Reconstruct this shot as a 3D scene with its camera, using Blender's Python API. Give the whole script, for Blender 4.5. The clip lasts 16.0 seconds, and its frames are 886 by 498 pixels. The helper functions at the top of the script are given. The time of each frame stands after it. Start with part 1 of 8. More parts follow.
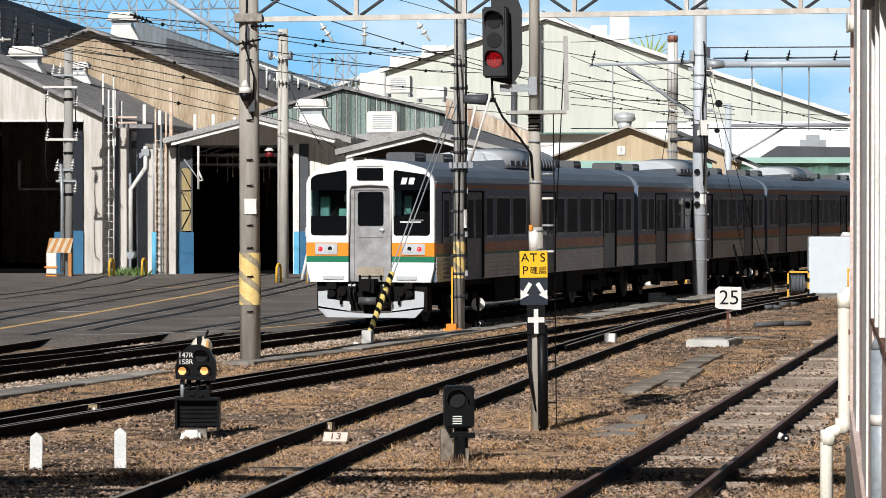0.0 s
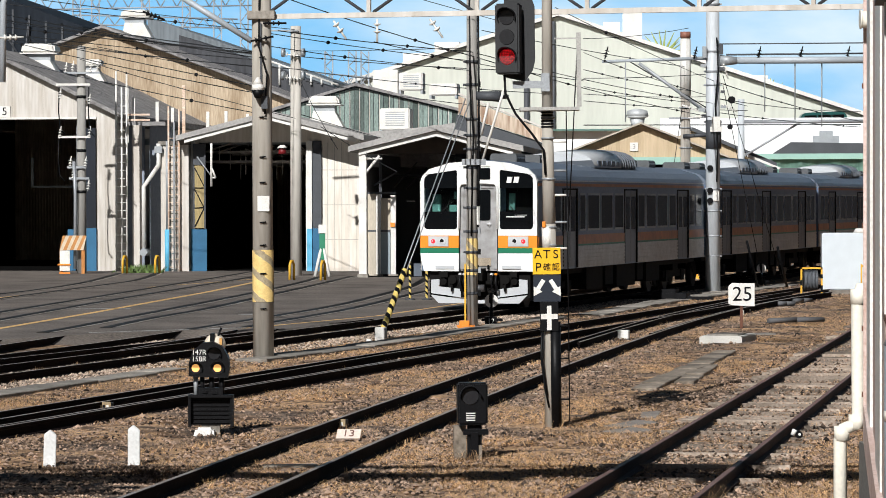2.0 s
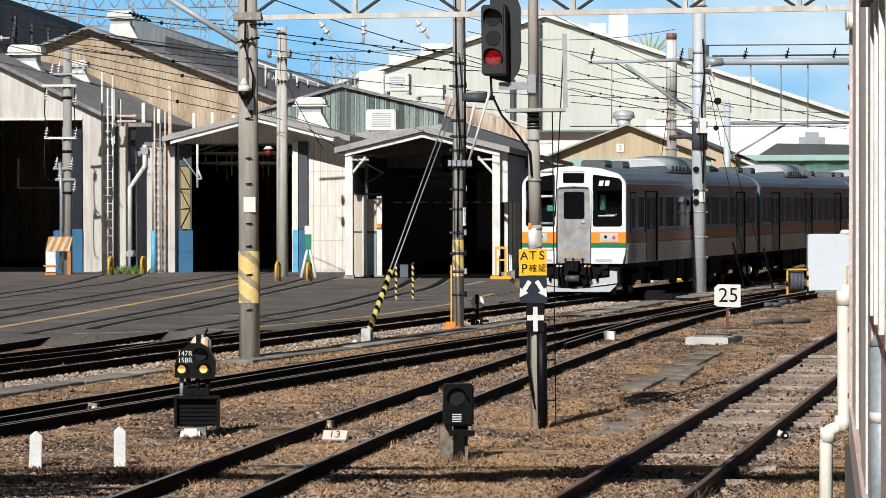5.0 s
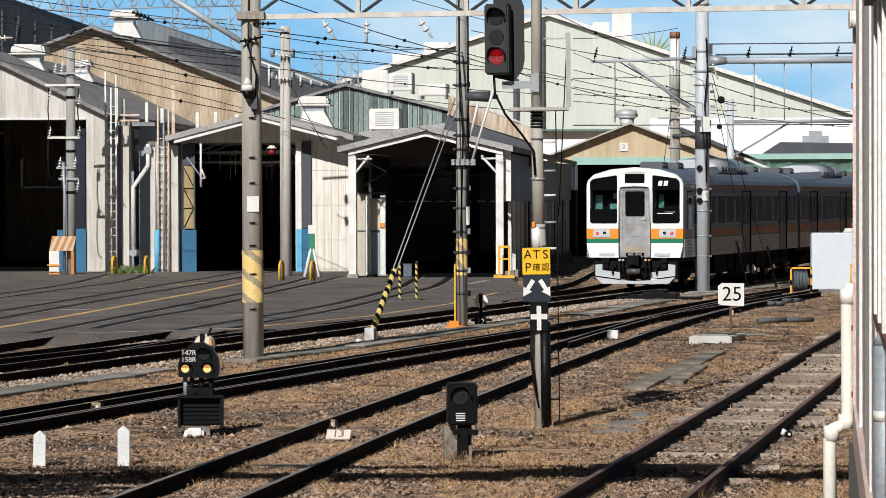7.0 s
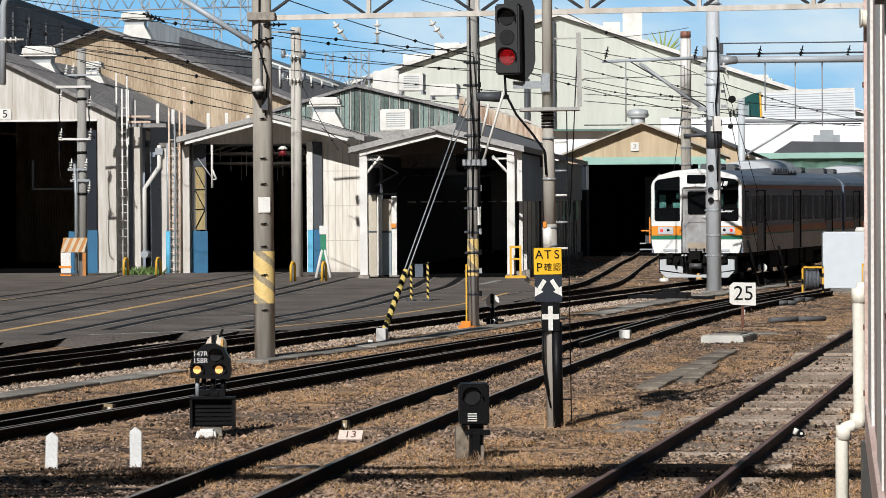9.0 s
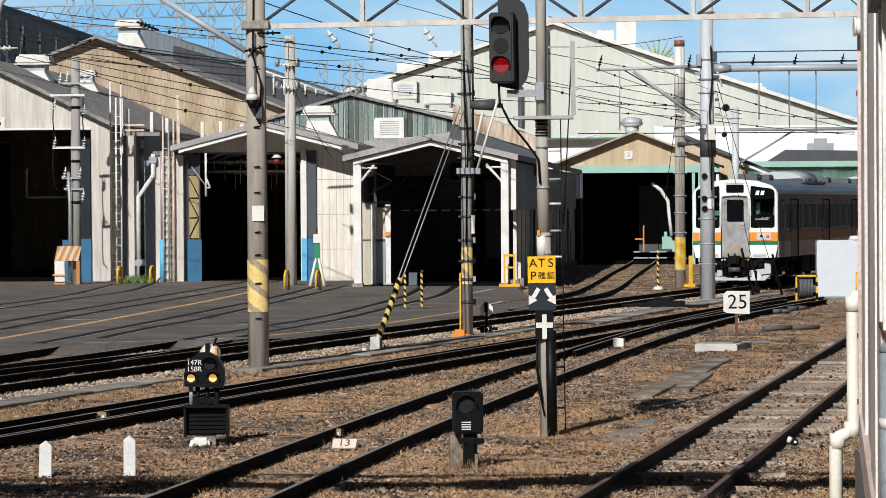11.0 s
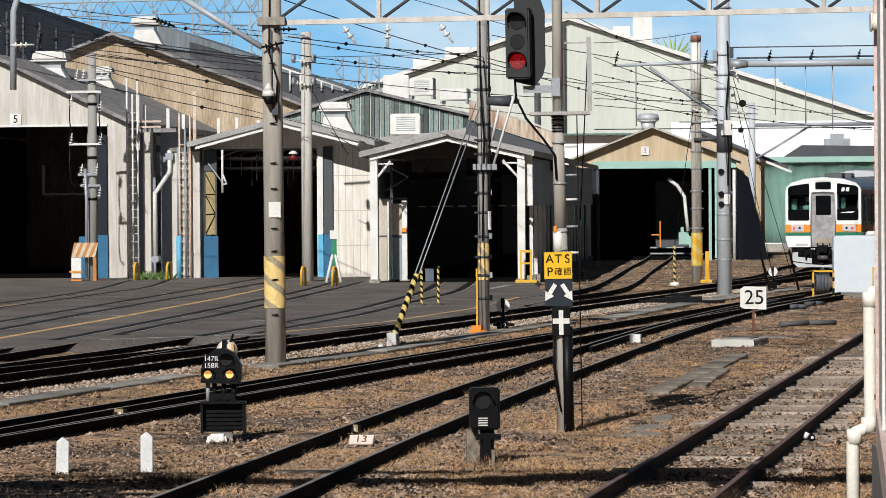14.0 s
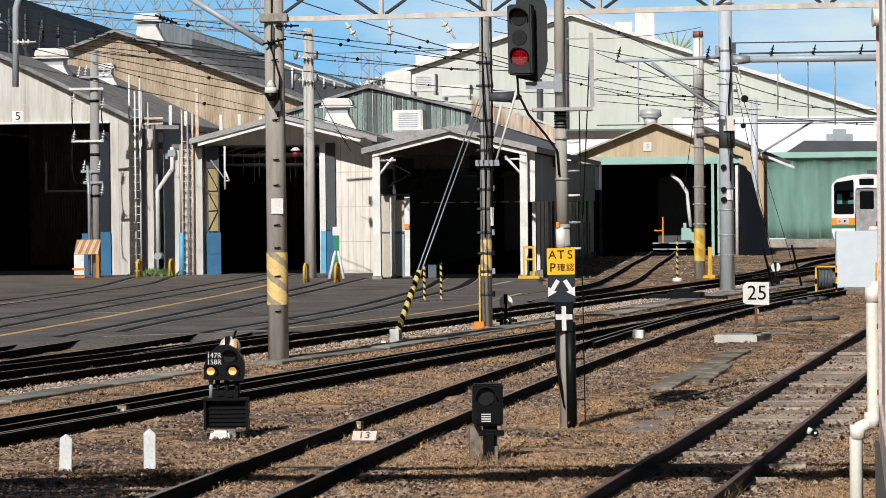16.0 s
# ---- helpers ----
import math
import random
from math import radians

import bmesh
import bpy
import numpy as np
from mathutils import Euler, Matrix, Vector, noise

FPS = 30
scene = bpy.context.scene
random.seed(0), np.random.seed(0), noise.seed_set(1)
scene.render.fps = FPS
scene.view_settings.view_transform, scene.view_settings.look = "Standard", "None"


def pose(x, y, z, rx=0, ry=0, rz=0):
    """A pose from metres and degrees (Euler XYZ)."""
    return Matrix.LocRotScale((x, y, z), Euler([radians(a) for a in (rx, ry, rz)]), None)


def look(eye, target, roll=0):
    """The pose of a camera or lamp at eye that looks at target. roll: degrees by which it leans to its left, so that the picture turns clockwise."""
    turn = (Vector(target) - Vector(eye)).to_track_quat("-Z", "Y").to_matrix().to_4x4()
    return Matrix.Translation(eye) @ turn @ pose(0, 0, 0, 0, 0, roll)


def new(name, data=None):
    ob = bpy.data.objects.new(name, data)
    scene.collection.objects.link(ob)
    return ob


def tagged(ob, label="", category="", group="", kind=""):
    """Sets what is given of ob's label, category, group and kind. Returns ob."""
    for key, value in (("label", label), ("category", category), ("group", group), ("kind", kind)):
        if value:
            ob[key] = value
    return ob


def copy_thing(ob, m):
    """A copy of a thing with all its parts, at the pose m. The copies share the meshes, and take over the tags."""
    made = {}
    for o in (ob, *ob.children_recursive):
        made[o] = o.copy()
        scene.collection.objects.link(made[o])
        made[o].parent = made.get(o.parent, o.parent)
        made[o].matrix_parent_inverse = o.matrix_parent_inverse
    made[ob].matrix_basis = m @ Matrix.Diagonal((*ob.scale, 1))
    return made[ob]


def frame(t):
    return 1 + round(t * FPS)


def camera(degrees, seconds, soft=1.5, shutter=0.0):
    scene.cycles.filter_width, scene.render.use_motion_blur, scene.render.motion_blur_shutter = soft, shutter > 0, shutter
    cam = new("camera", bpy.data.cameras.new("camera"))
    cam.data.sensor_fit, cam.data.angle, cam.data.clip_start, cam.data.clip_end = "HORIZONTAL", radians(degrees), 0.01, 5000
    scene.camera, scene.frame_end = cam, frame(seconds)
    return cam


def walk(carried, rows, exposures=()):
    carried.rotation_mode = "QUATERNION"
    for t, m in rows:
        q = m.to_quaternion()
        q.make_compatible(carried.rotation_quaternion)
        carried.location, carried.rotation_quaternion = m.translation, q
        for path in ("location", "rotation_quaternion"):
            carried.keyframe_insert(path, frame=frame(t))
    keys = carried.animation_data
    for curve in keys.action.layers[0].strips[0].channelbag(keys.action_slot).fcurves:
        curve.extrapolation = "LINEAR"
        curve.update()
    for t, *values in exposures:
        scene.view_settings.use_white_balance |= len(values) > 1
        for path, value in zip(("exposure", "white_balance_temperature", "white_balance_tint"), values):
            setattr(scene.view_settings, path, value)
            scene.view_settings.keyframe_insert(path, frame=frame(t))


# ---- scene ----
EYE = Vector((0.0, 0.0, 2.65))
FOCAL = 5700.0
cam = camera(2 * math.degrees(math.atan(784 / FOCAL)), 16.0, soft=0.8)


def aim(dx, dy, roll):
    """Hand-held aim: small turns of the camera on its spot."""
    return look(EYE, EYE + Vector((-dx / FOCAL, 1.0, (dy - 82) / FOCAL)), roll)


walk(cam, [(t, aim(dx, dy, r)) for t, dx, dy, r in (
    (0.0, 0.0, 0.0, 0.0), (0.5, 5.1, -5.1, 0.0), (1.0, 21.5, -6.7, -0.07), (1.5, 31.7, -7.1, -0.07),
    (2.0, 23.1, -5.6, -0.1), (2.5, 14.6, -7.1, -0.07), (3.0, 10.5, -0.8, -0.08), (3.5, 4.1, -0.2, -0.05),
    (4.0, 1.3, -3.3, -0.05), (6.5, -2.4, -3.8, -0.115), (7.0, 4.8, -5.2, -0.15), (7.5, 12.5, -6.7, -0.16),
    (8.0, 18.6, -8.4, -0.24), (8.5, 20.8, -5.4, -0.28), (9.0, 24.9, -4.5, -0.335), (11.5, 12.1, 12.2, -0.344),
    (12.0, 15.3, 12.3, -0.39), (12.5, 21.1, 12.6, -0.39), (13.0, 23.8, 13.1, -0.42), (13.5, 34.2, 10.7, -0.43),
    (14.0, 43.3, 3.5, -0.425), (14.5, 55.7, -2.1, -0.43), (15.0, 57.2, -4.6, -0.43), (15.5, 46.8, -2.6, -0.475),
    (16.0, 48.1, -3.2, -0.55))],
     exposures=[(0.0, 0.06), (4.0, 0.04), (6.5, -0.08), (16.0, -0.12)])

# ---- light ----
SUN_AZ, SUN_EL = math.atan2(-2.13, -6.6), radians(34)
sun_dir = Vector((math.sin(SUN_AZ) * math.cos(SUN_EL), math.cos(SUN_AZ) * math.cos(SUN_EL), math.sin(SUN_EL)))
world = bpy.data.worlds.new("world")
scene.world = world
world.use_nodes = True
sky = world.node_tree.nodes.new("ShaderNodeTexSky")
sky.sky_type, sky.sun_disc = "NISHITA", False
sky.sun_elevation, sky.sun_rotation = SUN_EL, SUN_AZ
sky.air_density, sky.dust_density = 1.0, 0.6
world.node_tree.links.new(sky.outputs[0], world.node_tree.nodes["Background"].inputs[0])
world.node_tree.nodes["Background"].inputs[1].default_value = 0.0165
sun = new("sun", bpy.data.lights.new("sun", "SUN"))
sun.data.energy, sun.data.angle, sun.data.color = 4.9, radians(0.5), (0.99, 0.987, 0.972)
sun.matrix_basis = look(sun_dir * 50, (0, 0, 0))

# ---- materials ----
MATS = {}


def mat(name, col, rough=0.6, metal=0.0, var=0.25, scale=3.0, fine=40.0, bump=0.15, stain=None, streak=False, per_piece=0.0, per_island=0.0, spec=0.5, ior=1.45):
    """A surface with broad stains, fine grain and slight relief."""
    if name in MATS:
        return MATS[name]
    m = bpy.data.materials.new(name)
    m.use_nodes = True
    n, l = m.node_tree.nodes, m.node_tree.links
    b = n["Principled BSDF"]
    b.inputs["Roughness"].default_value, b.inputs["Metallic"].default_value = rough, metal
    b.inputs["Specular IOR Level"].default_value, b.inputs["IOR"].default_value = spec, ior
    tc = n.new("ShaderNodeTexCoord")
    mp = n.new("ShaderNodeMapping")
    l.new(tc.outputs["Object"], mp.inputs[0])
    if streak:
        mp.inputs["Scale"].default_value = (1, 1, 0.12)
    big, small = n.new("ShaderNodeTexNoise"), n.new("ShaderNodeTexNoise")
    big.inputs["Scale"].default_value, big.inputs["Detail"].default_value = scale, 5
    small.inputs["Scale"].default_value, small.inputs["Detail"].default_value = fine, 4
    l.new(mp.outputs[0], big.inputs["Vector"])
    l.new(mp.outputs[0], small.inputs["Vector"])
    mixn = n.new("ShaderNodeMath")
    mixn.operation = "ADD"
    l.new(big.outputs["Fac"], mixn.inputs[0])
    l.new(small.outputs["Fac"], mixn.inputs[1])
    half = n.new("ShaderNodeMath")
    half.operation = "MULTIPLY"
    half.inputs[1].default_value = 0.5
    l.new(mixn.outputs[0], half.inputs[0])
    ramp = n.new("ShaderNodeValToRGB")
    ramp.color_ramp.elements[0].position, ramp.color_ramp.elements[1].position = 0.34, 0.66
    dark = stain or [c * (1 - var) for c in col]
    light = [min(1, c * (1 + var * 0.6)) for c in col]
    ramp.color_ramp.elements[0].color, ramp.color_ramp.elements[1].color = (*dark, 1), (*light, 1)
    l.new(half.outputs[0], ramp.inputs[0])
    out = ramp.outputs[0]
    if per_piece or per_island:
        src = n.new("ShaderNodeObjectInfo").outputs["Random"] if per_piece else n.new("ShaderNodeNewGeometry").outputs["Random Per Island"]
        rng = n.new("ShaderNodeMapRange")
        a = per_piece or per_island
        rng.inputs["To Min"].default_value, rng.inputs["To Max"].default_value = 1 - a, 1 + a
        l.new(src, rng.inputs["Value"])
        hsv = n.new("ShaderNodeHueSaturation")
        l.new(rng.outputs[0], hsv.inputs["Value"])
        l.new(out, hsv.inputs["Color"])
        out = hsv.outputs[0]
    l.new(out, b.inputs["Base Color"])
    if bump:
        bp = n.new("ShaderNodeBump")
        bp.inputs["Strength"].default_value, bp.inputs["Distance"].default_value = bump, 0.02
        l.new(small.outputs["Fac"], bp.inputs["Height"])
        l.new(bp.outputs[0], b.inputs["Normal"])
    MATS[name] = m
    return m


def glow(name, col, strength):
    m = bpy.data.materials.new(name)
    m.use_nodes = True
    b = m.node_tree.nodes["Principled BSDF"]
    b.inputs["Base Color"].default_value = (*col, 1)
    b.inputs["Emission Color"].default_value = (*col, 1)
    b.inputs["Emission Strength"].default_value = strength
    return m


CONCRETE = mat("pole_concrete", (0.46, 0.425, 0.375), 0.85, var=0.2, scale=1.6, fine=11, streak=True, stain=(0.29, 0.26, 0.22))
GREY_STEEL = mat("galvanised_steel", (0.36, 0.38, 0.4), 0.5, 0.3, var=0.25, scale=2)
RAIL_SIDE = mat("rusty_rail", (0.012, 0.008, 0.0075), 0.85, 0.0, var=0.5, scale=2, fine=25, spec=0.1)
RAIL_TOP = mat("worn_rail_head", (0.30, 0.25, 0.22), 0.5, 0.1, var=0.55, scale=1)
ASPHALT = mat("asphalt", (0.150, 0.127, 0.109), 0.85, var=0.75, scale=0.55, fine=17, bump=0.4, stain=(0.055, 0.046, 0.040))
WHITE_WALL = mat("white_corrugated_wall", (0.65, 0.62, 0.585), 0.75, var=0.12, scale=1.1, fine=6, streak=True, stain=(0.45, 0.40, 0.34))
TAN_WALL = mat("tan_asbestos_wall", (0.50, 0.405, 0.295), 0.85, var=0.3, scale=1.3, fine=16, streak=True, stain=(0.27, 0.19, 0.115))
ROOF_GREY = mat("grey_slate_roof", (0.29, 0.28, 0.275), 0.9, var=0.35, scale=1.5, fine=7, stain=(0.14, 0.13, 0.13))
WHITE_PAINT = mat("white_paint", (0.78, 0.77, 0.74), 0.5, var=0.12, scale=2, stain=(0.6, 0.57, 0.52))
BLACK = mat("black_paint", (0.006, 0.006, 0.007), 0.45, var=0.4, scale=5, spec=0.18)
# Near-black colour that stands in for shade inside sheds and cab.
DARK_IN = mat("interior_shade_black", (0.005, 0.005, 0.005), 0.95, var=0.4, scale=0.6, spec=0.05)
YELLOW = mat("yellow_paint", (0.75, 0.42, 0.04), 0.5, var=0.15)
PALE_YELLOW = mat("faded_yellow_paint", (0.82, 0.60, 0.24), 0.6, var=0.18, scale=5, stain=(0.66, 0.46, 0.17))
WORN_STRIPE = mat("worn_dark_stripe", (0.40, 0.33, 0.22), 0.7, var=0.4, scale=6, stain=(0.24, 0.19, 0.12))
ORANGE = mat("orange_paint", (0.85, 0.27, 0.03), 0.5, var=0.15)
CREAM = mat("cream_wall", (0.60, 0.615, 0.545), 0.7, var=0.12, scale=0.25, fine=2.5, streak=True)
GREEN_TARP = mat("green_sheeting", (0.33, 0.56, 0.47), 0.75, var=0.18, scale=0.5, fine=3, streak=True)
MINT = mat("mint_paint", (0.33, 0.53, 0.46), 0.6, var=0.15, scale=1)
# Blue of the door leaves, with their shade darkened into the colour.
BLUE = mat("blue_paint", (0.025, 0.13, 0.25), 0.5, var=0.25, scale=2)
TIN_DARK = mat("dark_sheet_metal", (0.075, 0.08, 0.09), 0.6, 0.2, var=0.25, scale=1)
PINK = mat("pale_pink_paint", (0.72, 0.60, 0.56), 0.55, var=0.15, scale=1.5, stain=(0.5, 0.33, 0.27))
IVORY = mat("ivory_pipe", (0.80, 0.76, 0.66), 0.4, var=0.12, scale=3)
STAINLESS = mat("stainless_steel", (0.45, 0.45, 0.46), 0.28, 0.85, var=0.12, scale=1.5, fine=20, bump=0.03)


# ---- mesh helpers ----
def part(name, bm, material, parent=None, label="", smooth=False):
    me = bpy.data.meshes.new(name)
    bm.normal_update()
    if smooth:
        for f in bm.faces:
            f.smooth = True
    bm.to_mesh(me)
    bm.free()
    for m in (material if isinstance(material, (list, tuple)) else [material]):
        me.materials.append(m)
    ob = new(name, me)
    if parent is not None:
        ob.parent = parent
    if label:
        tagged(ob, label)
    return ob


def thing(name, label, category, m=None, group="", kind=""):
    ob = new(name)
    ob.empty_display_size = 0.3
    if m is not None:
        ob.matrix_basis = m
    return tagged(ob, label, category, group, kind)


def box(bm, x0, x1, y0, y1, z0, z1, mi=0, m=None):
    c = [Vector((x, y, z)) for z in (z0, z1) for y in (y0, y1) for x in (x0, x1)]
    if m is not None:
        c = [m @ p for p in c]
    v = [bm.verts.new(p) for p in c]
    out = []
    for q in ((0, 2, 3, 1), (4, 5, 7, 6), (0, 1, 5, 4), (2, 6, 7, 3), (0, 4, 6, 2), (1, 3, 7, 5)):
        f = bm.faces.new([v[i] for i in q])
        f.material_index = mi
        out.append(f)
    return out


def B(*boxes, mi=0):
    bm = bmesh.new()
    for b in boxes:
        box(bm, *b, mi=mi)
    return bm


def tube(bm, a, b, r0, r1=None, seg=12, mi=0, caps=True):
    a, b = Vector(a), Vector(b)
    r1 = r0 if r1 is None else r1
    q = (b - a).to_track_quat("Z", "Y")
    rings = []
    for p, r in ((a, r0), (b, r1)):
        rings.append([bm.verts.new(p + q @ Vector((r * math.cos(2 * math.pi * i / seg), r * math.sin(2 * math.pi * i / seg), 0))) for i in range(seg)])
    for i in range(seg):
        f = bm.faces.new((rings[0][i], rings[0][(i + 1) % seg], rings[1][(i + 1) % seg], rings[1][i]))
        f.material_index, f.smooth = mi, True
    if caps:
        for ring in (rings[0][::-1], rings[1]):
            f = bm.faces.new(ring)
            f.material_index = mi
    return bm


def TUBE(*tubes):
    bm = bmesh.new()
    for t in tubes:
        tube(bm, *t)
    return bm


def pipe(bm, pts, r, seg=8, mi=0):
    """One continuous bent tube through the points."""
    pts = [Vector(p) for p in pts]
    q = (pts[1] - pts[0]).to_track_quat("Z", "Y")
    rings = []
    for i, p in enumerate(pts):
        d = (pts[min(i + 1, len(pts) - 1)] - pts[max(i - 1, 0)]).normalized()
        q = (q @ Vector((0, 0, 1))).rotation_difference(d) @ q
        rings.append([bm.verts.new(p + q @ Vector((r * math.cos(2 * math.pi * k / seg), r * math.sin(2 * math.pi * k / seg), 0))) for k in range(seg)])
    for a, b in zip(rings, rings[1:]):
        for k in range(seg):
            f = bm.faces.new((a[k], a[(k + 1) % seg], b[(k + 1) % seg], b[k]))
            f.material_index, f.smooth = mi, True
    for ring in (rings[0][::-1], rings[-1]):
        bm.faces.new(ring).material_index = mi
    return bm


def prism(bm, outline, y0, y1, mi=0):
    """Outline in x, z pulled along y."""
    a = [bm.verts.new((x, y0, z)) for x, z in outline]
    b = [bm.verts.new((x, y1, z)) for x, z in outline]
    k = len(outline)
    fs = [bm.faces.new(a), bm.faces.new(b[::-1])] + [bm.faces.new((a[i], b[i], b[(i + 1) % k], a[(i + 1) % k])) for i in range(k)]
    for f in fs:
        f.material_index = mi
    bmesh.ops.recalc_face_normals(bm, faces=fs)
    return fs


def wire(bm, a, b, r=0.012, sag=0.0, seg=5, steps=8):
    a, b = Vector(a), Vector(b)
    pts = []
    for i in range(steps + 1):
        f = i / steps
        p = a.lerp(b, f)
        p.z -= 4 * sag * f * (1 - f)
        pts.append(p)
    return pipe(bm, pts, r, seg)


SLOPE = 0.2855                     # the yard's tracks run this much to the right per metre
TRACK_TURN = -math.degrees(math.atan(SLOPE))
GROUND = -0.15


def line_T(y):
    return -6.95 + SLOPE * (y - 50.9)


def line_N(y):
    return -2.11 + SLOPE * (y - 51)


def text(name, body, size, material, parent, m, label=""):
    """Lettering as a thin mesh; upright, facing the local -y."""
    cu = bpy.data.curves.new(name, "FONT")
    cu.body, cu.size, cu.extrude, cu.align_x, cu.align_y = body, size, 0.002, "CENTER", "CENTER"
    ob = bpy.data.objects.new(name, cu)
    scene.collection.objects.link(ob)
    bpy.context.view_layer.update()
    me = bpy.data.meshes.new_from_object(ob.evaluated_get(bpy.context.evaluated_depsgraph_get()))
    bpy.data.objects.remove(ob)
    me.materials.clear()
    me.materials.append(material)
    out = new(name, me)
    out.parent, out.matrix_basis = parent, m @ pose(0, 0, 0, 90)
    return tagged(out, label)


def sleeve(r, z0, z1, pitch, seg=56, rows=70, mats=(0, 1), turns=2, share=0.55):
    """A painted band with slanting stripes round a pole."""
    bm = bmesh.new()
    ring = []
    for j in range(rows + 1):
        z = z0 + (z1 - z0) * j / rows
        ring.append([bm.verts.new((r * math.cos(2 * math.pi * i / seg), r * math.sin(2 * math.pi * i / seg), z)) for i in range(seg)])
    for j in range(rows):
        for i in range(seg):
            f = bm.faces.new((ring[j][i], ring[j][(i + 1) % seg], ring[j + 1][(i + 1) % seg], ring[j + 1][i]))
            z = z0 + (z1 - z0) * (j + 0.5) / rows
            f.material_index = mats[0] if (z / pitch + turns * i / seg) % 1 < share else mats[1]
            f.smooth = True
    return bm


def rounded(x0, x1, z0, z1, r, steps=4):
    """Outline of a round-cornered rectangle in x, z."""
    out = []
    for cx, cz, a0 in ((x1 - r, z1 - r, 0), (x0 + r, z1 - r, 90), (x0 + r, z0 + r, 180), (x1 - r, z0 + r, 270)):
        for i in range(steps + 1):
            a = radians(a0 + 90 * i / steps)
            out.append((cx + r * math.cos(a), cz + r * math.sin(a)))
    return out


# ---- ground ----
def two_tone_ground():
    m = bpy.data.materials.new("straw_and_gravel_ground")
    m.use_nodes = True
    n, l = m.node_tree.nodes, m.node_tree.links
    b = n["Principled BSDF"]
    b.inputs["Roughness"].default_value = 0.95
    tc = n.new("ShaderNodeTexCoord")

    def noise_ramp(scale, detail, lo, hi, c0, c1):
        t, r = n.new("ShaderNodeTexNoise"), n.new("ShaderNodeValToRGB")
        t.inputs["Scale"].default_value, t.inputs["Detail"].default_value = scale, detail
        l.new(tc.outputs["Object"], t.inputs["Vector"])
        l.new(t.outputs["Fac"], r.inputs[0])
        r.color_ramp.elements[0].position, r.color_ramp.elements[1].position = lo, hi
        r.color_ramp.elements[0].color, r.color_ramp.elements[1].color = (*c0, 1), (*c1, 1)
        return t, r
    _, straw = noise_ramp(14, 9, 0.35, 0.65, (0.26, 0.145, 0.07), (0.78, 0.50, 0.275))
    g, gravel = noise_ramp(22, 8, 0.36, 0.70, (0.030, 0.019, 0.014), (0.44, 0.31, 0.22))
    _, patch = noise_ramp(0.6, 10, 0.42, 0.57, (0, 0, 0), (1, 1, 1))
    mx = n.new("ShaderNodeMix")
    mx.data_type = "RGBA"
    l.new(patch.outputs[0], mx.inputs["Factor"])
    l.new(gravel.outputs[0], mx.inputs["A"])
    l.new(straw.outputs[0], mx.inputs["B"])
    _, dirt = noise_ramp(3.2, 10, 0.38, 0.56, (0.24, 0.21, 0.19), (1, 1, 1))
    soil = n.new("ShaderNodeMix")
    soil.data_type, soil.blend_type = "RGBA", "MULTIPLY"
    soil.inputs["Factor"].default_value = 1.0
    l.new(mx.outputs["Result"], soil.inputs["A"])
    l.new(dirt.outputs[0], soil.inputs["B"])
    l.new(soil.outputs["Result"], b.inputs["Base Color"])
    bp = n.new("ShaderNodeBump")
    bp.inputs["Strength"].default_value, bp.inputs["Distance"].default_value = 0.9, 0.06
    l.new(g.outputs["Fac"], bp.inputs["Height"])
    l.new(bp.outputs[0], b.inputs["Normal"])
    return m


def ground_sheet():
    """One sheet to the horizon, uneven where the yard lies."""
    xs = [-3000, -400, -60] + [-14 + 0.35 * i for i in range(93)] + [60, 400, 3000]
    ys = [-2000, -200, -20, 10] + [22 + 0.4 * i for i in range(240)] + [160, 300, 900, 4000]
    verts, faces = [], []
    for y in ys:
        for x in xs:
            inside = -14 <= x <= 19 and 22 <= y <= 118
            z = GROUND + ((0.05 * noise.noise((x * 0.8, y * 0.8, 0)) + 0.03 * noise.noise((x * 2.7, y * 2.7, 5)) - 0.01) * min(1.0, max(0.15, (abs(x - 1.6 - 0.192 * (y - 28.9)) - 1.1))) - (0.03 if abs(x - 1.6 - 0.192 * (y - 28.9)) < 1.3 else 0) if inside else 0)
            verts.append((x, y, z))
    k = len(xs)
    for j in range(len(ys) - 1):
        for i in range(k - 1):
            a = j * k + i
            faces.append((a, a + 1, a + k + 1, a + k))
    me = bpy.data.meshes.new("ground")
    me.from_pydata(verts, [], faces)
    me.materials.append(two_tone_ground())
    for p in me.polygons:
        p.use_smooth = True
    return tagged(new("ground", me), "dry yard ground of gravel and straw-coloured grass", "ground", kind="structure")


ground_sheet()

bm = bmesh.new()
edge = [(-60, 52), (-8.9, 61.0), (-7.6, 63.4), (-5.6, 65.6), (-3.55, 66.4), (0.6, 81.0), (2.9, 90.0), (2.3, 99), (2.2, 106.0), (3.0, 140.0), (-60, 140)]
top = [bm.verts.new((x, y, -0.01)) for x, y in edge]
low = [bm.verts.new((x + (0.3 if x > -10 else 0), y - (0.7 if y < 100 else 0), -0.26)) for x, y in edge]
bm.faces.new(top)
for i in range(len(edge)):
    bm.faces.new((low[i], low[(i + 1) % len(edge)], top[(i + 1) % len(edge)], top[i]))
bmesh.ops.recalc_face_normals(bm, faces=bm.faces)
apron = tagged(part("asphalt_yard", bm, ASPHALT), "dark worn asphalt apron before the sheds", "pavement", kind="structure")


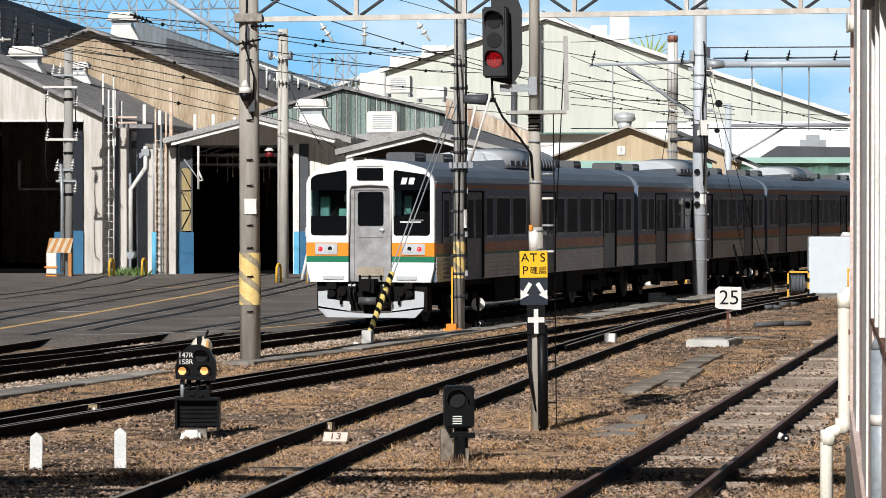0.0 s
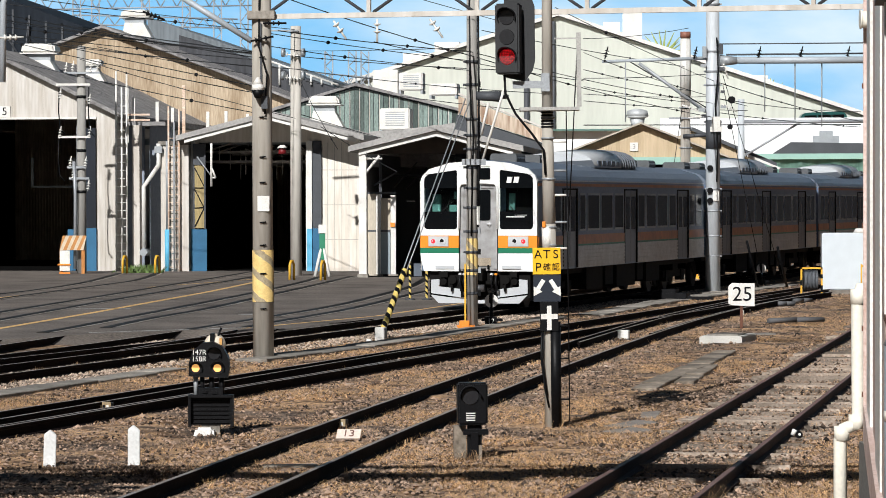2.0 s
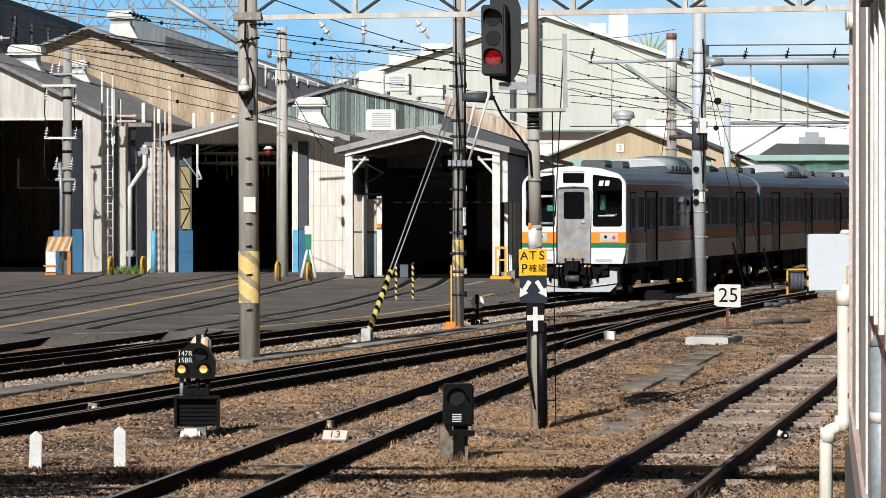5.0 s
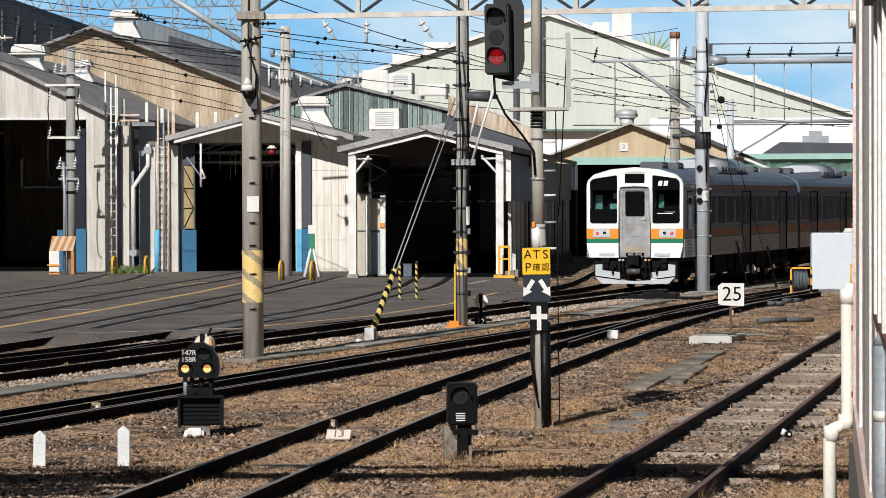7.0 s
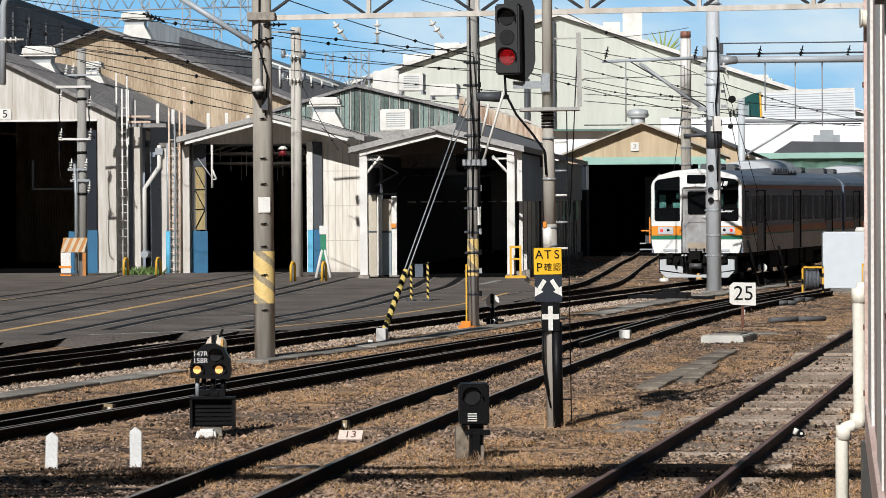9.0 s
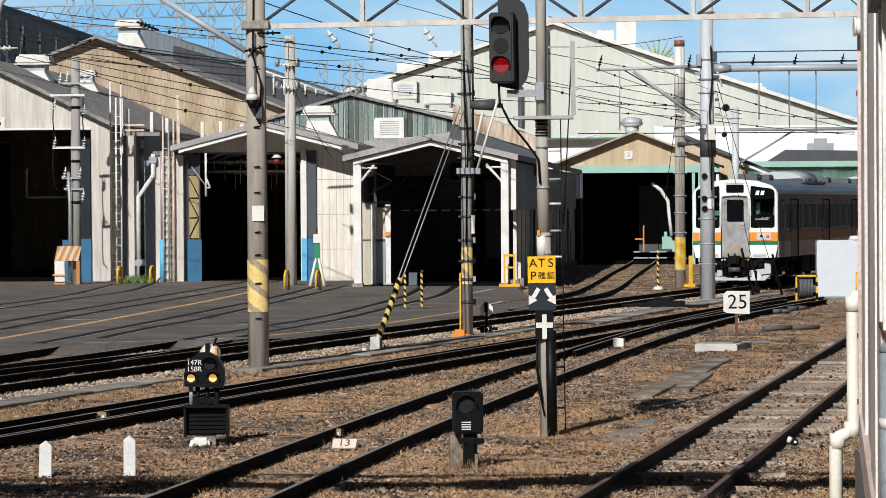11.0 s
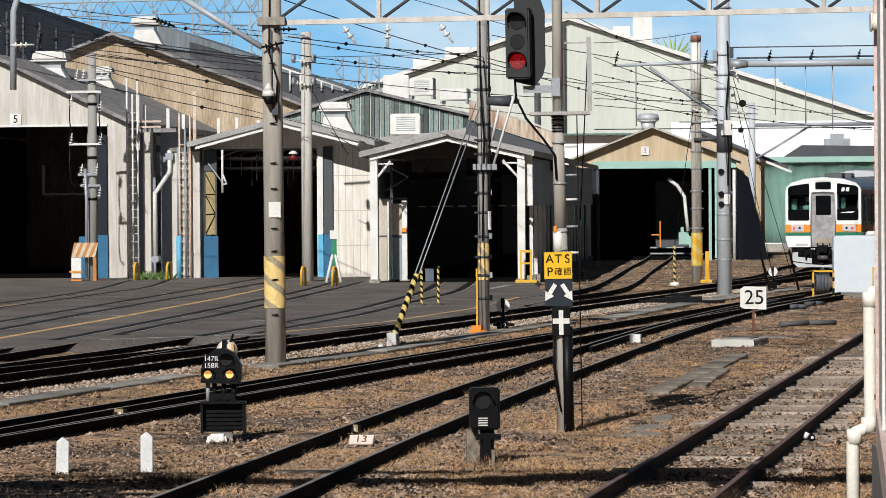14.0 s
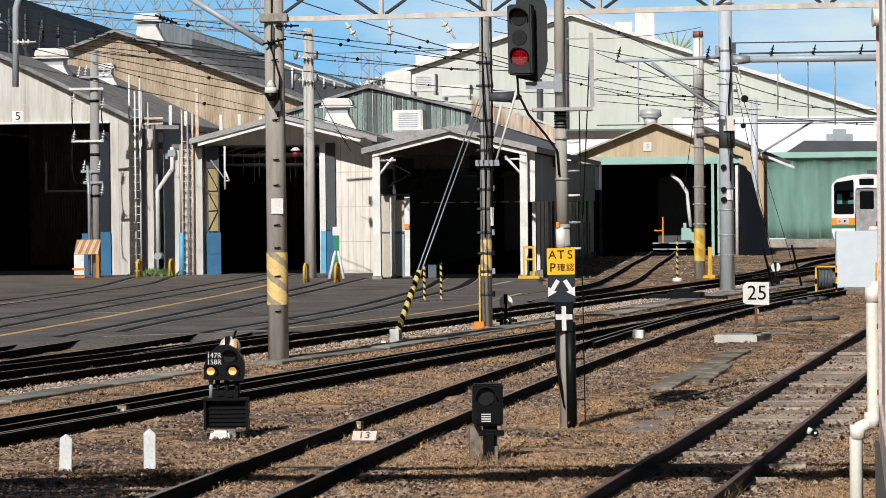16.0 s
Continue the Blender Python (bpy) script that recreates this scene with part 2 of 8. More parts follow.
def strip(name, pts, width, z, material, parent, h=0.004):
    bm = bmesh.new()
    a, b = offset(pts, -width / 2), offset(pts, width / 2)
    lo = [[bm.verts.new((x, y, z + dz)) for x, y in side] for side in (a, b) for dz in (0, h)]
    for i in range(len(pts) - 1):
        for p, q in ((1, 3), (0, 1), (3, 2)):
            bm.faces.new((lo[p][i], lo[q][i], lo[q][i + 1], lo[p][i + 1]))
    bmesh.ops.recalc_face_normals(bm, faces=bm.faces)
    return part(name, bm, material, parent)


# ---- tracks ----
RAIL_OUTLINE = [(-0.06, -0.15), (0.06, -0.15), (0.06, -0.135), (0.01, -0.115), (0.01, -0.045), (0.033, -0.035), (0.033, -0.004), (0.025, 0.0),
                (-0.025, 0.0), (-0.033, -0.004), (-0.033, -0.035), (-0.01, -0.045), (-0.01, -0.115), (-0.06, -0.135)]


def rail(bm, pts, dz=0.0):
    rings = []
    for i, (x, y) in enumerate(pts):
        a, b = pts[max(0, i - 1)], pts[min(len(pts) - 1, i + 1)]
        d = Vector((b[0] - a[0], b[1] - a[1])).normalized()
        rings.append([bm.verts.new((x + d.y * o, y - d.x * o, z + dz)) for o, z in RAIL_OUTLINE])
    k = len(RAIL_OUTLINE)
    for r, s in zip(rings, rings[1:]):
        for i in range(k):
            f = bm.faces.new((r[i], r[(i + 1) % k], s[(i + 1) % k], s[i]))
            f.material_index = 1 if i == 7 else 0
    for r in (rings[0], rings[-1]):
        bm.faces.new(r)
    bmesh.ops.recalc_face_normals(bm, faces=bm.faces)


def offset(pts, o):
    out = []
    for i, (x, y) in enumerate(pts):
        a, b = pts[max(0, i - 1)], pts[min(len(pts) - 1, i + 1)]
        d = Vector((b[0] - a[0], b[1] - a[1])).normalized()
        out.append((x + d.y * o, y - d.x * o))
    return out


def smooth_line(pts, n=6):
    """A rounder plan line through the given points."""
    out = []
    for i in range(len(pts) - 1):
        p0, p1, p2, p3 = (Vector(pts[max(0, min(len(pts) - 1, j))]) for j in (i - 1, i, i + 1, i + 2))
        for k in range(n):
            t = k / n
            out.append(tuple(0.5 * (2 * p1 + (p2 - p0) * t + (2 * p0 - 5 * p1 + 4 * p2 - p3) * t * t + (3 * p1 - p0 - 3 * p2 + p3) * t ** 3)))
    return out + [tuple(pts[-1])]


def extra_rail(t, pts, name="guard_rail"):
    bm = bmesh.new()
    rail(bm, pts, -0.012)
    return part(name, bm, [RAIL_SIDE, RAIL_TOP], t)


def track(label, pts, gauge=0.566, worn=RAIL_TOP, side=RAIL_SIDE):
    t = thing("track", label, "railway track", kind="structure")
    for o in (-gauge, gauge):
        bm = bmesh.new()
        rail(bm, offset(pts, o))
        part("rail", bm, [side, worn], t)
    return t


BROWN_TOP = mat("brown_rail_head", (0.19, 0.11, 0.095), 0.65, 0.05, var=0.35, scale=1.5)
RUSTED = mat("red_rust", (0.16, 0.07, 0.045), 0.85, 0.1, var=0.4, scale=3)
WOOD = mat("weathered_sleeper", (0.30, 0.245, 0.2), 0.9, var=0.5, scale=3.5, fine=24, bump=0.8, per_piece=0.55, stain=(0.14, 0.11, 0.085))


def sleepers(t, line, y0, y1, step, rise=0.0, length=2.1, sunk=0.012):
    """Sleepers laid across a track, one object each, on a few shared meshes."""
    kinds, cracks = [], random.Random(8)
    for k in range(4):
        bm = bmesh.new()
        box(bm, -length / 2 + random.uniform(0, 0.08), length / 2 - random.uniform(0, 0.08), -0.1, 0.1, -0.14, 0.0)
        for v in bm.verts:
            v.co += Vector((random.uniform(-0.02, 0.02), random.uniform(-0.015, 0.015), random.uniform(-0.012, 0.008)))
            v.co.z -= 0.016
        # ridges left standing between the long cracks
        for r in range(3):
            a, b = cracks.uniform(0.0, 0.35), cracks.uniform(0.0, 0.35)
            c = -0.062 + r * 0.062 + cracks.uniform(-0.008, 0.008)
            box(bm, -length / 2 + a, length / 2 - b, c - cracks.uniform(0.014, 0.026), c + cracks.uniform(0.014, 0.026), -0.05, cracks.uniform(-0.006, 0.012))
        me = bpy.data.meshes.new("sleeper")
        bm.normal_update()
        bm.to_mesh(me)
        bm.free()
        me.materials.append(WOOD)
        kinds.append(me)
    y, i = y0, 0
    while y < y1:
        x, x2 = line(y), line(y + 0.5)
        ob = new("sleeper", kinds[i % 4])
        ob.parent = t
        ob.matrix_basis = pose(x, y, -0.128 + rise + random.uniform(-sunk, 0.006), 0, random.uniform(-0.6, 0.6), -math.degrees(math.atan2(x2 - x, 0.5)) + random.uniform(-1.5, 1.5))
        y, i = y + step * random.uniform(0.92, 1.08), i + 1


LINE_M = smooth_line([(-3.75, 20), (-2.37, 29), (-1.18, 37), (0.42, 47), (2.02, 56.2), (3.95, 66.8), (5.85, 76), (8.05, 85), (10.15, 92)])


def line_R(y):
    return 1.6 + 0.192 * (y - 28.9)


def line_M(y):
    for (x0, y0), (x1, y1) in zip(LINE_M, LINE_M[1:]):
        if y0 <= y <= y1:
            return x0 + (x1 - x0) * (y - y0) / (y1 - y0)
    return LINE_M[-1][0]


track_T = track("train track with dark rails beside the asphalt", [(line_T(y), y) for y in (20, 60, 100, 160, 240)])
track_N = track("dark rusty rails running to a turnout", [(line_N(y), y) for y in (20, 60, 100, 160, 240)])
track_M = track("rusty rails curving through dry grass to a turnout", LINE_M)
track_R = track("brown rusty rails on weathered wooden sleepers in gravel", [(line_R(y), y) for y in (10, 30, 70, 120)], worn=BROWN_TOP, side=mat("dark_rust_side", (0.042, 0.023, 0.019), 0.85, var=0.5, scale=2))
extra_rail(track_N, [(line_N(y) + 0.40, y) for y in (28, 58)])
extra_rail(track_N, [(line_N(y) - 0.42 + (0.02 * (56 - y) if y < 56 else 0), y) for y in (30, 56, 66)])
extra_rail(track_M, [(line_M(y) - 0.41, y) for y in (60, 66, 72, 78, 84, 88)])
extra_rail(track_M, [(line_M(y) + 0.44, y) for y in (64, 70, 76, 82, 88)])
extra_rail(track_T, [(line_T(y) - 0.95 - 0.035 * (72 - y), y) for y in (40, 56, 72)])
for pts in ([(-9.4, 48), (-8.06, 54.6), (-6.73, 60.0), (-5.55, 65.9)], [(-10.6, 50), (-8.9, 60.0), (-8.2, 65.3)], [(-9.7, 52), (-7.9, 62.0), (-7.2, 67.4)], [(-6.0, 57), (-5.2, 61.5), (-4.42, 66.6)]):
    extra_rail(track_T, smooth_line(pts), "siding_rail")
spur = smooth_line([(0.95, 84.5), (2.2, 91.5), (3.75, 98), (5.0, 107.5), (7.2, 133), (8.9, 152), (9.8, 163)])
track_S = track("spur track curving into the tan shed", spur)
track_U = track("spur track curving to the green sheeting", smooth_line([(8.9, 108), (11.0, 117), (13.2, 131), (15.5, 142), (19, 156)]))
sleepers(track_R, line_R, 26.5, 74, 0.62, 0.017, sunk=0.055)
sleepers(track_M, line_M, 27, 84, 0.66, -0.03)
sleepers(track_N, line_N, 36, 92, 0.68, -0.035)
sleepers(track_T, line_T, 46, 120, 0.7, -0.04)

GROOVE = mat("rail_in_asphalt", (0.006, 0.006, 0.006), 0.7, 0.2, var=0.4, scale=1)
SUNK_RAIL = mat("sunk_rail_head", (0.30, 0.26, 0.225), 0.6, 0.1, var=0.6, scale=0.6)
ROAD_YELLOW = mat("worn_yellow_line", (0.76, 0.46, 0.17), 0.8, var=0.3, scale=1.2, fine=20, stain=(0.42, 0.27, 0.12))
ROAD_WHITE = mat("worn_white_line", (0.5, 0.49, 0.47), 0.8, var=0.5, scale=1.5, fine=20, stain=(0.14, 0.14, 0.14))
for line in ([(-5.5, 66.0), (-4.45, 72.0), (-3.0, 81.0), (-1.9, 92.0), (-1.35, 99), (-0.9, 112)],
             [(-4.45, 66.9), (-4.1, 69.2), (-2.6, 78.4), (-1.3, 90.0), (-0.35, 98.7), (0.2, 112)],
             [(-8.3, 64.6), (-7.97, 67.7), (-7.2, 76), (-6.3, 86), (-5.2, 100), (-4.6, 112)], [(-7.3, 67.0), (-6.86, 72.3), (-6.09, 78.8), (-5.2, 90), (-4.2, 103), (-3.6, 112)],
             [(-12.0, 62), (-10.99, 74.5), (-10.43, 81.4), (-8.35, 108.1), (-7.4, 121)], [(-10.8, 63), (-10.28, 69.7), (-9.3, 83.8), (-7.5, 105), (-6.3, 121)],
             [(-15, 60), (-12.53, 85.0), (-11.2, 99.2), (-10.6, 107), (-10.9, 118)], [(-14.6, 70), (-13.1, 89), (-12.4, 96.0), (-12.0, 104), (-12.2, 117)]):
    strip("rail_groove", smooth_line(line), 0.26, -0.01, GROOVE, apron, 0.006)
    strip("sunk_rail", offset(smooth_line(line), 0.18), 0.09, -0.01, SUNK_RAIL, apron, 0.009)
for pts, wd, m_ in (([(-9.62, 65.2), (-8.56, 76.2), (-7.15, 93.4), (-6.5, 104)], 0.18, ROAD_YELLOW), ([(-4.4, 66.6), (-1.8, 73.6), (0.14, 82.4), (1.45, 92)], 0.12, ROAD_YELLOW),
                    ([(-13.5, 80), (-11.9, 92), (-10.7, 104)], 0.11, ROAD_YELLOW), ([(-9.4, 98), (-6.2, 110)], 0.1, ROAD_YELLOW), ([(-7.4, 64.6), (-4.0, 67.2)], 0.12, ROAD_WHITE), ([(0.7, 101.5), (1.35, 106)], 0.22, ROAD_WHITE),
                    ([(-5.0, 74.6), (-4.3, 75.2)], 0.25, ROAD_WHITE), ([(-9.5, 78.6), (-8.0, 79)], 0.2, ROAD_WHITE)):
    strip("painted_line", pts, wd, -0.01, m_, apron)

# cable troughs and slabs
SLAB = mat("pale_concrete", (0.31, 0.285, 0.25), 0.9, var=0.35, scale=1.5, fine=14, per_piece=0.3, stain=(0.15, 0.13, 0.11))


def trough(pts, w, label, step=1.2, slab=SLAB):
    t = thing("cable_trough", label, "cable trough")
    for (xa, ya), (xb, yb) in zip(pts, pts[1:]):
        n = max(1, int(math.hypot(xb - xa, yb - ya) / step))
        turn = -math.degrees(math.atan2(xb - xa, yb - ya))
        L = math.hypot(xb - xa, yb - ya) / n
        me = None
        for i in range(n):
            f = (i + 0.5) / n
            bm = bmesh.new()
            box(bm, -w / 2, w / 2, -L / 2 + 0.012, L / 2 - 0.012, -0.12, 0.05)
            bmesh.ops.bevel(bm, geom=bm.edges[:], offset=0.012, segments=1, affect="EDGES")
            ob = part("lid", bm, slab, t)
            ob.matrix_basis = pose(xa + (xb - xa) * f, ya + (yb - ya) * f, GROUND + random.uniform(-0.012, 0.012), random.uniform(-0.6, 0.6), random.uniform(-1, 1), turn + random.uniform(-0.8, 0.8))
    return t


OLD_SLAB = mat("dirty_concrete", (0.24, 0.20, 0.16), 0.9, var=0.4, scale=2.5, fine=16, per_piece=0.35, stain=(0.10, 0.08, 0.06))
trough([(-8.2, 39.5), (-6.7, 45.2), (-4.68, 53.0)], 0.5, "weathered concrete cable trough in dry grass")
trough([(-3.55, 55.6), (-1.4, 62.2), (0.2, 68.2), (2.3, 75.6)], 0.6, "pale concrete cable trough beside the rails")
trough([(3.2, 77.3), (5.6, 87.2), (7.9, 95.2), (10.7, 104)], 0.7, "pale concrete cable trough beside the turnout")
trough([(2.75, 47.2), (3.9, 53.0), (4.9, 58.5)], 0.38, "worn concrete trough lids in gravel", 0.9, OLD_SLAB)
trough([(3.45, 48.8), (4.2, 53.5)], 0.3, "sunken concrete trough lids in gravel", 0.9, OLD_SLAB)

# ---- train ----
TRAIN_WHITE = mat("train_white", (0.80, 0.80, 0.78), 0.35, var=0.05, scale=1.5)
T_ORANGE = mat("train_orange", (0.82, 0.27, 0.02), 0.4, var=0.08)
# Flank bands: the train's orange with the flank's shade put into the colour.
SHADED_ORANGE = mat("shaded_orange", (0.40, 0.115, 0.02), 0.35, 0.0, var=0.45, scale=1.1, fine=4)
T_GREEN = mat("train_green", (0.01, 0.17, 0.09), 0.4, var=0.08)
GLASS_BLACK = mat("black_glass", (0.004, 0.005, 0.006), 0.1, var=0.2, bump=0, spec=0.3)
SIDE_GLASS = mat("dark_side_glass", (0.008, 0.011, 0.017), 0.06, var=0.9, scale=1.3, fine=2.2, bump=0, ior=1.18, per_piece=0.95)
# Side panels and side doors are coloured dark for the flank's shade.
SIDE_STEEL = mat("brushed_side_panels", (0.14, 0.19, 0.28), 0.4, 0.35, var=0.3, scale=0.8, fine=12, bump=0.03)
LOWER_STEEL = mat("ribbed_steel", (0.47, 0.465, 0.46), 0.36, 0.35, var=0.3, scale=0.7, fine=5, bump=0.03, stain=(0.37, 0.34, 0.32))
DOOR_STEEL = mat("door_steel", (0.46, 0.46, 0.47), 0.4, 0.25, var=0.08, fine=5, scale=1.5, stain=(0.24, 0.23, 0.22), bump=0.03)
SIDE_DOOR = mat("shaded_side_door_steel", (0.12, 0.14, 0.175), 0.36, 0.3, var=0.15, scale=1.5, bump=0.03)
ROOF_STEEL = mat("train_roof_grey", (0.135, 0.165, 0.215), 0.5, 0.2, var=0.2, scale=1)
AC_WHITE = mat("roof_unit_grey", (0.52, 0.54, 0.56), 0.45, 0.3, var=0.15, scale=1.5)
UNDER = mat("underfloor_black", (0.007, 0.0065, 0.006), 0.8, var=0.4, spec=0.15)
SKIRT = mat("skirt_grey", (0.52, 0.54, 0.56), 0.4, 0.1, var=0.1)
WINDOW_GREY = mat("window_frame_grey", (0.26, 0.285, 0.33), 0.35, 0.4, var=0.3, scale=2)
TEAL_CAB = mat("cab_teal", (0.06, 0.17, 0.155), 0.6, var=0.2)
LAMP_RED = glow("tail_lamp_red", (0.75, 0.008, 0.02), 0.35)
CHROME = mat("lamp_reflector", (0.8, 0.8, 0.82), 0.25, 0.3, var=0.1, bump=0)
cg = bpy.data.materials.new("clear_glass")
cg.use_nodes = True
gb = cg.node_tree.nodes["Principled BSDF"]
gb.inputs["Transmission Weight"].default_value, gb.inputs["Roughness"].default_value = 1.0, 0.02
gb.inputs["Base Color"].default_value = (0.8, 0.92, 0.88, 1)

HW = 1.45
BODY_OUT = [(-HW, 0.93), (HW, 0.93), (HW, 3.08), (HW - 0.05, 3.22), (HW - 0.22, 3.38), (0.75, 3.53), (0, 3.6), (-0.75, 3.53), (-HW + 0.22, 3.38), (-HW + 0.05, 3.22), (-HW, 3.08)]


def roof_z(x):
    pts = [(0, 3.6), (0.75, 3.53), (1.23, 3.38), (1.4, 3.22), (1.45, 3.08)]
    x = abs(x)
    for (xa, za), (xb, zb) in zip(pts, pts[1:]):
        if x <= xb:
            return za + (zb - za) * (x - xa) / (xb - xa)
    return 3.08


def front_piece(name, outline, y0, y1, material, parent, label="", bevel=0.0):
    bm = bmesh.new()
    prism(bm, outline, y0, y1)
    if bevel:
        bmesh.ops.bevel(bm, geom=[e for e in bm.edges if abs(e.verts[0].co.y - y0) < 1e-4 and abs(e.verts[1].co.y - y0) < 1e-4], offset=bevel, segments=2, affect="EDGES")
    return part(name, bm, material, parent, label)


def corner(x, z, sx, sz, r, steps=5):
    """Outline that rounds off the corner of an opening; sx, sz point into the opening."""
    arc = []
    for i in range(steps + 1):
        a = radians(90 * i / steps)
        arc.append((x + sx * r * (1 - math.sin(a)), z + sz * r * (1 - math.cos(a))))
    return [(x, z)] + arc


def cab_front(car):
    mask = front_piece("front_mask", [(-0.49, 0.93), (-1.36, 0.93), (-1.43, 1.2), (-1.45, 1.36), (-0.49, 1.36)], 0, 0.12, TRAIN_WHITE, car, "glossy white moulded front mask")
    front_piece("front_mask", [(0.49, 0.93), (1.36, 0.93), (1.43, 1.2), (1.45, 1.36), (0.49, 1.36)], 0, 0.12, TRAIN_WHITE, car)
    for s in (-1, 1):
        front_piece("green_stripe", [(s * 0.49, 1.362), (s * 1.45, 1.362), (s * 1.45, 1.488), (s * 0.49, 1.488)], 0, 0.12, T_GREEN, car, "green painted stripe")
        front_piece("orange_stripe", [(s * 0.49, 1.49), (s * 1.45, 1.49), (s * 1.45, 1.783), (s * 0.49, 1.783)], 0, 0.12, T_ORANGE, car, "orange painted stripe")
        front_piece("front_mask", [(s * 0.49, 1.785), (s * 1.45, 1.785), (s * 1.45, 1.935), (s * 0.49, 1.935)], 0, 0.12, TRAIN_WHITE, car)
        front_piece("front_mask", [(s * 1.352, 1.937), (s * 1.45, 1.937), (s * 1.45, 3.08), (s * 1.4, 3.22), (s * 1.352, 3.24)], 0, 0.12, TRAIN_WHITE, car)
        front_piece("front_mask", [(s * 0.30, 3.0), (s * 0.53, 3.0), (s * 0.53, 3.44), (s * 0.30, 3.44)], 0, 0.12, TRAIN_WHITE, car)
        front_piece("front_mask", [(s * 0.46, 1.937), (s * 0.53, 1.937), (s * 0.53, 2.998), (s * 0.46, 2.998)], 0, 0.12, TRAIN_WHITE, car)
        front_piece("front_mask", [(s * 0.53, 3.36), (s * 1.352, 3.242), (s * 1.39, 3.225), (s * 1.23, 3.38), (s * 0.75, 3.52), (s * 0.53, 3.545)], 0, 0.12, TRAIN_WHITE, car)
        # windscreen: sign panel above, clear pane, black panel below
        front_piece("windscreen_frame", [(s * 0.532, 1.939), (s * 1.35, 1.939), (s * 1.35, 2.36), (s * 0.532, 2.36)], 0.02, 0.06, GLASS_BLACK, car, "black glass panel")
        front_piece("windscreen_frame", [(s * 0.532, 2.92), (s * 1.35, 2.92), (s * 1.35, 3.24), (s * 0.532, 3.358)], 0.02, 0.06, GLASS_BLACK, car, "black glass panel")
        p = front_piece("windscreen", [(s * 0.532, 2.362), (s * 1.35, 2.362), (s * 1.35, 2.918), (s * 0.532, 2.918)], 0.025, 0.035, cg, car, "clear cab windscreen")
        p.visible_shadow = False
        for cx, cz, sx, sz, r in ((1.352, 3.243, -s, -1, 0.13), (0.53, 3.36, s, -1, 0.06), (1.352, 1.936, -s, 1, 0.08), (0.53, 1.936, s, 1, 0.06)):
            front_piece("front_mask", corner(s * cx, cz, sx, sz, r), 0.001, 0.019, TRAIN_WHITE, car)
        part("wiper", TUBE(((s * 0.95, 0.012, 2.3), (s * 0.78, 0.012, 2.5), 0.012, 0.012, 6), ((s * 0.78, 0.012, 2.5), (s * 0.72, 0.012, 2.62), 0.008, 0.008, 6)), BLACK, car)
        part("marker_plate", B((min(s * 0.6, s * 1.06), max(s * 0.6, s * 1.06), -0.03, 0.0, 0.985, 1.06)), SKIRT, car, "pale step bar")
        lamp = part("lamp_housing", B((min(s * 0.74, s * 1.24), max(s * 0.74, s * 1.24), -0.025, 0.0, 1.525, 1.765)), SKIRT, car, "grey square lamp housing")
        part("tail_lamp", TUBE(((s * 1.12, -0.022, 1.645), (s * 1.12, -0.05, 1.645), 0.062, 0.045, 16)), LAMP_RED, lamp, "lit red tail lamp")
        part("lamp_ring", TUBE(((s * 1.12, -0.024, 1.645), (s * 1.12, -0.034, 1.645), 0.088, 0.085, 18)), CHROME, lamp)
        # Small pale disc drawn on the lens as its highlight.
        part("tail_bulb", TUBE(((s * 1.12 - 0.012, -0.05, 1.655), (s * 1.12 - 0.012, -0.056, 1.655), 0.018, 0.012, 10)), CHROME, lamp)
        hl = part("headlamp", TUBE(((s * 0.88, -0.022, 1.645), (s * 0.88, -0.042, 1.645), 0.085, 0.08, 16)), CHROME, lamp, "unlit round headlamp")
        part("bulb", TUBE(((s * 0.9, -0.042, 1.655), (s * 0.9, -0.05, 1.655), 0.05, 0.04, 12)), mat("dark_bulb", (0.012, 0.012, 0.014), 0.2), hl)
        part("reflector", B((s * 0.88 - 0.035, s * 0.88 + 0.02, -0.054, -0.046, 1.60, 1.625)), CHROME, hl)
    # cab space behind the panes
    part("cab_interior", B((-1.4, -0.5, 0.7, 0.72, 1.9, 3.1), (0.5, 1.4, 0.7, 0.72, 1.9, 3.1), (-1.4, 1.4, 0.1, 0.7, 2.2, 2.3)), DARK_IN, car, "dark cab")
    part("cab_partition", B((-1.32, -1.12, 0.6, 0.69, 2.36, 2.78), (-0.78, -0.56, 0.6, 0.69, 2.66, 2.84), (-0.86, -0.58, 0.5, 0.69, 2.36, 2.52), (0.6, 0.74, 0.6, 0.69, 2.4, 2.8), (1.2, 1.33, 0.6, 0.69, 2.36, 2.66)), TEAL_CAB, car, "pale green cab fittings")
    front_piece("destination_sign", rounded(-0.298, 0.298, 3.13, 3.40, 0.04), 0.012, 0.03, GLASS_BLACK, car, "black roller sign window")
    front_piece("front_mask", [(-0.298, 3.0), (0.298, 3.0), (0.298, 3.44), (-0.298, 3.44)], 0.03, 0.12, TRAIN_WHITE, car)
    front_piece("front_mask", [(-0.53, 3.442), (0.53, 3.442), (0.53, 3.545), (0, 3.59), (-0.53, 3.545)], 0, 0.12, TRAIN_WHITE, car)
    bm = bmesh.new()
    for s in (-1, 1):
        pipe(bm, [(s * 0.475, -0.012, 1.94), (s * 0.475, -0.012, 2.93), (s * 0.41, -0.012, 3.03), (0, -0.012, 3.05)], 0.028, 8)
    part("door_frame", bm, TRAIN_WHITE, car)
    door = front_piece("end_door", [(-0.458, 0.94), (0.458, 0.94), (0.458, 2.99), (-0.458, 2.99)], 0.06, 0.12, DOOR_STEEL, car, "bare steel end door")
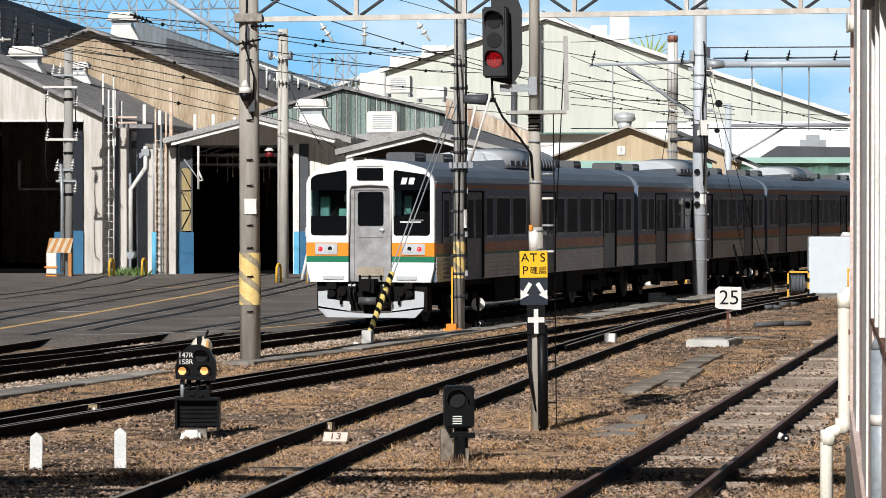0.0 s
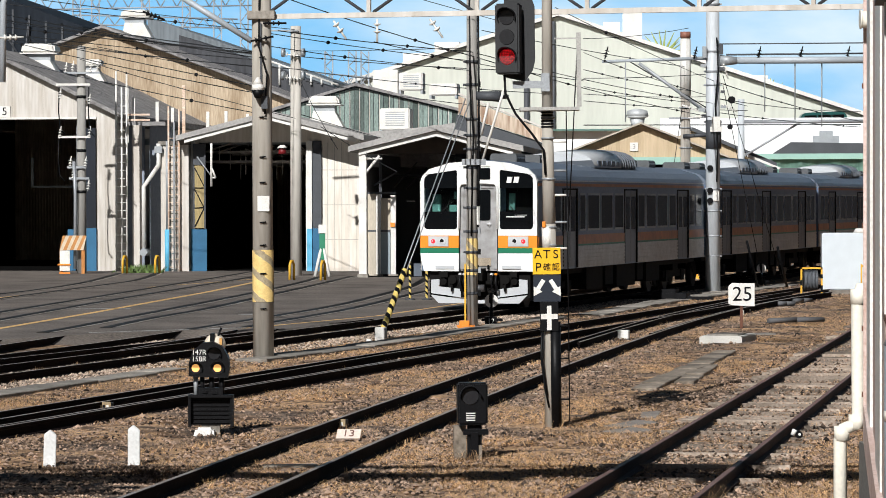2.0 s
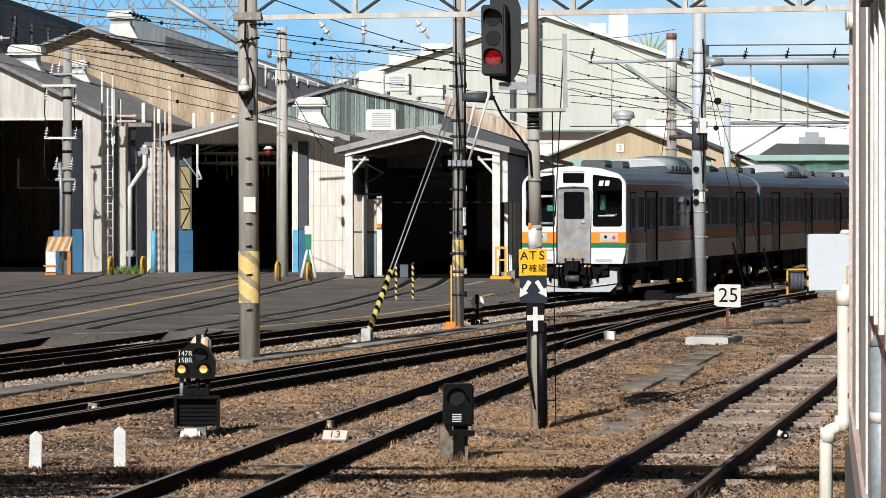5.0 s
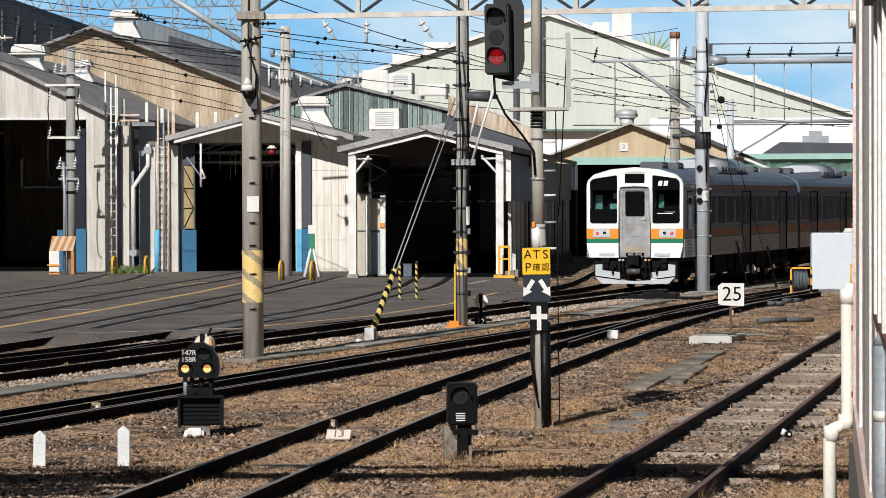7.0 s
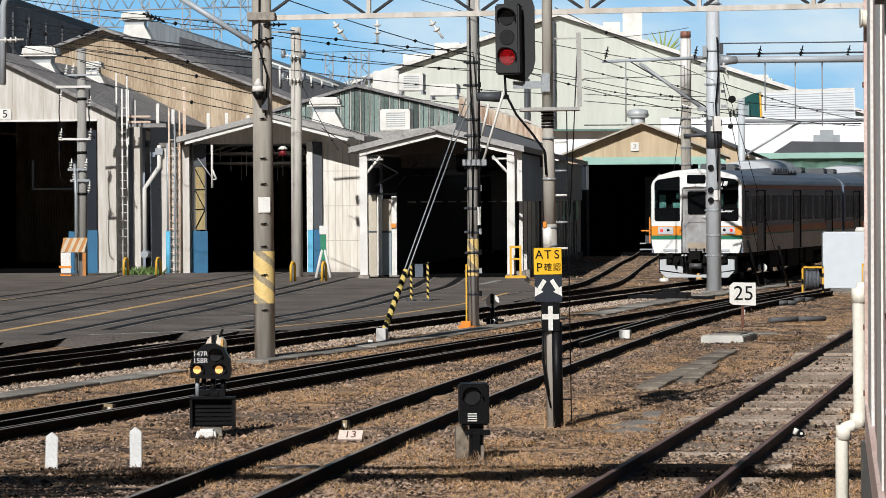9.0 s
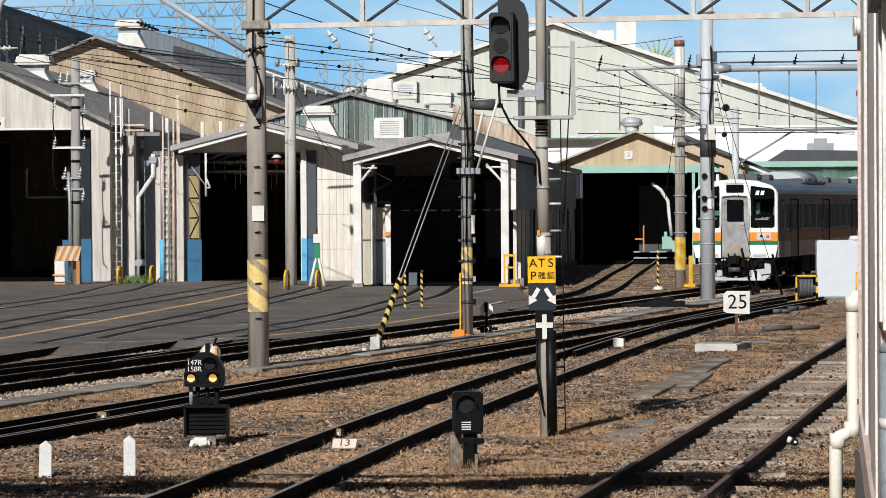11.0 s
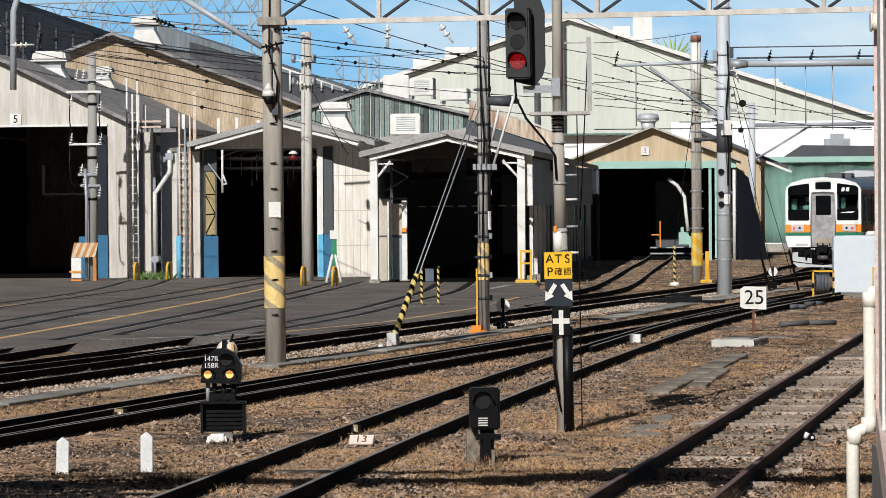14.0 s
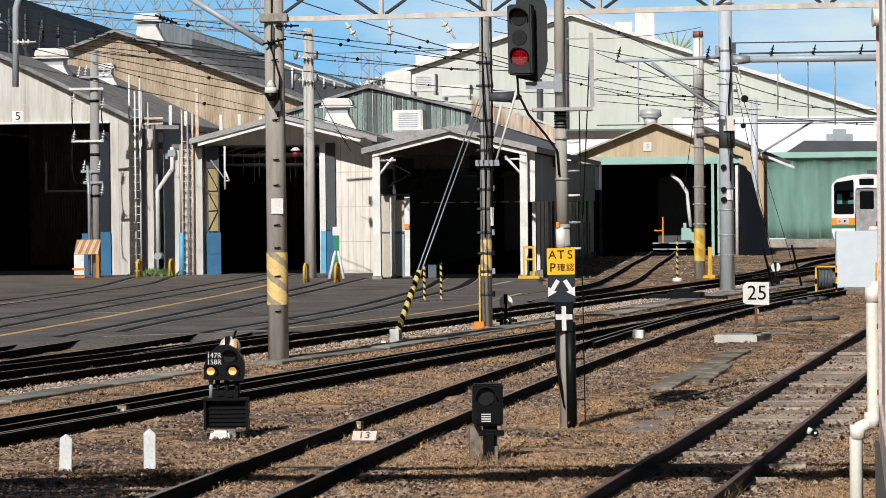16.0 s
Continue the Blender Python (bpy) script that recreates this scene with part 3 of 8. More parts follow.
    part("jamb", B((-0.458, -0.37, 0.03, 0.06, 0.98, 2.95), (0.37, 0.458, 0.03, 0.06, 0.98, 2.95), (-0.37, 0.37, 0.03, 0.06, 2.92, 2.95)), DOOR_STEEL, door)
    front_piece("door_window", rounded(-0.29, 0.29, 2.15, 2.885, 0.06), 0.04, 0.062, GLASS_BLACK, door, "dark door window")
    part("handle", TUBE(((0.2, 0.03, 2.06), (0.31, 0.03, 2.06), 0.022, 0.022, 8), ((0.27, 0.03, 2.0), (0.27, 0.03, 2.1), 0.016, 0.016, 8)), CHROME, door, "bright door handle")
    for rb in ((-0.27, 0.27, 0.045, 0.06, 1.9, 1.915), (-0.12, 0.14, 0.045, 0.06, 1.56, 1.575)):
        part("rib", B(rb), DOOR_STEEL, door)
    part("kick_plate", B((-0.3, 0.3, 0.03, 0.06, 1.06, 1.25)), mat("stained_kick_plate", (0.40, 0.33, 0.25), 0.5, 0.2, var=0.3, scale=4), door, "stained kick plate")
    for x in (-0.24, -0.02, 0.24):
        part("hinge", TUBE(((x, 0.02, 0.98), (x, 0.02, 1.08), 0.025, 0.025, 8)), UNDER, door)
    # the operator's mark as plain shapes
    LOGO = TRAIN_WHITE
    for x in (0.69, 0.86):
        front_piece("emblem", [(x, 3.045), (x + 0.12, 3.045), (x + 0.155, 3.19), (x + 0.035, 3.19)], 0.008, 0.018, LOGO, car, "white slanted emblem block")
    part("sign_bars", B((0.68, 1.14, 0.01, 0.018, 2.22, 2.245), (0.9, 1.2, 0.01, 0.018, 2.27, 2.28)), TRAIN_WHITE, car)
    # skirt, coupler and hoses
    for s in (-1, 1):
        front_piece("skirt", [(s * 0.46, 0.30), (s * 1.2, 0.40), (s * 1.2, 0.72), (s * 0.99, 0.74), (s * 0.99, 0.56), (s * 0.46, 0.50)], 0.06, 0.1, SKIRT, car, "light grey snow-plough skirt")
        front_piece("skirt", [(0, 0.16), (s * 1.0, 0.16), (s * 1.2, 0.36), (s * 0.46, 0.27), (0, 0.24)], 0.02, 0.06, SKIRT, car, "light grey snow-plough skirt")
        part("buffer_gear", TUBE(((s * 0.66, 0.0, 0.72), (s * 0.66, 0.3, 0.72), 0.1, 0.1, 12), ((s * 0.88, 0.0, 0.68), (s * 0.88, 0.3, 0.68), 0.08, 0.08, 12), ((s * 0.66, -0.05, 0.6), (s * 0.66, 0.0, 0.45), 0.03, 0.03, 8)), UNDER, car)
    part("coupler", B((-0.17, 0.17, -0.28, 0.1, 0.7, 1.0), (-0.1, 0.1, -0.34, -0.26, 0.74, 0.96), (-0.5, 0.5, 0.0, 0.2, 0.62, 0.7)), UNDER, car, "black tight-lock coupler")
    part("air_cylinder", TUBE(((-0.2, -0.15, 0.53), (0.2, -0.15, 0.53), 0.085, 0.085, 14)), mat("oily_grey", (0.10, 0.10, 0.105), 0.5, 0.3), car)
    for a, b, c in ((-0.34, 0.1, 0.5), (-0.44, 0.14, 0.42), (0.34, 0.1, 0.48), (0.45, 0.14, 0.44)):
        bm = bmesh.new()
        pipe(bm, [(a, 0.1, 0.86), (a, -0.08, 0.84), (a + b * 0.1, -0.14, 0.7), (a + b * 0.3, -0.12, c + 0.05), (a * 0.8, -0.08, c)], 0.026, 8)
        part("hose", bm, BLACK, car, "black air hose")
        part("hose_cock", TUBE(((a, 0.02, 0.86), (a, -0.1, 0.86), 0.035, 0.03, 10)), T_ORANGE if a > 0.4 else CHROME, car)
    part("jumper_box", B((-0.98, -0.76, -0.02, 0.14, 0.78, 0.92)), UNDER, car)
    part("jumper_box", B((0.78, 0.96, -0.02, 0.14, 0.79, 0.92)), UNDER, car)
    part("underframe", B((-1.25, 1.25, 0.14, 0.5, 0.3, 0.95)), UNDER, car)
    return mask


def side_things(car, front):
    """Doors, windows and bands on both flanks."""
    doors = (3.25, 10.0, 16.75)
    for s in (-1, 1):
        x0, x1 = (HW, HW + 0.012) if s > 0 else (-HW - 0.012, -HW)
        a, b = 0.12 if front else 0.27, 19.73
        spans, y = [], a
        for d in doors:
            spans.append((y, d - 0.75))
            y = d + 0.75
        spans.append((y, b))
        for ya, yb in spans:
            part("orange_band", B((x0, x1, ya, yb, 1.53, 1.76)), SHADED_ORANGE, car, "orange side band, darkened for shade")
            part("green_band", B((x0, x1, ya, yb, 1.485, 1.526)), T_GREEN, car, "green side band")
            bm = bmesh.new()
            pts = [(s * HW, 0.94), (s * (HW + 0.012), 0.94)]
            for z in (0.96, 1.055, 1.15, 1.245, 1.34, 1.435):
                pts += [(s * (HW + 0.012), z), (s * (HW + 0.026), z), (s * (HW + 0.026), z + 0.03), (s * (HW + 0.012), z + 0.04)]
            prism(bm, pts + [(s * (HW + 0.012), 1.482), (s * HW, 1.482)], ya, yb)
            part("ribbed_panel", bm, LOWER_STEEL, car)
        part("upper_band", B((x0, x1, a, b, 2.97, 3.04)), SHADED_ORANGE, car, "orange band below the roof, darkened for shade")
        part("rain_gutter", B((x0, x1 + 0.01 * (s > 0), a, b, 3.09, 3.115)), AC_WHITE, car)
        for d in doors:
            # Black edges hold both the rubber and the shade of the door recess.
            frame_ = part("door_surround", B((x0, x1, d - 0.75, d - 0.65, 0.95, 2.92), (x0, x1 + (0.02 if s > 0 else 0), d + 0.65, d + 0.75, 0.95, 2.92), (x0, x1, d - 0.65, d + 0.65, 2.88, 2.92)), UNDER, car, "black door rubber, widened for recess shade")
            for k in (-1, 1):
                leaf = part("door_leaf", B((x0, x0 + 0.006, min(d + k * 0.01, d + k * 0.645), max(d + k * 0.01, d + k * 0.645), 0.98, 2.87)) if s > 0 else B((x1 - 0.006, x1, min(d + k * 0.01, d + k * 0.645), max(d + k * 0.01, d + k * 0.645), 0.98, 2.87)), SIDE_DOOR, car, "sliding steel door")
                g0, g1 = sorted((d + k * 0.1, d + k * 0.54))
                part("door_glass", B((x0, x1 - 0.002, g0, g1, 1.85, 2.72)) if s > 0 else B((x0 + 0.002, x1, g0, g1, 1.85, 2.72)), SIDE_GLASS, leaf)
        wins = [(4.3, 4.85), (5.15, 6.35), (6.65, 7.85), (8.15, 9.1), (10.95, 11.7), (12.0, 13.1), (13.4, 14.6), (14.95, 15.75), (17.75, 18.4), (18.65, 19.35)]
        wins += [(1.6, 2.3)] if front else [(0.7, 1.35), (1.6, 2.3)]
        for w0, w1 in wins:
            wf = part("window_frame", B((x0, x1, w0 - 0.05, w0, 1.86, 2.8), (x0, x1, w1, w1 + 0.05, 1.86, 2.8), (x0, x1, w0, w1, 2.75, 2.8), (x0, x1, w0, w1, 1.86, 1.91)), WINDOW_GREY, car, "dark grey window frame")
            part("pane", B((x0, x1 - 0.004, w0, w1, 1.91, 2.75)) if s > 0 else B((x0 + 0.004, x1, w0, w1, 1.91, 2.75)), SIDE_GLASS, wf)
        if front:
            part("cab_door_gap", B((x0, x1 - 0.004, 0.58, 1.26, 0.95, 2.89)) if s > 0 else B((x0 + 0.004, x1, 0.58, 1.26, 0.95, 2.89)), UNDER, car)
            part("cab_door", B((x0, x1, 0.62, 1.22, 0.98, 2.85)), SIDE_DOOR, car)
            part("cab_door_glass", B((x1, x1 + 0.004, 0.74, 1.1, 1.9, 2.7)) if s > 0 else B((x0 - 0.004, x0, 0.74, 1.1, 1.9, 2.7)), SIDE_GLASS, car)


def roof_units(car):
    out = [(-1.02, 3.48), (1.02, 3.48), (1.03, 3.62), (0.99, 3.74), (0.88, 3.85), (0.7, 3.93), (0.42, 3.985), (0.14, 4.0), (-0.14, 4.0), (-0.42, 3.985), (-0.7, 3.93), (-0.88, 3.85), (-0.99, 3.74), (-1.03, 3.62)]
    bm = bmesh.new()
    prism(bm, out, 7.75, 10.7)
    for f in bm.faces:
        f.smooth = abs(f.normal.y) < 0.5
    for v in bm.verts:
        if v.co.y < 8 and v.co.z > 3.5:
            v.co.y -= 0.25
            v.co.z = 3.5 + (v.co.z - 3.5) * 0.72
    ac = part("air_conditioner", bm, AC_WHITE, car, "big pale grey roof air conditioner")
    bm = bmesh.new()
    prism(bm, [(x * 0.97, 3.48 + (z - 3.48) * 0.94) for x, z in out], 10.7, 12.6)
    part("condenser", bm, mat("condenser_dark", (0.05, 0.055, 0.06), 0.5, 0.2), ac, "dark louvred condenser")
    for i in range(7):
        y = 10.75 + i * 0.29
        bm = bmesh.new()
        prism(bm, out, y, y + 0.06)
        part("frame_bar", bm, mat("condenser_rib", (0.15, 0.165, 0.19), 0.4, 0.3), ac)
    for sd in (-1, 1):
        for i in range(5):
            y = 8.0 + i * 0.52
            part("louvre", B((min(sd * 1.01, sd * 1.045), max(sd * 1.01, sd * 1.045), y, y + 0.36, 3.52, 3.66)), ROOF_STEEL, ac)
    for y in (2.3, 4.6, 14.9, 17.3):
        bm = bmesh.new()
        prism(bm, rounded(-0.34, 0.34, 3.5, 3.78, 0.08), y, y + 0.85)
        v = part("roof_vent", bm, mat("vent_dark_grey", (0.10, 0.105, 0.11), 0.6, 0.2), car, "dark grey roof ventilator")
        for sd in (-1, 1):
            part("grille", B((min(sd * 0.341, sd * 0.35), max(sd * 0.341, sd * 0.35), y + 0.1, y + 0.75, 3.66, 3.70)), AC_WHITE, v)
            part("flange", B((min(sd * 0.35, sd * 0.44), max(sd * 0.35, sd * 0.44), y - 0.05, y + 0.9, 3.5, 3.57)), ROOF_STEEL, v)


def bogie(car, y):
    b = part("bogie", B((1.02, 1.16, y - 1.5, y + 1.5, 0.42, 0.6), (-1.16, -1.02, y - 1.5, y + 1.5, 0.42, 0.6), (-1.0, 1.0, y - 0.3, y + 0.3, 0.35, 0.85),
                         (1.0, 1.2, y - 1.25, y - 0.85, 0.3, 0.62), (1.0, 1.2, y + 0.85, y + 1.25, 0.3, 0.62), (1.0, 1.2, y - 0.35, y + 0.35, 0.6, 0.88)), UNDER, car, "black bogie frame")
    for dy in (-1.05, 1.05):
        bm = TUBE(((-0.65, 0, 0), (0.65, 0, 0), 0.08, 0.08, 10))
        for s in (-1, 1):
            tube(bm, (s * 0.53, 0, 0), (s * 0.66, 0, 0), 0.43, 0.43, 24)
            tube(bm, (s * 0.50, 0, 0), (s * 0.53, 0, 0), 0.455, 0.455, 24)
            box(bm, min(s * 0.66, s * 0.68), max(s * 0.66, s * 0.68), -0.05, 0.05, -0.3, 0.3)
        w = part("wheelset", bm, mat("wheel_steel", (0.07, 0.06, 0.055), 0.5, 0.5), b, "rusty steel wheels on an axle")
        w.location = (0, y + dy, 0.43)
        WHEELS.append((w, y + dy))


WHEELS = []


def train_car(front):
    c = thing("train_car", "stainless steel commuter train car with orange and green bands" if not front else "stainless steel end car with white front and red tail lamps", "train", group="cars of the train")
    bm = bmesh.new()
    prism(bm, BODY_OUT[:2] + [(HW, 3.08), (-HW, 3.08)], 0.72 if front else 0.25, 19.75)
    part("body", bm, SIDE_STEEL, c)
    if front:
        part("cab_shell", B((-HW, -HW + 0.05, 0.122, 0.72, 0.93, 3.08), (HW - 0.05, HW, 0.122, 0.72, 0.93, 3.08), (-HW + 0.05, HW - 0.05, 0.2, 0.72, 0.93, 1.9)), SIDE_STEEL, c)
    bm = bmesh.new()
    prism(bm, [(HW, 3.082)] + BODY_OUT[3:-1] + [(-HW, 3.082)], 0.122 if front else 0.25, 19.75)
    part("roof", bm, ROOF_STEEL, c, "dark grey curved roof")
    side_things(c, front)
    roof_units(c)
    if front:
        cab_front(c)
    for y in (3.1, 16.9):
        bogie(c, y)
    for k, (y0, y1, z) in enumerate(((5.6, 7.4, 0.35), (7.7, 8.6, 0.42), (9.0, 11.2, 0.33), (11.5, 12.2, 0.45), (12.6, 14.3, 0.38))):
        for s in (-1, 1):
            part("equipment_box", B((min(s * 0.55, s * 1.3), max(s * 0.55, s * 1.3), y0, y1, z, 0.93)), UNDER, c)
    part("floor_frame", B((-1.2, 1.2, 0.6, 19.6, 0.78, 0.928)), UNDER, c)
    bm = bmesh.new()
    prism(bm, [(-0.5, 1.0), (0.5, 1.0), (0.5, 3.0), (-0.5, 3.0)], 19.75, 20.25)
    part("gangway", bm, UNDER, c, "black rubber gangway")
    return c


first = train_car(True)
middle = train_car(False)
cars = [first, middle] + [copy_thing(middle, pose(0, 0, 0)) for i in range(2)]

# ---- sheds ----
SHED_TURN = -5.0


def corrugated(name, base, period=0.13, depth=0.6, axis="X"):
    """Profiled sheet: the wall colour with fine regular relief."""
    m = base.copy()
    m.name = name
    n, l = m.node_tree.nodes, m.node_tree.links
    w = n.new("ShaderNodeTexWave")
    w.wave_type, w.bands_direction, w.wave_profile = "BANDS", axis, "SIN"
    w.inputs["Scale"].default_value = 0.314 / period
    w.inputs["Distortion"].default_value = 0.0
    tc = n.new("ShaderNodeTexCoord")
    l.new(tc.outputs["Object"], w.inputs["Vector"])
    b = n.new("ShaderNodeBump")
    b.inputs["Strength"].default_value, b.inputs["Distance"].default_value = depth, 0.03
    l.new(w.outputs["Fac"], b.inputs["Height"])
    l.new(b.outputs[0], n["Principled BSDF"].inputs["Normal"])
    return m


WHITE_CORR = corrugated("white_profiled_sheet", WHITE_WALL, 0.13, 0.22)
TAN_CORR = corrugated("tan_profiled_sheet", TAN_WALL, 0.13, 0.3)
WARM_TAN = corrugated("warm_tan_sheet", mat("warm_tan", (0.56, 0.44, 0.30), 0.85, var=0.2, scale=0.9, fine=4, streak=True, stain=(0.42, 0.32, 0.20)), 0.13, 0.25)
BRIGHT_WHITE = mat("fresh_white_roof", (0.86, 0.87, 0.88), 0.6, var=0.05, scale=0.5)
LIGHT_ROOF = mat("light_grey_roof_sheet", (0.40, 0.385, 0.37), 0.85, var=0.25, scale=1.2, fine=10, stain=(0.26, 0.25, 0.24))
ROOF_CORR = corrugated("grey_profiled_roof", ROOF_GREY, 0.15, 0.7, "Y")
CREAM_CORR = corrugated("cream_profiled_sheet", CREAM, 0.4, 0.25)
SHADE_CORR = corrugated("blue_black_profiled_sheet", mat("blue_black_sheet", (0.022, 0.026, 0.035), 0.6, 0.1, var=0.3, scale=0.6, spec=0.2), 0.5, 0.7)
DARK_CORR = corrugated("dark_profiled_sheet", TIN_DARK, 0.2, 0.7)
TRIM_WHITE = WHITE_PAINT
PALE_BOARD = corrugated("pale_board_sheet", mat("pale_board_wall", (0.80, 0.75, 0.68), 0.75, var=0.1, scale=1.0, fine=8, streak=True, stain=(0.62, 0.55, 0.46)), 0.27, 0.15)
JOINT = mat("wall_joint_line", (0.46, 0.42, 0.37), 0.85, var=0.3, scale=2)
YELLOWED = mat("yellowed_panel", (0.33, 0.25, 0.11), 0.5, var=0.45, scale=1.5, streak=True)


def gable(w, eave, peak, a, b, oh):
    return [(-w / 2, 0), (a, 0), (a, oh), (b, oh), (b, 0), (w / 2, 0), (w / 2, eave), (0, peak), (-w / 2, eave)]


def roof_slabs(s, w, eave, peak, y0, y1, over=0.4, th=0.16, mat_=None):
    run, rise = w / 2, peak - eave
    k = rise / run
    for sgn in (-1, 1):
        bm = bmesh.new()
        e = sgn * (run + over)
        prism(bm, [(0, peak + 0.03), (e, eave - over * k + 0.03), (e, eave - over * k + 0.03 + th), (0, peak + 0.03 + th)], y0, y1)
        part("roof", bm, mat_ or ROOF_CORR, s, "weathered grey profiled roofing")


def shed_five():
    s = thing("train_shed", "large white shed with open dark doorway and grey roof", "train shed", pose(-17.85, 121.3, GROUND, 0, 0, SHED_TURN), group="train sheds")
    w, eave, peak, d = 10.3, 5.95, 8.45, 62
    bm = bmesh.new()
    prism(bm, gable(w, eave, peak, -3.9, 4.38, 5.92), 0, 0.25)
    part("front_wall", bm, WHITE_CORR, s)
    part("side_wall", B((-w / 2, -w / 2 + 0.2, 0.25, d, 0, eave), (w / 2 - 0.2, w / 2, 0.25, d, 0, eave), (-w / 2 + 0.2, w / 2 - 0.2, d, d + 0.2, 0, eave)), WHITE_WALL, s)
    roof_slabs(s, w, eave, peak, -0.35, d, 0.25)
    part("lintel", B((-3.9, 4.38, -0.06, 0.0, 5.84, 5.92)), TRIM_WHITE, s)
    part("door_post", B((3.55, 3.76, 0.3, 0.5, 0, 5.6)), GREY_STEEL, s)
    leaf = part("door_leaf", B((3.2, 3.5, 0.3, 0.38, 0, 1.7)), BLUE, s, "blue lower door leaf")
    part("door_leaf", B((3.95, 4.38, -0.12, -0.05, 0.0, 1.75)), BLUE, s, "blue lower door leaf")
    # Dark sheet put where a shadow falls on the wall beside the doorway.
    part("door_leaf", B((3.95, 4.36, -0.12, -0.05, 1.76, 5.5)), SHADE_CORR, s, "dark strip standing in for a cast shadow")
    for i in range(9):
        x = -4.75 + i * 1.18
        z1 = peak - abs(x) * (peak - eave) / (w / 2) - 0.15
        part("wall_joint", B((x, x + 0.018, -0.007, 0.0, 5.93 if x < 4.4 else 0.1, z1)), JOINT, s)
    part("frame_inside", B((0.1, 1.9, 8, 8.1, 3.3, 3.38), (0.1, 0.2, 8, 8.1, 3.3, 4.5), (1.8, 1.9, 8, 8.1, 3.3, 4.5)), GREY_STEEL, s)
    # Floor and lining are coloured near black in place of indoor shade.
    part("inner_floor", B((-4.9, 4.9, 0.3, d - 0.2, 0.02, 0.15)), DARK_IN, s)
    part("lining", B((-w / 2 + 0.2, -w / 2 + 0.24, 0.3, d - 0.1, 0.16, eave - 0.1), (w / 2 - 0.24, w / 2 - 0.2, 0.3, d - 0.1, 0.16, eave - 0.1)), DARK_IN, s, "near-black lining standing in for indoor shade")
    num = part("number_plate_board", B((0.66, 1.1, -0.05, 0.0, 5.93, 6.33)), WHITE_PAINT, s, "white number board")
    text("numeral", "5", 0.42, BLACK, s, pose(0.88, -0.056, 6.13))
    return s


def shed_four():
    s = thing("train_shed", "low white gabled shed with blue-footed doorway", "train shed", pose(-6.75, 120.4, GROUND, 0, 0, SHED_TURN), group="train sheds")
    w, eave, peak, d = 6.3, 5.05, 5.85, 58
    bm = bmesh.new()
    prism(bm, gable(w, eave, peak, -3.02, 1.15, 4.95), 0, 0.25)
    part("front_wall", bm, PALE_BOARD, s)
    for i in range(5):
        part("wall_joint", B((1.95 + i * 0.27, 1.965 + i * 0.27, -0.006, 0.0, 0.2, 4.95)), JOINT, s)
    for z in (1.3, 2.6, 3.9):
        part("wall_joint", B((1.78, 3.12, -0.007, 0.0, z, z + 0.02)), JOINT, s)
    part("side_wall", B((-w / 2, -w / 2 + 0.2, 0.25, d, 0, eave), (w / 2 - 0.2, w / 2, 0.25, d, 0, eave), (-w / 2 + 0.2, w / 2 - 0.2, d, d + 0.2, 0, eave)), WHITE_WALL, s)
    roof_slabs(s, w, eave, peak, -1.5, d, 0.35, 0.2, LIGHT_ROOF)
    k = (peak - eave) / (w / 2)
    for sg in (-1, 1):
        bm = bmesh.new()
        e = sg * (w / 2 + 0.05)
        prism(bm, [(0, peak - 0.12), (e, eave - 0.14), (e, eave + 0.03), (0, peak + 0.03)], -1.42, -1.36)
        part("fascia", bm, TRIM_WHITE, s, "white fascia board")
    for x, t_ in ((-3.15, 0.12), (1.2, 0.2)):
        post = part("door_post", B((x, x + t_, -0.2, 0.0, 1.72, 5.0)), TRIM_WHITE, s, "white post")
        part("foot", B((x, x + t_, -0.2, 0.0, 0.0, 1.718)), mat("bright_blue_paint", (0.12, 0.45, 0.68), 0.5, var=0.2, scale=2), post, "bright blue post foot")
    # open door leaf with yellowed panels
    leaf = part("door_leaf", B((-3.02, -2.96, -0.5, 0.0, 1.72, 4.9), (-2.60, -2.54, -0.6, -0.5, 1.72, 4.9), (-3.02, -2.54, -0.56, -0.5, 4.1, 4.9)), TIN_DARK, s)
    part("panel", B((-2.96, -2.60, -0.54, -0.5, 1.75, 4.08)), YELLOWED, leaf, "yellowed translucent panel")
    part("brace", TUBE(((-2.96, -0.56, 1.8), (-2.60, -0.56, 2.5), 0.02, 0.02, 6), ((-2.96, -0.56, 2.5), (-2.60, -0.56, 2.52), 0.02, 0.02, 6), ((-2.60, -0.56, 2.5), (-2.96, -0.56, 3.2), 0.02, 0.02, 6), ((-2.96, -0.56, 3.25), (-2.60, -0.56, 3.25), 0.02, 0.02, 6), ((-2.96, -0.56, 4.0), (-2.60, -0.56, 3.3), 0.02, 0.02, 6)), BLACK, leaf)
    part("foot_panel", B((-3.04, -2.50, -0.58, -0.52, 0.0, 1.7)), BLUE, leaf, "blue lower panel")
    part("door_leaf", B((1.42, 1.75, -0.14, -0.05, 1.75, 5.0)), TIN_DARK, s)
    part("door_leaf", B((1.42, 1.75, -0.16, -0.05, 0.0, 1.73)), BLUE, s, "blue lower door leaf")
    part("hanging_bar", TUBE(((-2.22, -1.2, 4.9), (-2.22, -1.2, 3.3), 0.045, 0.045, 8), ((-2.22, -1.2, 4.0), (-2.06, -1.2, 3.62), 0.04, 0.04, 6), ((-2.06, -1.2, 3.62), (-2.22, -1.2, 3.62), 0.03, 0.03, 6)), TRIM_WHITE, s, "white hanging bar")
    part("strut", TUBE(((-2.8, -0.9, 4.4), (-2.25, -1.1, 3.7), 0.028, 0.028, 6)), GREY_STEEL, s)
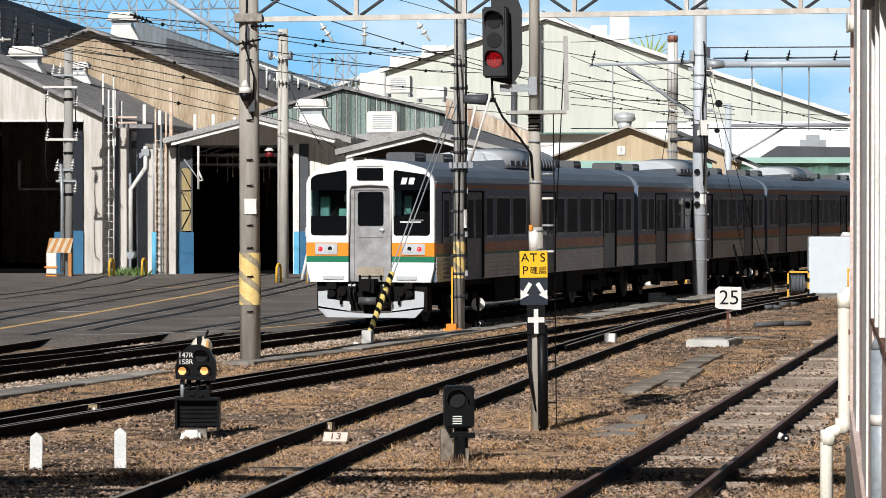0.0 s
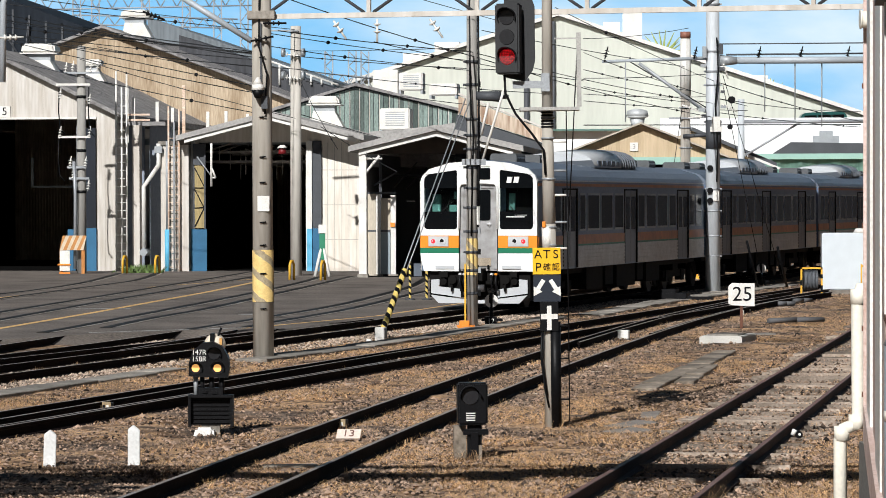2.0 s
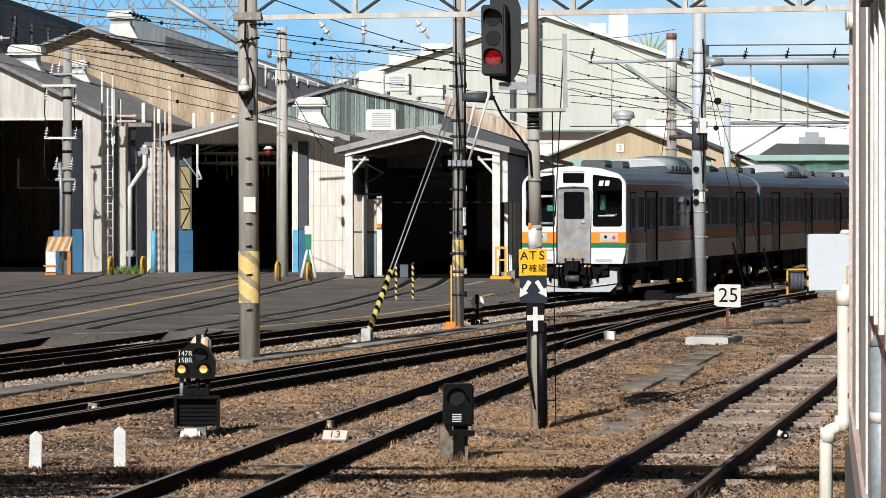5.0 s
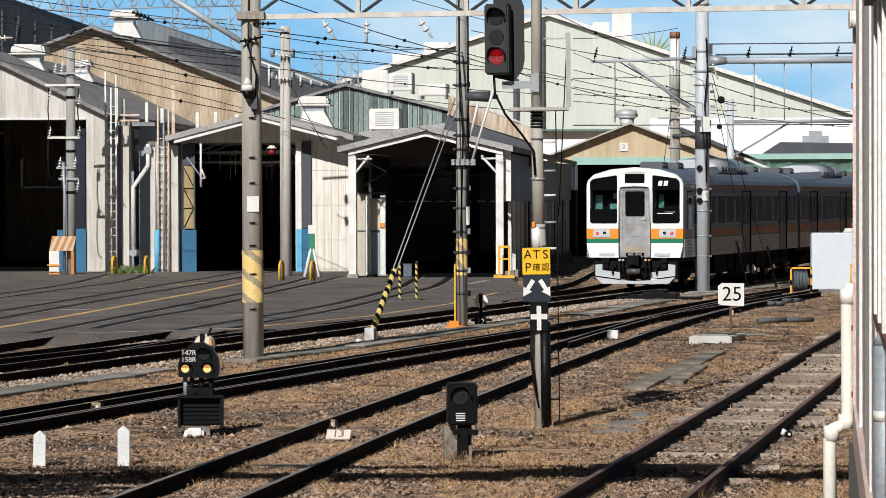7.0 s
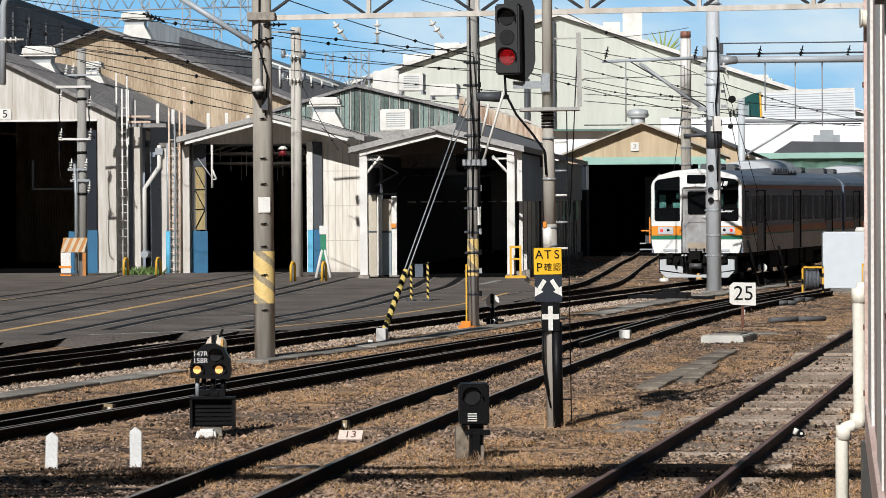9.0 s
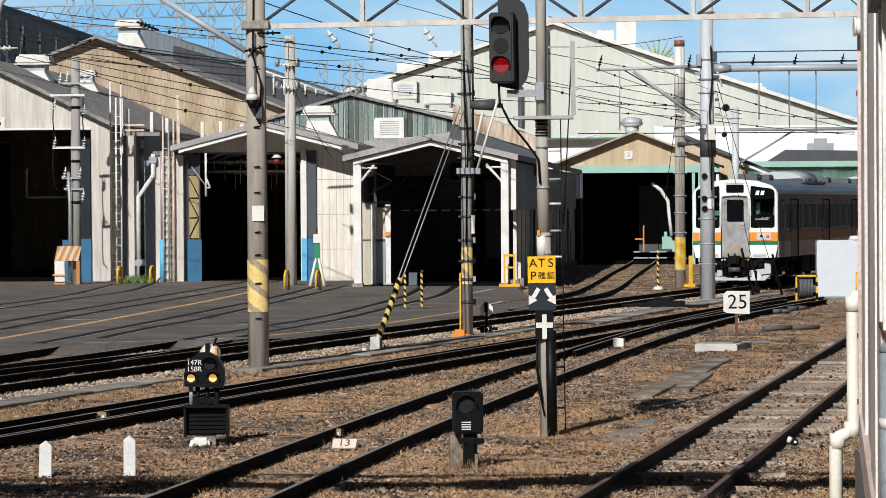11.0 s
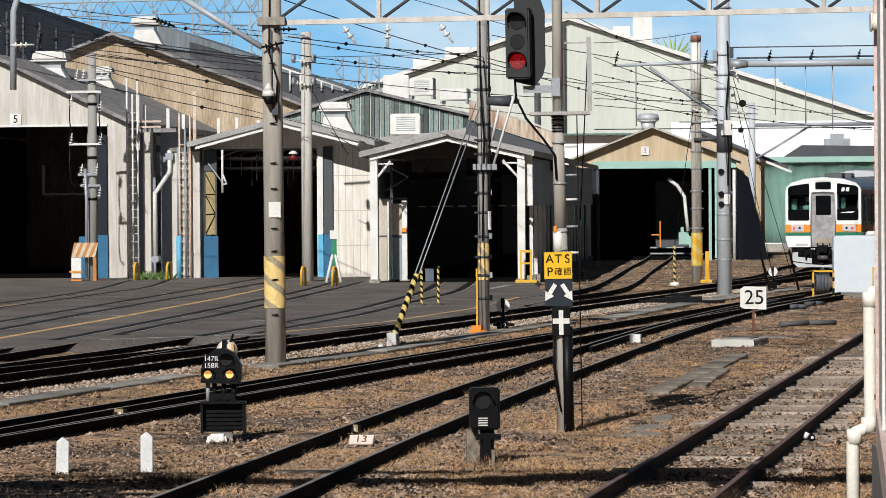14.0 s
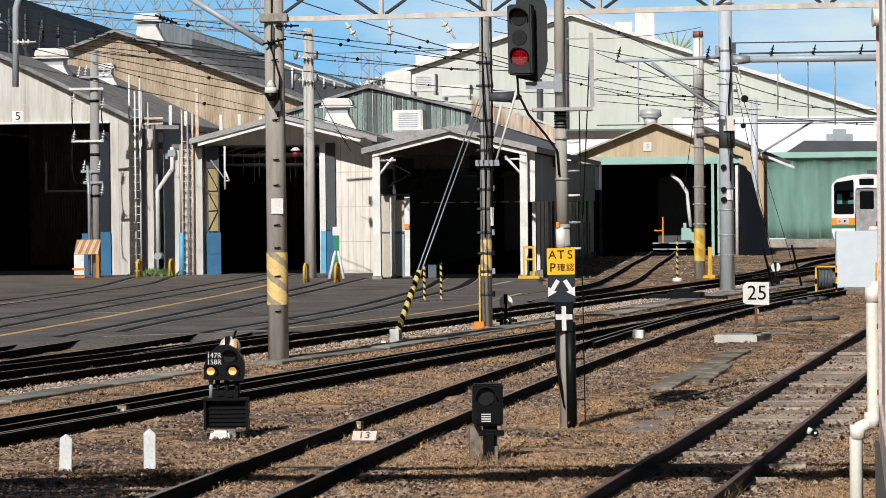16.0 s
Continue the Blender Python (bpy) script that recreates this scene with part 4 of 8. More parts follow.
    wl_ = part("warning_lamp", TUBE(((0.35, -0.6, 4.5), (0.35, -0.6, 4.72), 0.17, 0.12, 14)), mat("dull_red", (0.20, 0.012, 0.015), 0.5), s, "dull red warning lamp")
    part("lamp_cap", TUBE(((0.35, -0.6, 4.72), (0.35, -0.6, 4.84), 0.21, 0.08, 14)), TRIM_WHITE, wl_)
    # roof steelwork and standing train parts deep in the dark
    # Coloured paler than steel to make up for weak indirect light.
    BRIGHT_STEELWORK = mat("brightened_steelwork", (0.55, 0.50, 0.45), 0.8, var=0.4, scale=2)
    for y in (1.4, 4, 8, 12, 16):
        part("truss", TUBE(((-2.9, y, 4.25), (2.9, y, 4.25), 0.05, 0.05, 6), ((-2.9, y, 4.6), (2.9, y, 4.6), 0.04, 0.04, 6), ((-2.9, y, 4.6), (0, y, 5.6), 0.04, 0.04, 6), ((2.9, y, 4.6), (0, y, 5.6), 0.04, 0.04, 6), ((-1, y, 4.6), (0, y, 5.6), 0.03, 0.03, 6), ((1, y, 4.6), (0, y, 5.6), 0.03, 0.03, 6)), BRIGHT_STEELWORK, s)
    for i in range(14):
        x, z = -2.3 + i * 0.25, 4.3 - 0.9 * ((i * 7) % 5) / 5
        part("hanger", TUBE(((x, 1.2 + (i % 4), 4.75), (x, 1.2 + (i % 4), z), 0.022, 0.022, 5)), BRIGHT_STEELWORK, s)
    part("hanger_bar", TUBE(((-2.6, 1.2, 4.62), (1.0, 1.2, 4.66), 0.03, 0.03, 6)), BRIGHT_STEELWORK, s)
    for x in (-1.9, -1.0, 0.1, 0.9):
        part("inner_post", B((x, x + 0.12, 18, 18.12, 0, 4.4)), GREY_STEEL, s)
    # Black lining and floor added so the doorway reads as deep shade.
    part("lining", B((-w / 2 + 0.2, -w / 2 + 0.24, 0.3, d - 0.1, 0.16, eave - 0.1), (w / 2 - 0.24, w / 2 - 0.2, 0.3, d - 0.1, 0.16, eave - 0.1)), DARK_IN, s, "near-black lining standing in for indoor shade")
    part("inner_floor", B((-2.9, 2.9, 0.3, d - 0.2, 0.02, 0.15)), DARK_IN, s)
    return s


INNER_LEAF = mat("grubby_leaf", (0.52, 0.46, 0.37), 0.7, var=0.3, scale=1.5, streak=True)


SIDE_SHEET = corrugated("blue_grey_side_sheet", mat("blue_grey_sheet", (0.25, 0.285, 0.35), 0.6, 0.05, var=0.3, scale=0.8, streak=True), 0.25, 0.5, "Y")
DUSTY_PANE = mat("dusty_inner_pane", (0.26, 0.31, 0.34), 0.4, var=0.25, scale=2)


def shed_gable():
    s = thing("train_shed", "open gabled shed with white posts and dark sheet sides", "train shed", pose(-0.62, 110.6, GROUND, 0, 0, SHED_TURN), group="train sheds")
    w, eave, peak, d = 5.3, 4.48, 5.12, 46
    roof_slabs(s, w, eave, peak, -0.9, d, 0.35, 0.2, LIGHT_ROOF)
    k = (peak - eave) / (w / 2)
    for sg in (-1, 1):
        bm = bmesh.new()
        e = sg * (w / 2)
        prism(bm, [(0, peak - 0.16), (e, eave - 0.16), (e, eave + 0.0), (0, peak + 0.0)], -0.75, -0.68)
        part("fascia", bm, TRIM_WHITE, s, "white fascia board")
    bm = bmesh.new()
    prism(bm, [(-w / 2 + 0.1, eave - 0.1), (w / 2 - 0.1, eave - 0.1), (0, peak - 0.15)], 0.3, 0.36)
    part("gable_boarding", bm, mat("old_brown_boards", (0.06, 0.045, 0.035), 0.9), s, "dark timber gable boarding")
    for x in (-2.65, 2.4):
        p = part("post", B((x, x + 0.26, -0.7, -0.45, 0.12, 4.5)), TRIM_WHITE, s, "white steel post")
        part("footing", B((x - 0.05, x + 0.31, -0.75, -0.4, -0.1, 0.26)), SLAB, p)
        part("knee_brace", TUBE(((x + 0.13, -0.6, 3.6), (x + (0.7 if x < 0 else -0.5), -0.6, 4.3), 0.05, 0.05, 6), ((x + 0.13, -0.6, 4.2), (x + (0.8 if x < 0 else -0.5), -0.6, 4.2), 0.04, 0.04, 6)), TRIM_WHITE, p)
    part("side_panel", B((2.66, 2.9, -0.4, -0.34, 2.75, 4.5)), TRIM_WHITE, s, "white end panel")
    part("side_wall", B((2.6, 2.7, -0.3, d, 2.75, 4.42)), SIDE_SHEET, s, "blue-grey profiled metal side")
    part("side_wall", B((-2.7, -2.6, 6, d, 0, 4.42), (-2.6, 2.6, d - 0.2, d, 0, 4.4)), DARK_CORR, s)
    for i in range(19):
        y = 2.4 + i * 2.3
        p = part("side_post", B((2.6, 2.72, y, y + 0.14, 0.0, 2.75)), TRIM_WHITE, s)
        part("footing", B((2.5, 2.82, y - 0.1, y + 0.24, -0.1, 0.3)), SLAB, p)
    for i in range(9):
        y = 10 + i * 3.6
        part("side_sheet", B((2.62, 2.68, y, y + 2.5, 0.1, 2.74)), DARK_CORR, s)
    for i in range(5):
        part("mint_panel", B((2.73, 2.75, 17 + i * 5.5, 18.6 + i * 5.5, 1.8, 2.7)), MINT, s, "mint green strip")
    part("inner_leaf", B((-2.6, -2.32, 1.5, 1.58, 0.1, 3.0)), INNER_LEAF, s, "dull white inner door leaf")
    part("inner_leaf", B((-2.13, -1.8, 1.5, 1.58, 1.75, 2.85)), INNER_LEAF, s, "dull white inner door leaf")
    part("inner_pane", B((-2.13, -1.81, 1.5, 1.56, 0.2, 1.66)), DUSTY_PANE, s, "dusty blue-grey pane")
    for x0, x1, z1 in ((-2.29, -2.15, 3.0), (-1.78, -1.6, 2.95)):
        ip = part("inner_post", B((x0, x1, 1.34, 1.48, 0.12, z1)), TRIM_WHITE, s, "white inner post")
        part("footing", B((x0 - 0.08, x1 + 0.08, 1.26, 1.56, -0.1, 0.2)), SLAB, ip)
    for z in (1.68, 3.0):
        part("inner_rail", B((-2.6, -1.6, 1.49, 1.6, z, z + 0.06)), TIN_DARK, s)
    part("orange_switch", B((-1.78, -1.62, 1.27, 1.34, 1.85, 2.0)), ORANGE, s, "small orange switch")
    part("inner_brace", TUBE(((-2.4, 1.8, 3.3), (-1.6, 1.8, 3.75), 0.035, 0.035, 6)), TIN_DARK, s)
    for y in (9, 14):
        part("roof_truss", TUBE(((-2.5, y, 3.7), (2.5, y, 3.7), 0.04, 0.04, 6), ((-2.5, y, 3.2), (-1.6, y, 4.2), 0.03, 0.03, 6), ((2.5, y, 3.2), (1.6, y, 4.2), 0.03, 0.03, 6)), TIN_DARK, s)
    for i in range(9):
        part("dim_tube", B((-2.0 + i * 0.5, -1.7 + i * 0.5, 9, 9.06, 2.72, 2.76)), TRIM_WHITE, s)
    part("parked_train_front", B((0.9, 2.4, 12, 14, 0.9, 3.9)), mat("unlit_train", (0.06, 0.06, 0.065), 0.5), s, "dark train standing inside")
    part("inner_floor", B((-2.6, 2.6, 0.0, d - 0.2, 0.02, 0.15)), DARK_IN, s)
    guard = thing("post_guard", "yellow steel guard round the shed post", "guard rail", pose(1.98, 109.2, -0.01))
    part("frame", B((-0.2, -0.13, -0.1, 0.0, 0.09, 1.02), (0.13, 0.2, -0.1, 0.0, 0.09, 1.02), (-0.2, 0.2, -0.1, 0, 1.02, 1.1), (-0.13, 0.13, -0.09, -0.01, 0.62, 0.68)), YELLOW, guard)
    part("base_plate", B((-0.36, 0.36, -0.15, 0.1, 0, 0.09)), YELLOW, guard)
    return s


def shed_three():
    s = thing("train_shed", "tan gabled shed with mint lintel and open doorway", "train shed", pose(9.1, 158.2, GROUND, 0, 0, SHED_TURN), group="train sheds")
    w, eave, peak, d = 8.2, 4.85, 6.45, 9.4
    bm = bmesh.new()
    prism(bm, [(-w / 2, 4.55), (w / 2, 4.55), (w / 2, eave), (0, peak), (-w / 2, eave)], 0, 0.2)
    part("front_wall", bm, WARM_TAN, s)
    part("lintel", B((-2.9, 4.1, -0.15, 0.1, 4.5, 4.86)), MINT, s, "mint green lintel beam")
    roof_slabs(s, w, eave, peak, -0.5, d, 0.2, 0.09, mat("pale_verge", (0.46, 0.41, 0.34), 0.85, var=0.2, scale=2))
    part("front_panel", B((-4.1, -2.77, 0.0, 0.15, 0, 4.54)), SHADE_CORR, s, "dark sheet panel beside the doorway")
    for x in (-2.75, 2.75):
        part("jamb", B((x, x + 0.14, -0.1, 0.2, 0, 4.5)), DARK_CORR if x < 0 else MINT, s)
    part("sliding_door", B((3.05, 3.75, -0.3, -0.2, 0.1, 4.8)), MINT, s, "mint green sliding door")
    part("downpipe", TUBE(((4.0, -0.4, 0), (4.0, -0.4, 4.4), 0.08, 0.08, 8)), TRIM_WHITE, s)
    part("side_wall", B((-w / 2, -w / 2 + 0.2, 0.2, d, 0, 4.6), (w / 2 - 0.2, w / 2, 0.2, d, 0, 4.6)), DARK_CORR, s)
    bm = bmesh.new()
    prism(bm, [(w / 2 + 0.05, 0), (w / 2 + 1.55, 0), (w / 2 + 0.6, 4.0), (w / 2 + 0.05, 4.5)], -0.35, -0.2)
    # The wing's shade is put into its near-black colour.
    part("wing", bm, mat("shaded_wing_sheet", (0.008, 0.010, 0.014), 0.9, var=0.4, scale=1, streak=True, spec=0.08), s, "sloping side wing, coloured dark for shade")
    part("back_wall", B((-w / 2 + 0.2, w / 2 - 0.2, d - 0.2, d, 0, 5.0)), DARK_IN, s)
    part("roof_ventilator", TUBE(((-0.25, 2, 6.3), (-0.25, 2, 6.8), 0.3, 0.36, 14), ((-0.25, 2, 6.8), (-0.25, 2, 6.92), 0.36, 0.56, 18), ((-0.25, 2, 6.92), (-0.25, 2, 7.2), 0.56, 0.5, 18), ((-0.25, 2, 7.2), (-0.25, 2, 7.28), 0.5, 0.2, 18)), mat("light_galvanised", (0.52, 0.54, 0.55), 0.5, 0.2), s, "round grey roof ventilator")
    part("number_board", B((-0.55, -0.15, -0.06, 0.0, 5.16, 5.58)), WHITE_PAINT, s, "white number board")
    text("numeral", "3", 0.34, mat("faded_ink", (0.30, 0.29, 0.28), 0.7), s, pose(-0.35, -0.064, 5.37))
    # Indoor shade painted as a near-black lining and floor.
    part("lining", B((-w / 2 + 0.2, -w / 2 + 0.24, 0.3, d - 0.1, 0.12, 4.5), (w / 2 - 0.24, w / 2 - 0.2, 0.3, d - 0.1, 0.12, 4.5)), DARK_IN, s, "near-black lining standing in for indoor shade")
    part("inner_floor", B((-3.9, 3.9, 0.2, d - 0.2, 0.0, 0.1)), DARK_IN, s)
    part("white_bow", pipe(bmesh.new(), [(0.75, 0.8, 4.0), (1.2, 0.8, 3.65), (1.55, 0.8, 3.1), (1.62, 0.8, 2.3), (1.72, 0.8, 1.4)], 0.09, 8), TRIM_WHITE, s, "white curved vehicle end")
    part("green_machine", B((1.25, 1.75, 0.9, 1.5, 0.75, 1.35), (1.75, 2.3, 0.9, 1.5, 0.6, 1.15), (1.35, 1.5, 0.9, 1.1, 1.35, 1.6)), MINT, s, "small green machine")
    part("low_rail", B((-0.2, 2.4, 2.4, 2.45, 0.55, 0.62), (-0.2, 2.4, 2.4, 2.45, 0.25, 0.32)), GREY_STEEL, s)
    part("lever_stand", B((0.3, 0.36, 1.4, 1.45, 0.62, 1.9), (-0.1, 0.36, 1.4, 1.45, 1.2, 1.26)), ORANGE, s, "orange lever stand")
    part("rear_panel", B((0.0, 1.9, 5.0, 5.1, 0.6, 3.9)), TIN_DARK, s)
    return s


shed_five()
shed_four()
shed_gable()
shed_three()


def recess_between():
    """Wall corner with ladders and pipes between two sheds."""
    r = thing("link_building", "white rendered block between the sheds", "building", pose(-11.0, 120.2, GROUND, 0, 0, SHED_TURN))
    part("wall", B((0.0, 1.05, -0.1, 20, 0, 4.85), (-1.12, -0.84, 0.1, 0.6, 0, 5.6)), WHITE_WALL, r)
    part("back_panel", B((-0.84, 0.0, 2.2, 2.4, 0, 5.6), (-1.75, -1.12, 2.6, 2.8, 0, 5.6)), SIDE_SHEET, r, "blue-grey recessed wall panel")
    # Roof added over the recess to throw its back wall into shade.
    part("link_roof", B((-1.75, 0.0, 0.9, 8.7, 5.6, 5.75)), ROOF_GREY, r)
    part("cap", B((-0.08, 1.1, -0.18, 0.2, 4.85, 5.0)), SLAB, r)
    part("plinth", B((-1.9, 0.0, 0.5, 3.0, 0.0, 0.12)), SLAB, r)
    dp = bmesh.new()
    pipe(dp, [(-0.06, -0.2, 4.9), (-0.06, -0.2, 4.1), (-0.62, -0.2, 3.3), (-0.62, -0.2, 1.0)], 0.085, 10)
    part("downpipe", dp, TRIM_WHITE, r, "white drain pipe")
    part("rain_hopper", B((-0.2, 0.08, -0.3, -0.08, 4.55, 4.8)), GREY_STEEL, r)
    part("drum_end", TUBE(((-0.6, -0.5, 0.85), (-0.6, 0.3, 0.85), 0.14, 0.14, 14)), GREY_STEEL, r)
    for x, mat_, z1 in ((-1.45, TRIM_WHITE, 7.6), (0.5, mat("rusty_white_ladder", (0.66, 0.56, 0.48), 0.7, var=0.4, scale=3, stain=(0.42, 0.24, 0.13)), 6.3)):
        l = thing("ladder", "white steel wall ladder with cage top" if x < 0 else "rust-streaked steel wall ladder", "ladder", pose(-11.0 + x, 119.9, GROUND, 0, 0, SHED_TURN))
        part("stile", TUBE(((-0.2, 0, 0), (-0.2, 0, z1), 0.035, 0.035, 8)), mat_, l)
        part("stile", TUBE(((0.2, 0, 0), (0.2, 0, z1 - 0.1), 0.035, 0.035, 8)), mat_, l)
        for i in range(int((z1 - 1.2) / 0.3)):
            part("rung", TUBE(((-0.2, 0, 0.3 + i * 0.3), (0.2, 0, 0.3 + i * 0.3), 0.02, 0.02, 6)), mat_, l)
        part("conduit", TUBE(((0.02, -0.05, 0), (0.02, -0.05, z1 - 0.6), 0.035, 0.035, 8)), TRIM_WHITE if x < 0 else GREY_STEEL, l)
    v = thing("vent_pipe", "blue-footed grey conduit on the wall", "pipe", pose(-10.75, 119.95, GROUND, 0, 0, SHED_TURN))
    part("pipe", TUBE(((0, 0, 1.7), (0, 0, 5.0), 0.06, 0.06, 8)), GREY_STEEL, v)
    part("guard", TUBE(((0, 0, 0), (0, 0, 1.7), 0.1, 0.1, 8)), mat("bright_blue_paint", (0.12, 0.45, 0.68)), v, "bright blue pipe guard")
    # snow-guard posts along the eave
    for i, (x, y, h) in enumerate(((-12.4, 121.5, 1.9), (-12.2, 122, 1.5), (-11.4, 123, 1.4), (-10.9, 124, 1.2), (-10.3, 122, 2.0), (-9.7, 126, 1.1), (-9.2, 129, 1.2), (-8.6, 133, 1.2), (-8.0, 138, 1.2), (-7.4, 144, 1.2))):
        p = thing("roof_post", "short white post along the roof edge", "post", pose(x, y, 5.0), group="roof edge posts")
        part("post", B((-0.06, 0.06, -0.06, 0.06, -0.2, h)), TRIM_WHITE if i != 4 else mat("rusty_white_ladder", (0.5, 0.3, 0.2)), p)
    part("eave_beam", B((-2.4, 6.0, 3.05, 3.2, 4.9, 5.15)), GREY_STEEL, r)
    part("rail_bar", B((-1.3, -0.4, -0.12, -0.06, 5.75, 5.82), (-1.3, -0.4, -0.12, -0.06, 5.95, 6.02)), mat("rusty_white_ladder", (0.5, 0.3, 0.2)), r)


recess_between()


# ---- buildings behind ----
def block_building(name, x, y, outline, depth, material, label, turn=SHED_TURN):
    t = thing(name, label, "building", pose(x, y, GROUND, 0, 0, turn))
    bm = bmesh.new()
    prism(bm, outline, 0, depth)
    part("wall", bm, material, t)
    return t


tan = block_building("workshop", -15.5, 142, [(-4, 0), (8.2, 0), (8.2, 7.2), (0, 10.35), (-4, 8.9)], 40, TAN_CORR, "large tan gabled workshop behind the sheds")
for a, b in (((0, 10.37), (9.6, 6.68)), ((0, 10.37), (-4.2, 8.85))):
    bm = bmesh.new()
    prism(bm, [a, b, (b[0], b[1] + 0.12), (a[0], a[1] + 0.12)], -0.5, 41)
    part("roof", bm, ROOF_CORR, tan)
MONITOR_SHEET = corrugated("blue_grey_monitor_sheet", mat("blue_grey_monitor", (0.17, 0.195, 0.215), 0.55, 0.1, var=0.3, scale=0.8, fine=5, streak=True), 0.3, 0.8)
dark = block_building("dark_monitor_building", -14.9, 162, [(-0.6, 0), (8.8, 0), (8.8, 8.75), (-0.6, 12.0)], 20, MONITOR_SHEET, "dark blue-grey profiled roof monitor behind the workshop")
MONITOR_DARK = mat("dark_monitor_sheet", (0.06, 0.062, 0.07), 0.8, var=0.5, scale=0.8, fine=6, streak=True)
mon = block_building("roof_monitor", -8.5, 152, [(-4.6, 8.0), (3.2, 6.0), (3.2, 7.9), (-4.6, 10.6)], 8, MONITOR_DARK, "dark roof monitor with louvred side")
part("rail", TUBE(((-1, -0.1, 9.6), (3.0, -0.1, 8.2), 0.05, 0.05, 6)), TRIM_WHITE, mon)
for i in range(6):
    part("rail_post", TUBE(((0.2 + i * 0.5, -0.1, 8.2), (0.2 + i * 0.5, -0.1, 9.15 - i * 0.17), 0.05, 0.05, 6)), TRIM_WHITE, mon)
# Dark blue sheet, its colour lowered further to hold the hall's shade.
HALL_BLUE = corrugated("slate_blue_sheet", mat("slate_blue", (0.015, 0.020, 0.028), 0.7, 0.0, spec=0.15, var=0.45, scale=0.7, fine=4, streak=True), 0.55, 1.0)
far_dark = block_building("dark_sheet_hall", -25.5, 160, [(-6, 0), (7.1, 0), (7.1, 11.4), (3.4, 12.75), (-6, 16.0)], 20, HALL_BLUE, "dark blue-grey profiled metal hall")

GLASS_SLAT = mat("green_glazing", (0.24, 0.30, 0.275), 0.3, 0.1, var=0.4, scale=1, streak=True, per_piece=0.7, stain=(0.07, 0.10, 0.09))
g = thing("glazed_monitor", "glazed roof gable with grey mullions above the sheds", "roof monitor", pose(-4.07, 131, GROUND, 0, 0, 0))


def glaze_top(x):
    return 7.48 - (0.30 * -x if x < 0 else 0.245 * x)


bm = bmesh.new()
prism(bm, [(-3.3, 4.6), (4.3, 4.6), (4.3, glaze_top(4.3) - 0.06), (0, 7.42), (-3.3, glaze_top(-3.3) - 0.06)], 0.05, 30)
part("core", bm, TIN_DARK, g)
x = -3.25
while x < 4.2:
    bm = bmesh.new()
    prism(bm, [(x, 5.3), (x + 0.17, 5.3), (x + 0.17, glaze_top(x + 0.17) - 0.12), (x, glaze_top(x) - 0.12)], 0.0, 0.03)
    part("pane", bm, GLASS_SLAT, g)
    x += 0.2
for i in range(19):
    x = -3.05 + i * 0.4
    part("mullion", B((x, x + 0.03, -0.05, 0.0, 5.2, glaze_top(x) - 0.1)), WHITE_WALL, g)
for e in (-3.5, 4.4):
    bm = bmesh.new()
    prism(bm, [(0, 7.42), (e, glaze_top(e) - 0.06), (e, glaze_top(e) + 0.06), (0, 7.54)], -0.2, 30)
    part("verge", bm, ROOF_GREY, g)
part("sill", B((-3.5, 4.4, -0.15, 0.05, 5.1, 5.28)), WHITE_WALL, g)

RUSTY_CREAM = mat("rust_streaked_cream", (0.66, 0.57, 0.46), 0.7, var=0.3, scale=2.2, fine=7, streak=True, stain=(0.20, 0.085, 0.035))
para = thing("parapet_band", "cream parapet streaked with rust", "parapet", pose(0.1, 123, 0, 0, 0, 0))
bm = bmesh.new()
prism(bm, [(0, 6.6), (3.3, 5.3), (3.3, 4.8), (0, 5.9)], 0, 0.2)
part("band", bm, RUSTY_CREAM, para)
bm = bmesh.new()
prism(bm, [(0, 6.64), (3.3, 5.34), (3.3, 5.42), (0, 6.72)], -0.08, 0.3)
part("coping", bm, WHITE_WALL, para)
# Dark block stands in for the shaded area below the band.
bm = bmesh.new()
prism(bm, [(-0.1, 3.9), (3.6, 3.9), (3.6, 4.68), (0, 5.88), (-0.1, 5.8)], 0.1, 20)
part("wall_below", bm, TIN_DARK, para)
bm = bmesh.new()
prism(bm, [(-3.4, 3.9), (-0.12, 3.9), (-0.12, 5.6), (-1.0, 5.45), (-3.4, 5.25)], 0.3, 6)
part("low_roof", bm, LIGHT_ROOF, para)

# the big cream hall
cream = block_building("cream_hall", 7.4, 232, [(-16, 0), (24, 0), (24, 8.0), (0, 15.95), (-16, 10.8)], 40, CREAM_CORR, "huge cream gabled hall with white roof edge", -3.0)
for a, b in (((0, 16.0), (25, 7.72)), ((0, 16.0), (-16.5, 10.7))):
    bm = bmesh.new()
    prism(bm, [a, b, (b[0], b[1] + 0.28), (a[0], a[1] + 0.28)], -0.5, 40)
    part("roof_edge", bm, TRIM_WHITE, cream)
part("downpipe", TUBE(((-0.35, -0.25, 2), (-0.35, -0.25, 15.6), 0.13, 0.13, 8)), TIN_DARK, cream)
part("downpipe", TUBE(((-2.3, -0.25, 2), (-2.3, -0.25, 11.5), 0.2, 0.2, 8)), TIN_DARK, cream)
part("gutter", B((-14, 25, -0.4, -0.15, 7.3, 7.5), (0.0, 25, -0.6, -0.4, 7.75, 7.82)), mat("dull_teal", (0.10, 0.2, 0.17), 0.6), cream)
for x, z, w_, h_ in ((4.6, 14.6, 1.4, 2.0), (3.2, 14.9, 1.2, 0.7), (13.8, 11.0, 1.5, 0.45), (13.95, 11.45, 1.1, 0.25), (-11.3, 12.2, 2.0, 1.2), (-9.0, 12.8, 1.8, 1.4)):
    part("rooftop_box", B((x, x + w_, 1, 2.2, z - 1.2, z + h_)), TRIM_WHITE, cream, "white rooftop unit")
